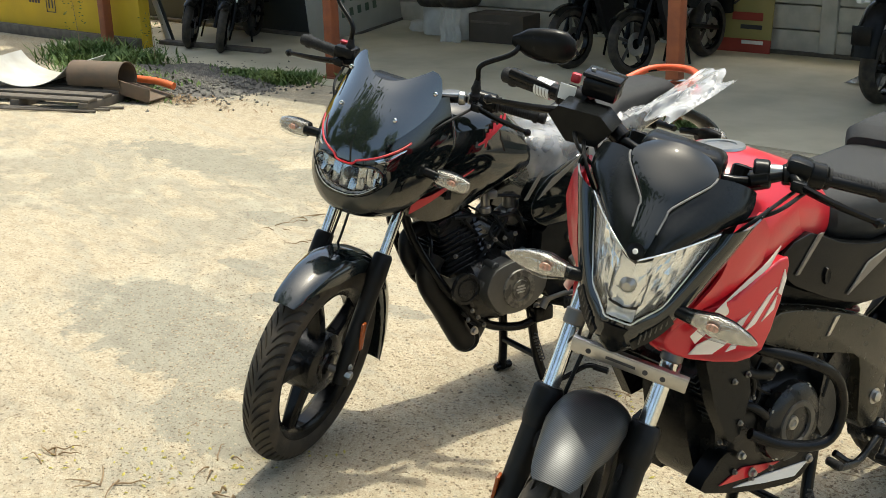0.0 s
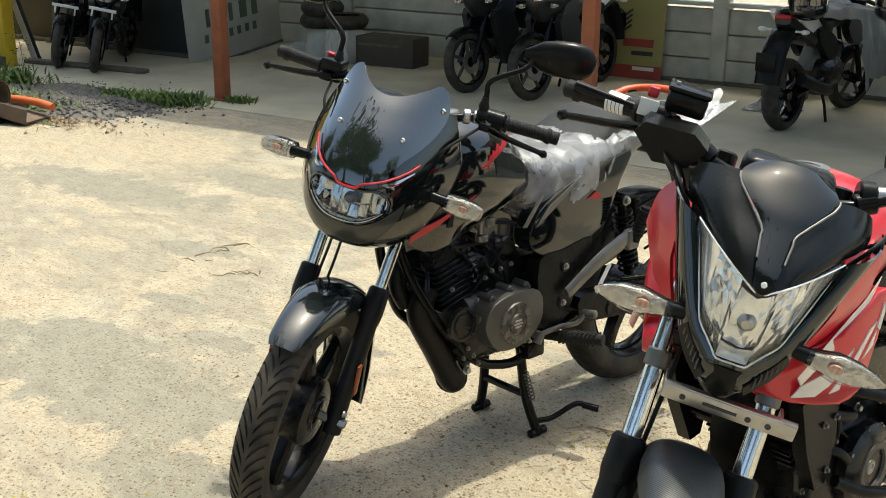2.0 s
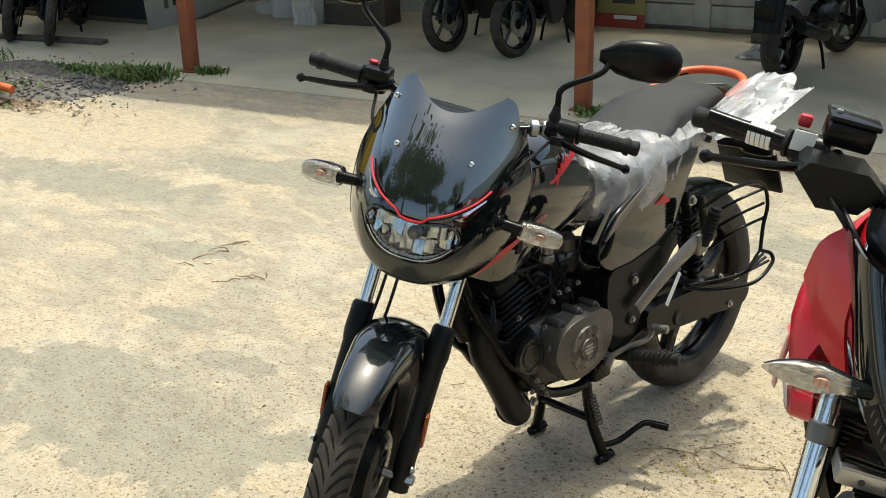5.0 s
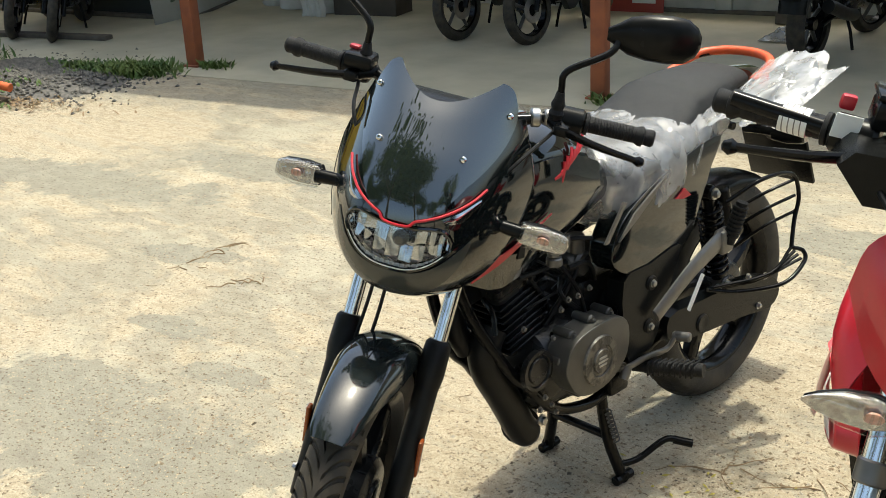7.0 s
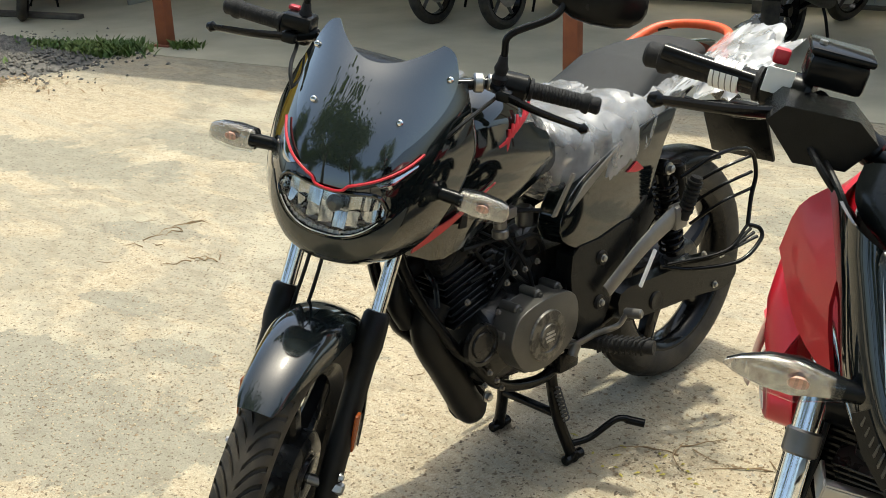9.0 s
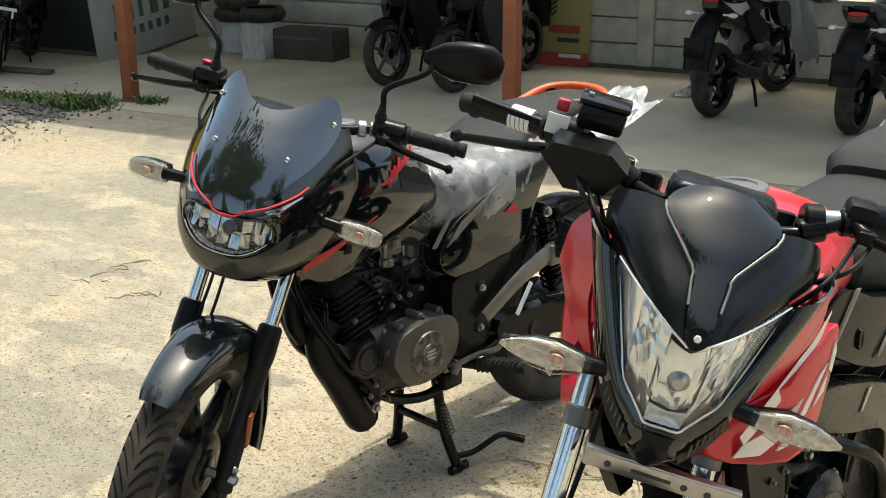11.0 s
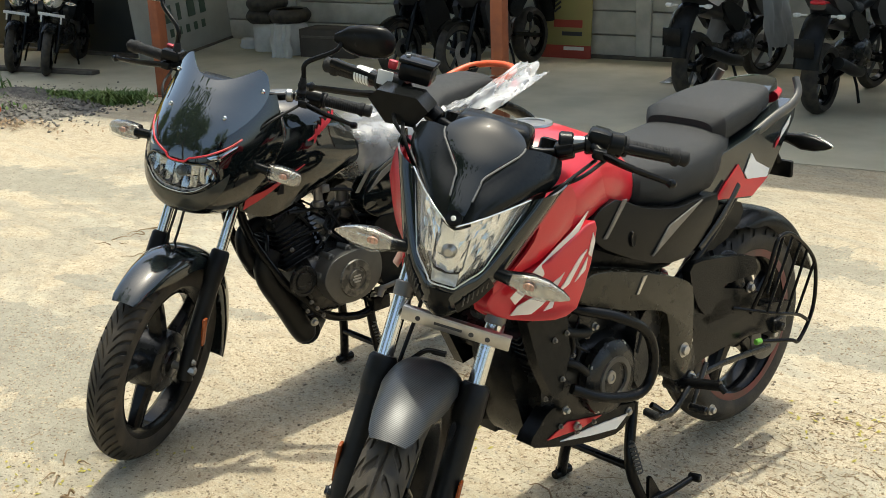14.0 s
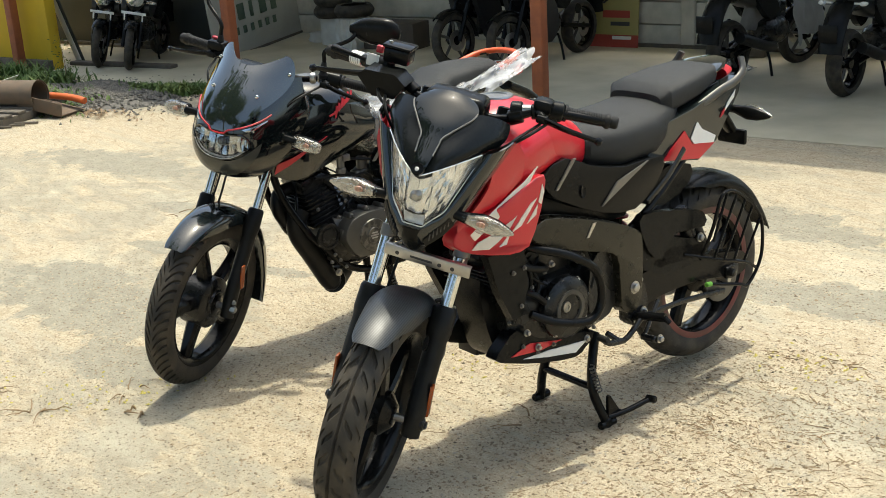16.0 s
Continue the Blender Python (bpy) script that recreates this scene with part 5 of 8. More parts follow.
    part("badge_mark", moved(lathe([(0.005, 0), (0.005, 0.0055), (0.0065, 0.004), (0.0065, 0)], 6, along((0, 0.020, 0.980), (0, -0.2, 1.06))), TR), "label_white", vis)
    # bars
    bar = part("handlebar", moved(join(tube([(-0.40, 0.40, 1.085), (-0.2, 0.34, 1.085), (-0.10, 0.315, 1.045), (0.10, 0.315, 1.045), (0.2, 0.34, 1.085), (0.375, 0.40, 1.085)], 0.0115, 12, 5), box(0, 0.32, 1.03, 0.23, 0.06, 0.022, 0.008)), TR), "frame_black", p)
    for s in (-1, 1):
        part("riser", moved(join(disc((s * 0.105, fork_y(1.0), 1.0), (s * 0.105, fork_y(1.06), 1.06), 0.022, 18, 0.004), disc((s * 0.125, 0.322, 1.052), (s * 0.16, 0.33, 1.068), 0.020, 18, 0.004)), TR), "frame_black", bar)
    part("instrument_pod", moved(box(0, 0.275, 1.07, 0.16, 0.08, 0.07, 0.02, 3), TR), "plastic_black", bar)
    grip_set(bar, TR, (0.388, 0.408, 1.085), (0.255, 0.37, 1.088), "", 1, (0.368, 0.278, 1.07), (0.215, 0.305, 1.08))
    grip_set(bar, TR, (-0.42, 0.42, 1.071), (-0.275, 0.37, 1.085), "", -1, (-0.397, 0.270, 1.064), (-0.235, 0.305, 1.08))
    part("knuckle_cover", moved(moved(slab([(0.27, 1.078), (0.255, 1.10), (0.17, 1.104), (0.14, 1.082), (0.165, 1.042), (0.225, 1.036)], 0.262, 0.335, 0.010, 1), pose(0, 0, 0, 0, 0, 90)), TR), "plastic_black", bar, "angular black master-cylinder cover")
    rv = part("fluid_reservoir", moved(join(box(-0.20, 0.36, 1.128, 0.072, 0.056, 0.04, 0.008), box(-0.20, 0.36, 1.152, 0.078, 0.062, 0.010, 0.004)), TR), "frame_black", bar, "black brake-fluid reservoir")
    part("cap_screw", moved(disc((-0.225, 0.355, 1.156), (-0.225, 0.355, 1.161), 0.005, 10), TR), "alloy", rv)
    part("red_button", moved(box(-0.262, 0.385, 1.122, 0.02, 0.014, 0.02, 0.004), TR), "red_trim", bar, "red engine-stop switch")
    for a, b, lab in ((0.30, 0.335, "white printed paper label on the grip"),):
        part("paper_label", moved(tube([(-a, 0.3775, 1.083), (-b, 0.388, 1.081)], 0.0195, 18, 0), TR), "label_white", bar, lab)
        for k in range(4):
            part("print_line", moved(tube([(-a - 0.006 - 0.0075 * k, 0.3795 + 0.0022 * k, 1.0828 - 0.0005 * k), (-a - 0.0075 - 0.0075 * k, 0.38 + 0.0022 * k, 1.0826 - 0.0005 * k)], 0.0198, 18, 0), TR), "swing_grey", bar)
    part("switch_label", moved(box(-0.262, 0.357, 1.10, 0.034, 0.002, 0.032, 0.0006, 1, None), TR @ Matrix.Translation((0, -0.02, 0.004))), "label_white", bar, "white sticker with small print")
    part("choke_clamp", moved(join(disc((0.178, 0.335, 1.08), (0.20, 0.34, 1.085), 0.02, 18, 0.003), disc((0.125, 0.335, 1.07), (0.155, 0.34, 1.075), 0.024, 18, 0.004), box(0.205, 0.345, 1.10, 0.05, 0.05, 0.04, 0.012)), TR), "plastic_black", bar)
    part("bare_bar", moved(disc((0.155, 0.336, 1.078), (0.18, 0.34, 1.083), 0.0145, 16), TR), "alloy", bar)
    for s in (-1, 1):
        part("cable", moved(tube([(s * 0.23, 0.31, 1.07), (s * 0.19, 0.24, 1.04), (s * 0.1, 0.29, 0.95), (s * 0.05, 0.36, 0.84)], 0.0042, 8, 8), TR), "matt_black", p)
        part("cable", moved(tube([(s * 0.21, 0.32, 1.06), (s * 0.16, 0.21, 1.02), (s * 0.09, 0.25, 0.9), (s * 0.03, 0.33, 0.8)], 0.004, 8, 8), TR), "matt_black", p)
    part("brake_hose", moved(tube([(-0.19, 0.32, 1.05), (-0.12, 0.31, 0.92), (-0.07, 0.28, 0.76), (-0.075, 0.18, 0.56), (-0.09, 0.10, 0.40)], 0.0045, 8, 8), TR), "matt_black", p)


def tucked(bm):
    """Draws the front of a side panel in towards the middle."""
    for v in bm.verts:
        v.co.x *= 1 - 3.2 * max(0.0, 0.33 - v.co.y)
    return bm


def red_body():
    p = red
    wheel(p, pose(0, 1.345, 0.318), 0.296, 0.120, 0.215, tread_block, 5, 0.07, stripe="rim_red")
    part("fuel_tank", loft([((0, 0.33, 0.93), 0.06, 0.05), ((0, 0.36, 0.935), 0.11, 0.085), ((0, 0.44, 0.93), 0.15, 0.108), ((0, 0.54, 0.925), 0.162, 0.112), ((0, 0.64, 0.90), 0.145, 0.10), ((0, 0.72, 0.87), 0.115, 0.075), ((0, 0.78, 0.85), 0.085, 0.04)], 40, power=2.7), "red_paint", p, "satin red fuel tank")
    part("filler_plate", join(lathe([(0, 0), (0, 0.052), (0.005, 0.050), (0.006, 0.034), (0.003, 0.033), (0.004, 0)], 32, along((0, 0.50, 1.036), (0, 0.505, 1.3)))), "alloy", p, "silver filler cap plate")
    for s in (-1, 1):
        up = part("tank_shroud", sheet([[Vector((s * 0.095, 0.27, 0.86)), Vector((s * 0.12, 0.30, 0.93)), Vector((s * 0.13, 0.38, 0.99)), Vector((s * 0.125, 0.50, 1.015))],
                                         [Vector((s * 0.13, 0.24, 0.79)), Vector((s * 0.17, 0.28, 0.87)), Vector((s * 0.185, 0.39, 0.935)), Vector((s * 0.172, 0.53, 0.955))],
                                         [Vector((s * 0.14, 0.23, 0.745)), Vector((s * 0.178, 0.295, 0.81)), Vector((s * 0.192, 0.42, 0.875)), Vector((s * 0.165, 0.56, 0.895))],
                                         [Vector((s * 0.12, 0.25, 0.72)), Vector((s * 0.155, 0.33, 0.765)), Vector((s * 0.16, 0.45, 0.83)), Vector((s * 0.145, 0.60, 0.86))]], 0.006), "red_paint", p, "red tank shroud with silver streaks")
        lo = part("lower_shroud", tucked(slab([(0.225, 0.738), (0.25, 0.765), (0.33, 0.805), (0.455, 0.856), (0.484, 0.842), (0.462, 0.765), (0.418, 0.676), (0.345, 0.672), (0.262, 0.684), (0.222, 0.708)], s * 0.150, s * 0.197, 0.014, 3, 2, s * 0.009)), "red_paint", p, "red lower shroud with silver streaks")
        for q in ([(0.258, 0.695), (0.272, 0.715), (0.32, 0.742), (0.375, 0.77), (0.345, 0.74), (0.315, 0.712), (0.295, 0.694)], [(0.355, 0.73), (0.425, 0.792), (0.448, 0.802), (0.388, 0.74)], [(0.452, 0.79), (0.468, 0.835), (0.474, 0.815), (0.462, 0.782)], [(0.318, 0.698), (0.348, 0.728), (0.335, 0.703)], [(0.408, 0.74), (0.45, 0.785), (0.442, 0.758)]):
            part("silver_streak", tucked(slab(q, s * 0.2055, s * 0.2085, 0.0008, 1)), "silver_decal", lo)
        part("silver_streak", tube([(s * 0.180, 0.245, 0.735), (s * 0.192, 0.30, 0.775), (s * 0.199, 0.37, 0.815)], 0.012, 8, 4, r2=0.017, flat=0.15), "silver_decal", up)
        part("silver_streak", tube([(s * 0.199, 0.37, 0.815), (s * 0.201, 0.415, 0.845), (s * 0.20, 0.46, 0.882)], 0.017, 8, 4, r2=0.002, flat=0.15), "silver_decal", up)
        part("radiator_guard", slab([(0.315, 0.66), (0.44, 0.67), (0.455, 0.55), (0.43, 0.465), (0.395, 0.46), (0.35, 0.55)], s * 0.125, s * 0.155, 0.008, 2), "plastic_black", p, "dark plastic radiator side cover")
        part("side_cover", slab([(0.515, 0.84), (0.60, 0.87), (0.70, 0.83), (0.84, 0.80), (1.0, 0.80), (0.98, 0.73), (0.88, 0.665), (0.74, 0.685), (0.60, 0.745), (0.535, 0.785)], s * 0.11, s * 0.16, 0.012, 3, 2, s * 0.004), "frame_black", p, "dark side cover with a silver blade")
        part("silver_blade", slab([(0.735, 0.705), (0.80, 0.765), (0.93, 0.80), (0.83, 0.752)], s * 0.165, s * 0.170, 0.002, 1), "swing_grey", p, "silver blade accent")
        part("silver_blade", slab([(0.555, 0.79), (0.565, 0.79), (0.635, 0.865), (0.622, 0.865)], s * 0.165, s * 0.170, 0.002, 1), "swing_grey", p)
        part("cover_slot", lathe([(0, 0), (0, 0.02), (0.006, 0.018), (0.004, 0.010), (0.002, 0)], 18, along((s * 0.1635, 0.66, 0.765), (s, 0.66, 0.765)) @ Matrix.Diagonal((1, 0.55, 1, 1))), "frame_black", p)
        part("perimeter_frame", slab([(0.44, 0.69), (0.50, 0.725), (0.62, 0.70), (0.76, 0.655), (0.865, 0.61), (0.89, 0.56), (0.885, 0.40), (0.845, 0.36), (0.80, 0.39), (0.79, 0.52), (0.76, 0.565), (0.64, 0.60), (0.52, 0.645)], s * 0.135, s * 0.178, 0.014, 3, 2, s * 0.003), "bronze", p, "bronze-grey pressed steel frame spar")
        part("frame_notch", slab([(0.655, 0.635), (0.665, 0.635), (0.695, 0.672), (0.68, 0.672)], s * 0.1815, s * 0.184, 0.001, 1), "alloy", p)
        part("pivot_bolt", bolt((s * 0.178, 0.855, 0.435), (s, 0, 0), 0.013, 0.012), "alloy", p)
        part("swingarm", slab([(0.90, 0.43), (1.0, 0.455), (1.2, 0.435), (1.42, 0.395), (1.44, 0.35), (1.40, 0.32), (1.2, 0.355), (1.0, 0.355), (0.92, 0.345)], s * 0.10, s * 0.145, 0.012, 2, 2), "frame_black", p, "black box-section swingarm")
        part("foot_hanger", slab([(0.90, 0.62), (0.96, 0.635), (1.15, 0.60), (1.20, 0.575), (1.20, 0.535), (1.06, 0.545), (1.0, 0.48), (0.94, 0.52)], s * 0.135, s * 0.16, 0.008, 2, 2), "plastic_black", p, "black pillion foot hanger")
        part("tail_panel", slab([(0.965, 0.80), (1.0, 0.84), (1.06, 0.885), (1.17, 0.905), (1.30, 0.945), (1.40, 0.968), (1.388, 0.92), (1.285, 0.79), (1.196, 0.742), (1.04, 0.768)], s * 0.09, s * 0.135, 0.005, 1, 0, s * 0.002), "grey_black", p, "black tail panel with white and red graphics")
        part("red_graphic", slab([(1.03, 0.772), (1.06, 0.80), (1.125, 0.845), (1.16, 0.80), (1.268, 0.785), (1.195, 0.748)], s * 0.1385, s * 0.1415, 0.001, 1), "red_paint", p, "red wedge on the tail panel")
        part("white_graphic", slab([(1.155, 0.815), (1.185, 0.862), (1.205, 0.838), (1.272, 0.806), (1.262, 0.786), (1.17, 0.798)], s * 0.1385, s * 0.142, 0.001, 1), "white_paint", p)
        part("number_mark", slab([(1.315, 0.872), (1.328, 0.898), (1.368, 0.932), (1.36, 0.908)], s * 0.1385, s * 0.1405, 0.0006, 1), "white_paint", p)
        part("number_mark", slab([(1.295, 0.855), (1.302, 0.872), (1.318, 0.884), (1.312, 0.866)], s * 0.1385, s * 0.1405, 0.0006, 1), "red_trim", p)
        part("grab_handle", tube([(s * 0.12, 1.17, 0.885), (s * 0.137, 1.29, 0.937), (s * 0.138, 1.37, 0.958), (s * 0.132, 1.412, 0.985), (s * 0.115, 1.425, 1.02)], 0.014, 12, 6, flat=0.7), "engine_grey", p, "dark grey cast grab handle")
        part("subframe_tube", tube([(s * 0.125, 0.88, 0.585), (s * 0.13, 1.0, 0.655), (s * 0.115, 1.20, 0.79)], 0.0115, 12, 5), "frame_black", p, "black subframe tube")
        part("heat_cover", slab([(0.95, 0.66), (1.0, 0.70), (1.07, 0.745), (1.18, 0.73), (1.175, 0.675), (1.06, 0.63)], s * 0.085, s * 0.12, 0.012, 2, 2), "plastic_black", p, "dark rear inner panel")
        part("subframe_blade", tube([(s * 0.165, 0.93, 0.675), (s * 0.167, 1.02, 0.735), (s * 0.16, 1.10, 0.80)], 0.010, 10, 4, flat=0.4), "engine_black", p)
        indicator(p, pose(s * 0.105, 1.42, 0.857, 0, -4 * s, 180), -s, "leaf")
    # an added dark block: keeps the gap between cover and spar from showing ground
    part("gap_filler", box(0, 0.74, 0.70, 0.21, 0.36, 0.16, 0.02), "plastic_black", p, "dark block added to fill the gap behind the side covers")
    # seats
    part("rider_seat", loft([((0, 0.70, 0.868), 0.07, 0.03), ((0, 0.74, 0.858), 0.125, 0.06), ((0, 0.85, 0.848), 0.152, 0.076), ((0, 1.0, 0.855), 0.15, 0.076), ((0, 1.09, 0.885), 0.128, 0.06), ((0, 1.14, 0.91), 0.10, 0.03)], 32, power=3), "seat_grey", p, "dark grey textured rider seat")
    part("pillion_seat", loft([((0, 1.065, 0.928), 0.10, 0.03), ((0, 1.09, 0.938), 0.122, 0.046), ((0, 1.16, 0.95), 0.122, 0.046), ((0, 1.24, 0.963), 0.116, 0.042), ((0, 1.325, 0.978), 0.098, 0.033), ((0, 1.37, 0.985), 0.07, 0.02)], 32, power=3.6), "seat_grey", p, "raised dark grey pillion seat")
    part("tail_cap", loft([((0, 1.32, 0.985), 0.095, 0.02), ((0, 1.38, 0.995), 0.088, 0.018), ((0, 1.44, 1.005), 0.05, 0.01)], 20), "grey_black", p)
    part("tail_lamp", loft([((0, 1.41, 0.965), 0.075, 0.022), ((0, 1.455, 0.972), 0.06, 0.018), ((0, 1.47, 0.975), 0.03, 0.008)], 20), "red_trim", p, "red tail lamp")
    part("tail_underside", loft([((0, 1.05, 0.79), 0.10, 0.05), ((0, 1.25, 0.86), 0.085, 0.05), ((0, 1.40, 0.91), 0.06, 0.04)], 20), "plastic_black", p)
    part("plate_hanger", join(tube([(0, 1.38, 0.88), (0, 1.47, 0.83), (0.0, 1.535, 0.755)], 0.014, 12, 4, flat=1.8), box(0, 1.545, 0.735, 0.11, 0.016, 0.05, 0.006)), "plastic_black", p, "black number-plate hanger")
    mudguard(p, "rear_hugger", pose(0, 1.345, 0.318), 0.340, 0.078, 0.05, 70, 165, "plastic_black", "black rear wheel hugger")
    gd = part("sari_guard", tube([(0.17, 1.170, 0.435), (0.20, 1.190, 0.54), (0.21, 1.213, 0.63), (0.21, 1.25, 0.645), (0.21, 1.30, 0.628), (0.21, 1.395, 0.555), (0.21, 1.428, 0.488), (0.21, 1.424, 0.385), (0.21, 1.362, 0.313), (0.205, 1.32, 0.323), (0.17, 1.20, 0.347)], 0.0055, 10, 8), "frame_black", p, "black wire sari guard")
    part("guard_foot", tube([(0.15, 1.117, 0.461), (0.205, 1.23, 0.428), (0.21, 1.343, 0.393), (0.21, 1.40, 0.36)], 0.005, 10, 3), "frame_black", gd)
    for ya, za, yb, zb in ((1.245, 0.642, 1.180, 0.50), (1.291, 0.625, 1.186, 0.445), (1.335, 0.60, 1.235, 0.428), (1.374, 0.573, 1.286, 0.415), (1.413, 0.52, 1.336, 0.396)):
        part("guard_bar", tube([(0.21, ya, za), (0.21, yb, zb)], 0.0042, 8, 0), "frame_black", gd)
    part("swingarm_cover", slab([(0.915, 0.54), (1.05, 0.535), (1.2, 0.492), (1.214, 0.425), (1.04, 0.415), (0.93, 0.46)], 0.105, 0.15, 0.012, 2, 1), "plastic_black", p, "black plastic swingarm cover")
    part("green_tip", disc((0.178, 1.19, 0.349), (0.178, 1.215, 0.346), 0.008, 14, 0.002), "green_plastic", p, "green plastic plug")
    part("chain_guard", slab([(0.97, 0.47), (1.05, 0.50), (1.25, 0.47), (1.22, 0.44), (1.0, 0.45)], 0.13, 0.15, 0.006, 2), "plastic_black", p)
    part("chain", tube([(0.13, 0.95, 0.30), (0.13, 1.12, 0.300), (0.13, 1.345, 0.275)], 0.010, 8, 2, flat=0.5), "engine_black", p, "dull dark drive chain")
    part("sprocket", lathe([(0.115, 0.03), (0.115, 0.08), (0.12, 0.08), (0.12, 0.03), (0.115, 0.03)], 40, pose(0, 1.345, 0.318)), "engine_grey", p)
    part("adjuster", join(box(0.148, 1.355, 0.345, 0.016, 0.06, 0.04, 0.005), bolt((0.155, 1.345, 0.345), (1, 0, 0), 0.013, 0.014)), "engine_black", p)
    shock = part("shock_absorber", disc((0, 0.92, 0.42), (0, 1.0, 0.70), 0.025, 16), "frame_black", p)
    part("spring", helix((0, 0.93, 0.45), (0, 0.99, 0.66), 0.036, 8, 0.006), "red_trim", shock)
    can = part("gas_canister", join(disc((0.115, 1.135, 0.60), (0.125, 1.17, 0.50), 0.024, 16, 0.006), disc((0.12, 1.19, 0.555), (0.13, 1.225, 0.47), 0.02, 16, 0.006)), "engine_black", p)
    part("bolt", bolt((0.15, 1.19, 0.50), (1, 0, 0), 0.010, 0.012), "alloy", can)
    # engine
    eng = part("engine", join(loft([((0, 0.42, 0.42), 0.10, 0.08), ((0, 0.50, 0.42), 0.13, 0.125), ((0, 0.65, 0.415), 0.14, 0.13), ((0, 0.80, 0.42), 0.125, 0.115), ((0, 0.88, 0.43), 0.09, 0.08)], 24, power=3.2), box(0, 0.60, 0.57, 0.19, 0.20, 0.16, 0.03)), "engine_black", p, "black liquid-look engine")
    part("clutch_cover", lathe([(0, 0.0), (0, 0.092), (0.02, 0.09), (0.032, 0.075), (0.034, 0.05), (0.03, 0.048), (0.032, 0)], 40, along((0.135, 0.60, 0.44), (1, 0.60, 0.44))), "engine_black", eng, "round black engine cover")
    for k in range(8):
        a = 2 * math.pi * k / 8 + 0.2
        part("cover_bolt", bolt((0.150, 0.60 + 0.084 * math.cos(a), 0.44 + 0.084 * math.sin(a)), (1, 0, 0), 0.0055, 0.008), "alloy" if k % 2 else "engine_grey", eng)
    part("inner_ring", lathe([(0, 0.040), (0, 0.056), (0.006, 0.054), (0.006, 0.042), (0, 0.040)], 36, along((0.166, 0.60, 0.44), (1, 0.60, 0.44))), "engine_grey", eng)
    for pts, r in (([(0.09, 0.40, 0.66), (0.145, 0.45, 0.60), (0.15, 0.52, 0.575), (0.10, 0.56, 0.56)], 0.011), ([(0.08, 0.44, 0.50), (0.15, 0.46, 0.52), (0.16, 0.50, 0.49), (0.13, 0.54, 0.46)], 0.009), ([(0.07, 0.62, 0.66), (0.13, 0.66, 0.62), (0.14, 0.70, 0.56), (0.12, 0.74, 0.50)], 0.007), ([(0.10, 0.70, 0.60), (0.15, 0.72, 0.54), (0.155, 0.70, 0.47)], 0.0045)):
        part("hose", tube(pts, r, 10, 6), "matt_black", eng, "black rubber hose")
    for y, z in ((0.455, 0.60), (0.56, 0.575), (0.665, 0.56), (0.72, 0.50), (0.50, 0.345), (0.72, 0.36), (0.46, 0.40)):
        part("engine_bolt", bolt((0.135, y, z), (1, 0, 0), 0.007, 0.012), "alloy", eng)
    part("cover_emblem", lathe([(0, 0), (0, 0.017), (0.006, 0.015), (0.007, 0.008), (0.004, 0.007), (0.005, 0)], 24, along((0.165, 0.585, 0.448), (1, 0.585, 0.448))), "alloy", eng, "small silver emblem")
    part("sprocket_cover", slab([(0.70, 0.54), (0.76, 0.57), (0.80, 0.52), (0.80, 0.40), (0.74, 0.36), (0.69, 0.40)], 0.12, 0.155, 0.012, 2, 2), "engine_black", eng)
    cyl = pose(0, 0.50, 0.50, 30)
    for k in range(9):
        part("cooling_fin", moved(box(0, 0, 0.02 + k * 0.017, 0.19, 0.17, 0.0045, 0.0018, 1), cyl), "engine_black", eng)
    part("cylinder", moved(box(0, 0, 0.085, 0.15, 0.13, 0.19, 0.02), cyl), "engine_black", eng)
    for y, z, x in ((0.45, 0.36, 0.13), (0.50, 0.33, 0.135), (0.56, 0.335, 0.137), (0.53, 0.56, 0.14), (0.48, 0.53, 0.14), (0.72, 0.34, 0.14), (0.68, 0.57, 0.14), (0.41, 0.44, 0.12), (0.44, 0.60, 0.157), (0.40, 0.595, 0.157), (0.425, 0.495, 0.157)):
        part("bolt", bolt((x, y, z), (1, 0, 0), 0.0045, 0.007), "swing_grey", eng)
    rng = random.Random(9)
    for k in range(10):
        part("hose", tube([(rng.uniform(0.08, 0.14), rng.uniform(0.44, 0.56), rng.uniform(0.56, 0.66)), (rng.uniform(0.1, 0.15), rng.uniform(0.45, 0.55), rng.uniform(0.5, 0.58)), (rng.uniform(0.06, 0.14), rng.uniform(0.4, 0.66), rng.uniform(0.4, 0.5))], rng.uniform(0.003, 0.006), 8, 8), "matt_black", eng)
    part("crash_guard", tube([(0.13, 0.455, 0.655), (0.17, 0.48, 0.645), (0.215, 0.56, 0.615), (0.232, 0.635, 0.56), (0.232, 0.66, 0.47), (0.225, 0.62, 0.415), (0.20, 0.52, 0.43), (0.165, 0.45, 0.465)], 0.0125, 14, 6), "frame_black", p, "black tubular engine guard")
    part("guard_bolt", join(bolt((0.14, 0.455, 0.66), (0.3, -1, 0.2), 0.009, 0.01)), "alloy", p)
    rd = part("radiator", box(0, 0.395, 0.60, 0.25, 0.03, 0.16, 0.006), "frame_black", p)
    for k in range(11):
        part("radiator_fin", box(0, 0.378, 0.535 + 0.012 * k, 0.24, 0.004, 0.004), "frame_black", rd)
    part("front_fender_flap", slab([(0.365, 0.56), (0.42, 0.56), (0.46, 0.45), (0.47, 0.33), (0.43, 0.305), (0.40, 0.36), (0.37, 0.47)], -0.06, 0.06, 0.012, 2, 2), "plastic_black", p, "black mud flap before the engine")
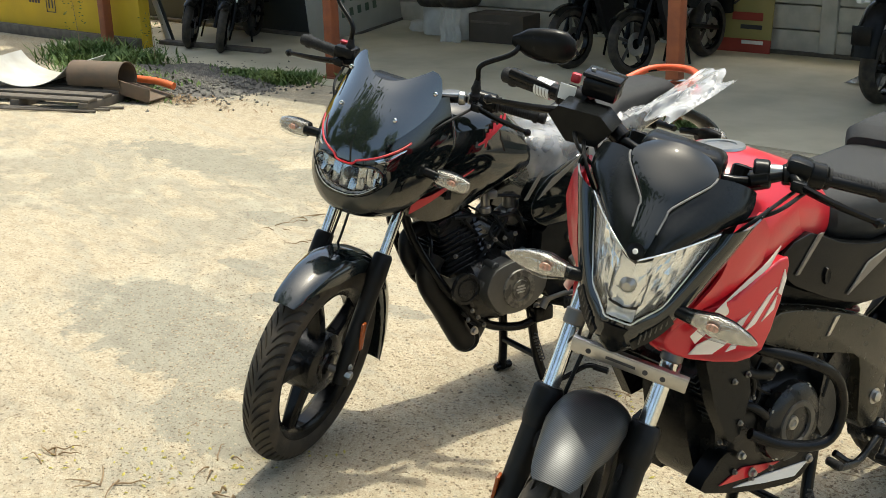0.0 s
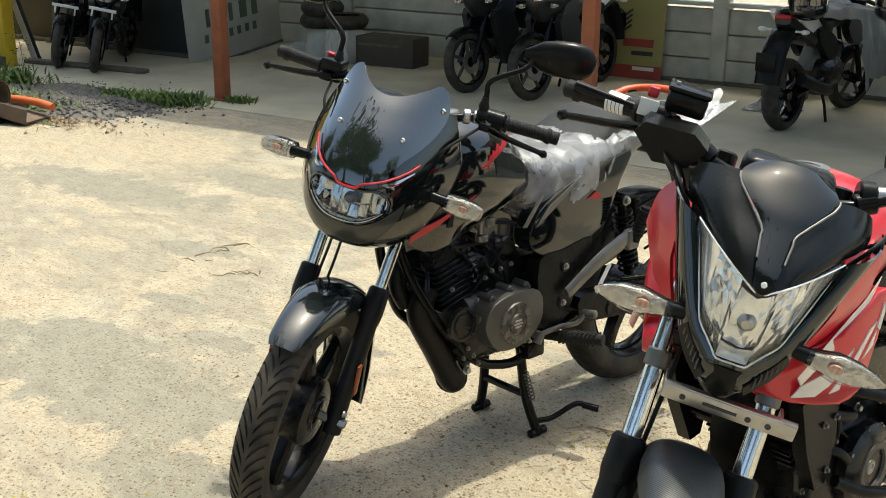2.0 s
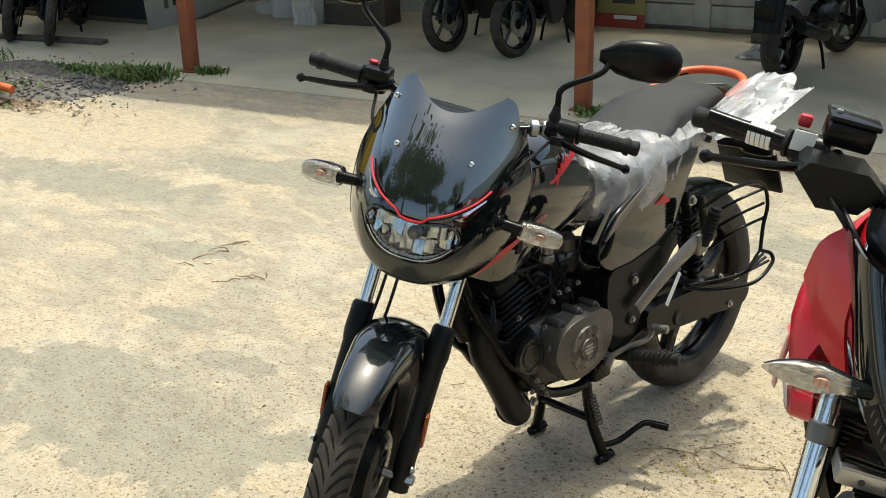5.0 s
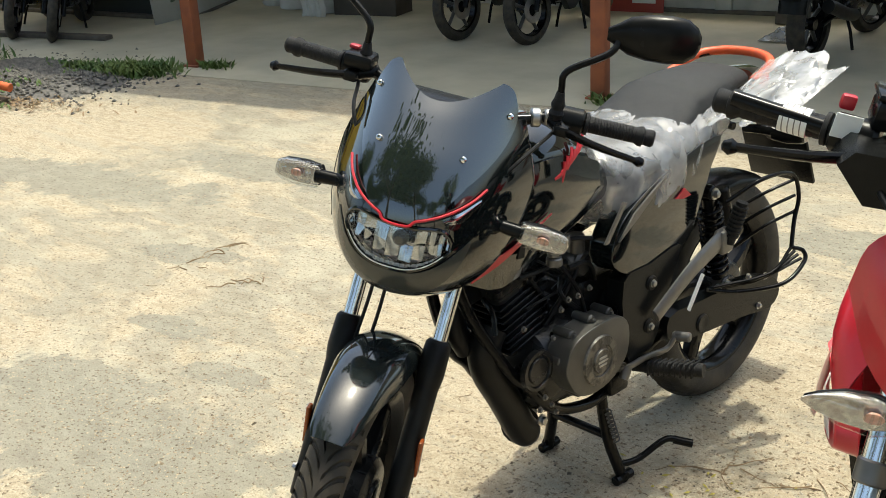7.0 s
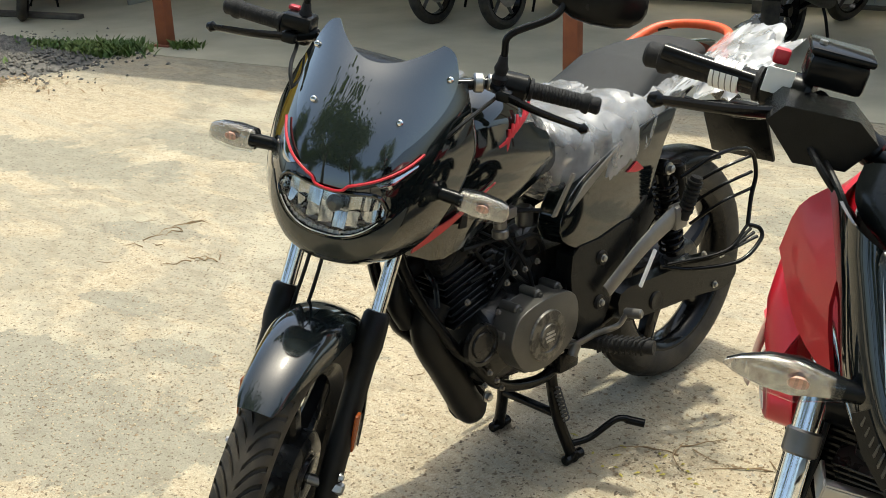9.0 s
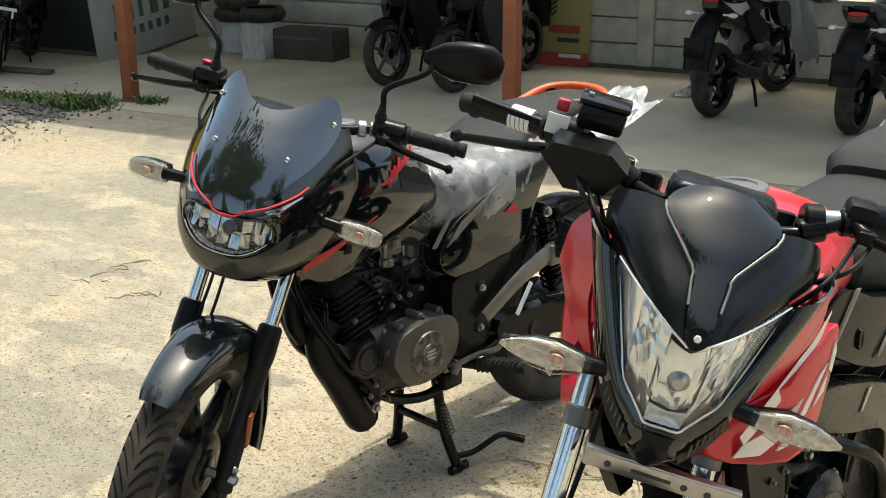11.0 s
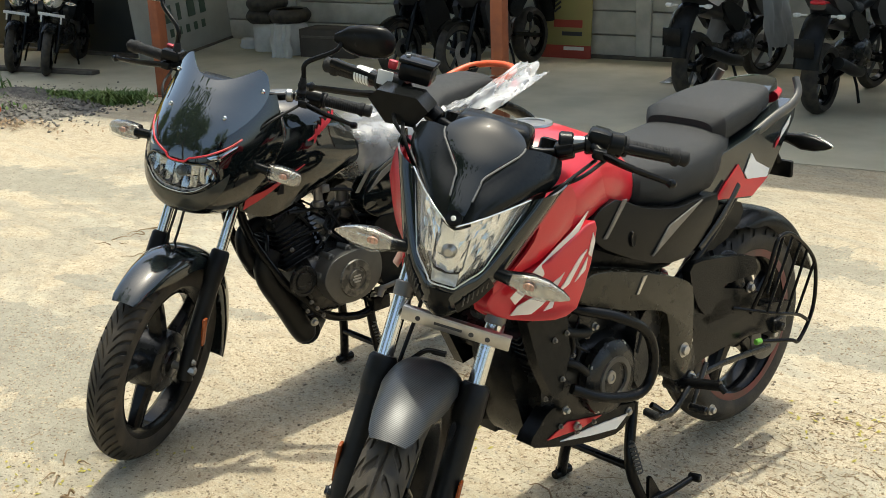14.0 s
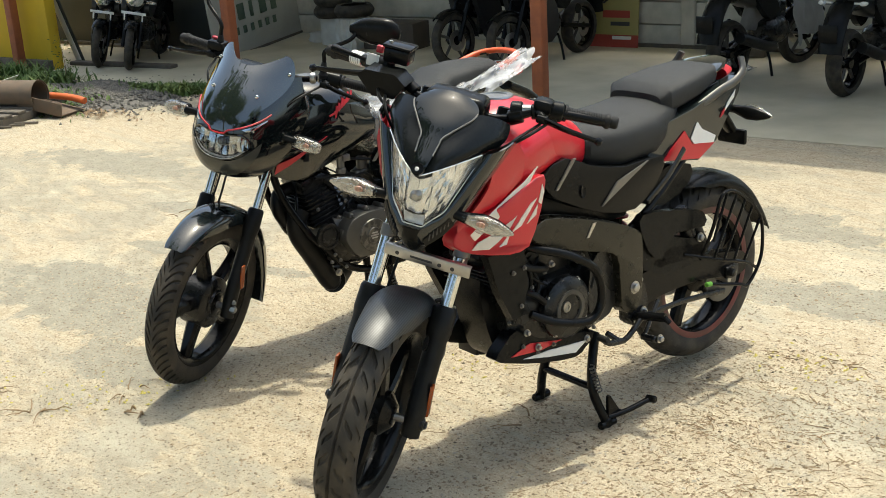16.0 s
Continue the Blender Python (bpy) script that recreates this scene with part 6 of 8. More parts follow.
    for s in (-1, 1):
        bp = part("belly_pan", slab([(0.35, 0.35), (0.385, 0.385), (0.43, 0.413), (0.50, 0.372), (0.60, 0.345), (0.735, 0.318), (0.70, 0.28), (0.655, 0.262), (0.53, 0.285), (0.40, 0.325)], s * 0.085, s * 0.128, 0.012, 3, 2), "plastic_black", p, "black belly pan with red and white stripe")
        part("red_stripe", slab([(0.405, 0.342), (0.475, 0.362), (0.60, 0.335), (0.52, 0.328)], s * 0.1285, s * 0.1315, 0.001, 1), "red_paint", bp)
        part("white_stripe", slab([(0.45, 0.322), (0.55, 0.318), (0.70, 0.302), (0.655, 0.278), (0.55, 0.298)], s * 0.1285, s * 0.1315, 0.001, 1), "white_paint", bp)
        part("bolt", bolt((s * 0.128, 0.705, 0.305), (s, 0, 0), 0.008), "alloy", bp)
    part("silencer_end", join(box(-0.15, 0.56, 0.300, 0.10, 0.14, 0.115, 0.02), box(-0.15, 0.488, 0.300, 0.085, 0.012, 0.10, 0.004)), "matt_black", p, "short black underbelly silencer")
    part("rider_footrest", join(tube([(0.12, 0.865, 0.325), (0.19, 0.875, 0.34)], 0.014, 12, 0), tube([(0.175, 0.873, 0.340), (0.265, 0.893, 0.350)], 0.0135, 14, 0), tube([(0.262, 0.892, 0.35), (0.276, 0.898, 0.335)], 0.008, 10, 0)), "frame_black", p, "dark rider footrest")
    part("gear_lever", join(tube([(0.16, 0.755, 0.315), (0.185, 0.80, 0.285), (0.19, 0.87, 0.335), (0.18, 0.90, 0.345)], 0.0085, 10, 4), tube([(0.185, 0.70, 0.325), (0.19, 0.735, 0.298), (0.19, 0.80, 0.287)], 0.009, 10, 4, flat=0.6), disc((0.185, 0.88, 0.275), (0.235, 0.885, 0.275), 0.011, 14, 0.003), tube([(0.17, 0.97, 0.36), (0.19, 0.885, 0.275)], 0.007, 10, 0)), "engine_black", p, "dull dark gear linkage")
    part("lever_toe", disc((0.185, 0.695, 0.328), (0.225, 0.69, 0.33), 0.010, 14, 0.003), "grip_rubber", p)
    part("footrest_plate", slab([(0.86, 0.44), (0.90, 0.45), (0.93, 0.38), (0.92, 0.32), (0.86, 0.31), (0.84, 0.36)], 0.13, 0.165, 0.008, 2, 2), "engine_black", p)
    for y, z in ((0.885, 0.45), (0.905, 0.345), (0.875, 0.325), (0.90, 0.275)):
        part("bolt", bolt((0.168 if z > 0.3 else 0.236, y, z), (1, 0, 0), 0.009, 0.011), "alloy", p)
    centre_stand(p, 0.77, 0.142, 0.80, 0.27, "black steel centre stand, lowered", True)
    part("brake_disc", lathe([(-0.09, 0.05), (-0.09, 0.11), (-0.086, 0.11), (-0.086, 0.05), (-0.09, 0.05)], 40, pose(0, 1.345, 0.318)), "alloy", p)


red_front()
red_body()



# ---- the yard and the shed ----
SH = pose(0, 0, 0, 0, 0, 15)          # the shed stands turned from the motorcycles
FLOOR = 0.0


def yard_material():
    """Worn concrete under a film of pale sand: grey bare patches, cream grit, stains and fine crumbs."""
    m = bpy.data.materials.new("yard")
    m.use_nodes = True
    nodes, links = m.node_tree.nodes, m.node_tree.links
    b = nodes["Principled BSDF"]
    b.inputs["Roughness"].default_value = 0.92
    b.inputs["Specular IOR Level"].default_value = 0.25
    tc = nodes.new("ShaderNodeTexCoord")

    def noise_node(scale, detail=6, rough=0.6, dist=0.0, stretch=None):
        n = nodes.new("ShaderNodeTexNoise")
        n.inputs["Scale"].default_value, n.inputs["Detail"].default_value, n.inputs["Roughness"].default_value, n.inputs["Distortion"].default_value = scale, detail, rough, dist
        if stretch:
            mp = nodes.new("ShaderNodeMapping")
            mp.inputs["Scale"].default_value = stretch
            mp.inputs["Rotation"].default_value = (0, 0, radians(-35))
            links.new(tc.outputs["Object"], mp.inputs["Vector"])
            links.new(mp.outputs[0], n.inputs["Vector"])
        else:
            links.new(tc.outputs["Object"], n.inputs["Vector"])
        return n

    def ramp(src, lo, hi):
        r = nodes.new("ShaderNodeMapRange")
        r.inputs["From Min"].default_value, r.inputs["From Max"].default_value = lo, hi
        links.new(src, r.inputs["Value"])
        return r.outputs[0]

    def mixc(fac, a, c):
        x = nodes.new("ShaderNodeMix")
        x.data_type = "RGBA"
        links.new(fac, x.inputs[0])
        if isinstance(a, tuple):
            x.inputs[6].default_value = (*a, 1)
        else:
            links.new(a, x.inputs[6])
        if isinstance(c, tuple):
            x.inputs[7].default_value = (*c, 1)
        else:
            links.new(c, x.inputs[7])
        return x.outputs[2]

    def times(a, k):
        x = nodes.new("ShaderNodeMath")
        x.operation = "MULTIPLY"
        links.new(a, x.inputs[0])
        if isinstance(k, float):
            x.inputs[1].default_value = k
        else:
            links.new(k, x.inputs[1])
        return x.outputs[0]

    def patch(cx, cy, rx, ry, turn, soft=0.09):
        """A worn place with a ragged outline."""
        mp = nodes.new("ShaderNodeMapping")
        mp.vector_type = "TEXTURE"
        mp.inputs["Location"].default_value = (cx, cy, 0)
        mp.inputs["Rotation"].default_value = (0, 0, radians(turn))
        mp.inputs["Scale"].default_value = (rx, ry, 1)
        ln = nodes.new("ShaderNodeVectorMath")
        ln.operation = "LENGTH"
        links.new(tc.outputs["Object"], mp.inputs["Vector"])
        links.new(mp.outputs[0], ln.inputs[0])
        ad = nodes.new("ShaderNodeMath")
        ad.operation = "MULTIPLY_ADD"
        ad.inputs[1].default_value = 2.4
        links.new(ragged.outputs["Fac"], ad.inputs[0])
        links.new(ln.outputs["Value"], ad.inputs[2])
        return ramp(ad.outputs[0], 2.05 + soft * 0.6, 2.05 - soft * 0.6)

    def most(a, c):
        x = nodes.new("ShaderNodeMath")
        x.operation = "MAXIMUM"
        links.new(a, x.inputs[0])
        links.new(c, x.inputs[1])
        return x.outputs[0]

    ragged = noise_node(4.5, 9, 0.74, 0.3)
    big = noise_node(0.62, 7, 0.66, 0.4)
    mid = noise_node(2.6, 8, 0.68, 0.8, (1.0, 2.2, 1))
    grit = noise_node(34, 6, 0.75)
    fine = noise_node(120, 4, 0.8)
    dust = noise_node(330, 2, 0.7)
    specks = noise_node(75, 3, 0.65)
    # dark tones hold brown crumbs and also the crumbs' shading, put into the colour
    col = mixc(ramp(fine.outputs["Fac"], 0.44, 0.66), (0.59, 0.507, 0.367), (0.32, 0.258, 0.175))
    col = mixc(times(ramp(grit.outputs["Fac"], 0.53, 0.42), 0.5), col, (0.555, 0.50, 0.375))
    col = mixc(times(ramp(grit.outputs["Fac"], 0.53, 0.63), 0.6), col, (0.31, 0.26, 0.175))
    mottle = noise_node(9, 7, 0.7, 0.5, (1.0, 1.9, 1))
    col = mixc(times(ramp(mottle.outputs["Fac"], 0.50, 0.60), 0.7), col, (0.40, 0.33, 0.225))
    col = mixc(times(ramp(dust.outputs["Fac"], 0.46, 0.60), 0.6), col, (0.30, 0.238, 0.155))
    grey = mixc(ramp(mottle.outputs["Fac"], 0.36, 0.66), (0.315, 0.298, 0.235), (0.235, 0.222, 0.177))
    bare = times(ramp(big.outputs["Fac"], 0.50, 0.55), ramp(mid.outputs["Fac"], 0.40, 0.50))
    col = mixc(times(bare, 0.62), col, grey)
    streak = noise_node(3.2, 8, 0.7, 0.6, (0.35, 3.0, 1))
    col = mixc(times(ramp(streak.outputs["Fac"], 0.52, 0.62), 0.5), col, (0.37, 0.345, 0.27))
    worn = None
    for q in ((-1.05, -0.02, 0.66, 0.30, 12), (-1.15, 0.42, 0.20, 0.07, 15), (-0.85, 0.72, 0.22, 0.06, 18), (-1.50, 0.10, 0.36, 0.16, 20), (-0.45, -0.22, 0.34, 0.16, -5), (-2.10, 0.96, 0.34, 0.10, 22), (-1.60, 0.53, 0.20, 0.07, 10), (-3.4, 1.2, 0.9, 0.25, 15), (-2.6, 1.9, 0.8, 0.22, 12), (1.25, 2.0, 0.6, 0.22, 18), (0.2, 2.6, 0.9, 0.25, 10)):
        pt = patch(*q)
        worn = pt if worn is None else most(worn, pt)
    pale = noise_node(1.4, 7, 0.6, 0.3)
    col = mixc(times(ramp(pale.outputs["Fac"], 0.55, 0.66), 0.4), col, (0.565, 0.52, 0.395))
    col = mixc(times(worn, 0.84), col, grey)
    stain = noise_node(1.25, 8, 0.66, 1.2, (0.6, 2.4, 1))
    col = mixc(times(ramp(stain.outputs["Fac"], 0.585, 0.62), 0.4), col, (0.34, 0.315, 0.245))
    dark = times(ramp(specks.outputs["Fac"], 0.592, 0.625), 0.85)
    col = mixc(dark, col, (0.12, 0.092, 0.058))
    links.new(col, b.inputs["Base Color"])
    bp = nodes.new("ShaderNodeBump")
    bp.inputs["Strength"].default_value, bp.inputs["Distance"].default_value = 0.9, 0.014
    add = nodes.new("ShaderNodeMath")
    add.operation = "ADD"
    links.new(times(grit.outputs["Fac"], 0.7), add.inputs[0])
    links.new(times(fine.outputs["Fac"], 0.45), add.inputs[1])
    links.new(add.outputs[0], bp.inputs["Height"])
    links.new(bp.outputs[0], b.inputs["Normal"])
    return m


M["yard"] = yard_material()
M["shed_floor"] = material("shed_floor", (0.50, 0.455, 0.325), 0.75, second=(0.37, 0.34, 0.245), scale=2.2, amount=0.8, bump=0.15, bump_scale=60, rough_var=0.1)
M["rust_steel"] = material("rust_steel", (0.32, 0.095, 0.035), 0.6, second=(0.20, 0.06, 0.03), scale=9, amount=0.8, bump=0.3, bump_scale=120)
M["block"] = material("block", (0.58, 0.565, 0.49), 0.85, second=(0.36, 0.35, 0.30), scale=5, amount=0.8, bump=0.4, bump_scale=70)
M["whitewash"] = material("whitewash", (0.62, 0.61, 0.56), 0.8, second=(0.46, 0.45, 0.40), scale=6, amount=0.6, bump=0.3, bump_scale=60)
M["roof_sheet"] = material("roof_sheet", (0.50, 0.50, 0.49), 0.5, metal=0.15, second=(0.38, 0.36, 0.33), scale=4, amount=0.6)
M["yellow_wall"] = material("yellow_wall", (0.62, 0.42, 0.015), 0.7, second=(0.5, 0.33, 0.02), scale=3, amount=0.7, bump=0.1, bump_scale=60)
M["dark_sheet"] = material("dark_sheet", (0.022, 0.027, 0.026), 0.6, second=(0.034, 0.038, 0.036), scale=3, amount=0.7, bump=0.2, bump_scale=20)
M["sack"] = material("sack", (0.58, 0.57, 0.53), 0.7, second=(0.42, 0.41, 0.37), scale=8, amount=0.7, bump=0.4, bump_scale=120)
M["carton"] = material("carton", (0.075, 0.06, 0.045), 0.8, second=(0.05, 0.04, 0.03), scale=8, amount=0.6)
M["board_back"] = material("board_back", (0.36, 0.36, 0.325), 0.6, second=(0.28, 0.28, 0.25), scale=4, amount=0.6)
M["sign_green"] = material("sign_green", (0.29, 0.275, 0.09), 0.6, second=(0.34, 0.27, 0.10), scale=2.5, amount=0.9)
M["sign_red"] = material("sign_red", (0.36, 0.05, 0.03), 0.6, second=(0.28, 0.04, 0.03), scale=5, amount=0.5)
M["gravel"] = material("gravel", (0.085, 0.080, 0.072), 0.9, second=(0.20, 0.185, 0.16), scale=30, amount=0.8, bump=0.5, bump_scale=60)
M["weed"] = material("weed", (0.055, 0.115, 0.02), 0.7, second=(0.13, 0.17, 0.035), scale=5, amount=0.8)
M["dry_stem"] = material("dry_stem", (0.30, 0.205, 0.11), 0.85, second=(0.15, 0.10, 0.055), scale=25, amount=0.8)
M["yellow_leaf"] = material("yellow_leaf", (0.50, 0.42, 0.09), 0.75, second=(0.34, 0.30, 0.06), scale=20, amount=0.7)
M["sheet_metal"] = material("sheet_metal", (0.60, 0.60, 0.57), 0.45, metal=0.2, second=(0.40, 0.37, 0.32), scale=6, amount=0.6)
M["brown_tin"] = material("brown_tin", (0.10, 0.075, 0.05), 0.7, second=(0.16, 0.10, 0.06), scale=10, amount=0.6, bump=0.2, bump_scale=60)
M["weathered_wood"] = material("weathered_wood", (0.13, 0.11, 0.085), 0.85, second=(0.07, 0.06, 0.05), scale=14, amount=0.7, bump=0.3, bump_scale=80)
M["orange_pipe"] = material("orange_pipe", (0.60, 0.13, 0.03), 0.5, second=(0.48, 0.09, 0.02), scale=12, amount=0.5)
M["far_black"] = material("far_black", (0.012, 0.012, 0.013), 0.3, second=(0.02, 0.02, 0.02), scale=20, amount=0.5)
M["far_blue"] = material("far_blue", (0.02, 0.026, 0.05), 0.3, second=(0.014, 0.018, 0.03), scale=20, amount=0.5)
M["grey_cover"] = material("grey_cover", (0.30, 0.30, 0.29), 0.55, second=(0.20, 0.20, 0.19), scale=7, amount=0.7, bump=0.5, bump_scale=25)
M["bark"] = material("bark", (0.16, 0.12, 0.08), 0.9, second=(0.09, 0.07, 0.05), scale=12, amount=0.7, bump=0.6, bump_scale=30)
M["leaf"] = material("leaf", (0.05, 0.095, 0.02), 0.6, second=(0.10, 0.14, 0.03), scale=1.5, amount=0.8)

# ground: a fine sheet round the motorcycles that runs out to the horizon
def ground_mesh():
    bm = bmesh.new()
    xs = [-400, -60, -20] + [-10 + 0.25 * i for i in range(81)] + [20, 60, 400]
    V = [[bm.verts.new((x, y, 0)) for y in xs] for x in xs]
    for i in range(len(xs) - 1):
        for j in range(len(xs) - 1):
            bm.faces.new((V[i][j], V[i + 1][j], V[i + 1][j + 1], V[i][j + 1]))
    return bm


tagged(obj("ground", ground_mesh(), "yard"), "sunlit sandy concrete yard with worn grey patches", kind="structure")


def in_shed(u, v, z=0.0, turn=0.0):
    return SH @ pose(u, v, z, 0, 0, turn)


tagged(obj("floor", moved(box(0.0, 5.72, 0.003, 15.6, 3.4, 0.006, 0.0), SH), "shed_floor"), "shaded smooth concrete shed floor", kind="structure")
roof = bmesh.new()
prof = [(-7.8 + 0.05 * i, 3.0 + (0.018 if i % 2 else 0.0)) for i in range(313)]
ra = [roof.verts.new((u, 4.22, z)) for u, z in prof]
rb = [roof.verts.new((u, 7.6, z - 0.35)) for u, z in prof]
for i in range(len(prof) - 1):
    roof.faces.new((ra[i], ra[i + 1], rb[i + 1], rb[i]))
bmesh.ops.recalc_face_normals(roof, faces=roof.faces)
bmesh.ops.solidify(roof, geom=roof.faces[:], thickness=0.006)
tagged(obj("ceiling", moved(roof, SH), "roof_sheet"), "corrugated metal shed roof", kind="structure")

for i, u in enumerate((-7.05, -4.16, -1.235, 1.70, 4.6)):
    po = thing("shed_post", "rust-orange painted steel post on the shed floor", "post", "shed posts", in_shed(u, 4.29, 0))
    part("shaft", box(0, 0, 1.5, 0.088, 0.088, 3.0, 0.008), "rust_steel", po)
    part("base_plate", box(0, 0, 0.012, 0.13, 0.13, 0.012, 0.002), "rust_steel", po)

# back wall of precast slabs between narrow piers
wall = tagged(obj("wall_north", moved(box(0.0, 7.18, 0.30, 15.6, 0.05, 0.60), SH), "block"), "grey precast concrete slab wall", kind="structure")
slab_mesh = None
for bay in range(8):
    for course in range(3):
        u0 = -6.9 + bay * 1.85
        if slab_mesh is None:
            bm = box(0, 0, 0, 1.72, 0.06, 0.192, 0.008, 2)
            pc = part("slab", bm, "block", wall)
            slab_mesh = pc.data
        else:
            pc = new("slab", slab_mesh)
            pc.parent = wall
        pc.matrix_basis = in_shed(u0 + 0.925, 7.115 + 0.006 * ((bay * 3 + course) % 3), 0.102 + course * 0.203)
for bay in range(9):
    pr = part("pier", box(0, 0, 0, 0.13, 0.13, 0.70, 0.008), "block", wall)
    pr.matrix_basis = in_shed(-6.9 + bay * 1.85, 7.12, 0.35)
tagged(obj("trim_cap", moved(box(1.8, 7.12, 0.645, 9.0, 0.16, 0.035, 0.006), SH), "whitewash"), "pale capping along the wall", kind="structure")
tagged(obj("wall_upper", moved(box(-4.9, 7.19, 1.4, 4.4, 0.06, 1.6, 0.0), SH), "whitewash"), "pale plastered upper wall", kind="structure")
tagged(obj("baseboard", moved(box(0.4, 7.06, 0.02, 5.0, 0.05, 0.03, 0.004), SH), "weathered_wood"), "dark timber strip at the foot of the wall", kind="structure")

# yellow wall beyond the shed's end
yw = tagged(obj("wall_west", moved(box(-9.0, 4.47, 1.2, 4.6, 0.12, 2.4, 0.01), SH), "yellow_wall"), "yellow painted wall with black lettering", kind="structure")
sg = thing("painted_number", "black framed number painted on the yellow wall", "wall sign", "", in_shed(-8.09, 4.405, 0.0))
for x in (-0.028, 0.028):
    part("stroke", box(x, 0, 0.36, 0.022, 0.004, 0.14, 0.002, 1), "ink", sg)
for x, z, w, h in ((0, 0.46, 0.15, 0.008), (0, 0.255, 0.15, 0.008), (-0.072, 0.357, 0.008, 0.21), (0.072, 0.357, 0.008, 0.21)):
    part("frame_line", box(x, 0.0, z, w, 0.004, h), "ink", sg)
bl = thing("painted_lettering", "faint black lettering on the yellow wall", "wall sign", "", in_shed(-8.35, 4.405, 0.0))
for k in range(4):
    part("bar", box(-0.09 + 0.05 * k, 0, 0.355, 0.034, 0.004, 0.05, 0.002, 1), "ink", bl)
tagged(obj("trim_west", moved(box(-9.0, 4.38, 0.05, 4.6, 0.06, 0.10, 0.005), SH), "weathered_wood"), "dark plinth below the yellow wall", kind="structure")


# ---- far motorcycles, under the roof ----
def low_tyre(r, w, rim):
    return lathe([(-w * 0.42, rim), (-w * 0.5, rim + (r - rim) * 0.5), (-w * 0.34, r - 0.018), (-w * 0.12, r - 0.002), (0, r), (w * 0.12, r - 0.002), (w * 0.34, r - 0.018), (w * 0.5, rim + (r - rim) * 0.5), (w * 0.42, rim)], 48)


def far_wheel(p, m, w):
    ring = join(lathe([(-0.03, 0.222), (-0.03, 0.205), (0.03, 0.205), (0.03, 0.222), (-0.03, 0.222)], 40), lathe([(-0.05, 0), (-0.05, 0.05), (0.05, 0.05), (0.05, 0)], 24))
    wh = part("wheel", moved(ring, m), "frame_black", p)
    part("tyre", moved(low_tyre(0.298, w, 0.220), m), "rubber", wh)
    for k in range(5):
        a = 2 * math.pi * k / 5
        part("spoke", moved(tube([(0, 0.04 * math.cos(a), 0.04 * math.sin(a)), (0, 0.21 * math.cos(a + 0.2), 0.21 * math.sin(a + 0.2))], 0.016, 8, 0), m), "engine_grey", wh)
    part("brake_disc", moved(lathe([(0.06, 0.05), (0.06, 0.11), (0.064, 0.11), (0.064, 0.05), (0.06, 0.05)], 32), m), "alloy", wh)


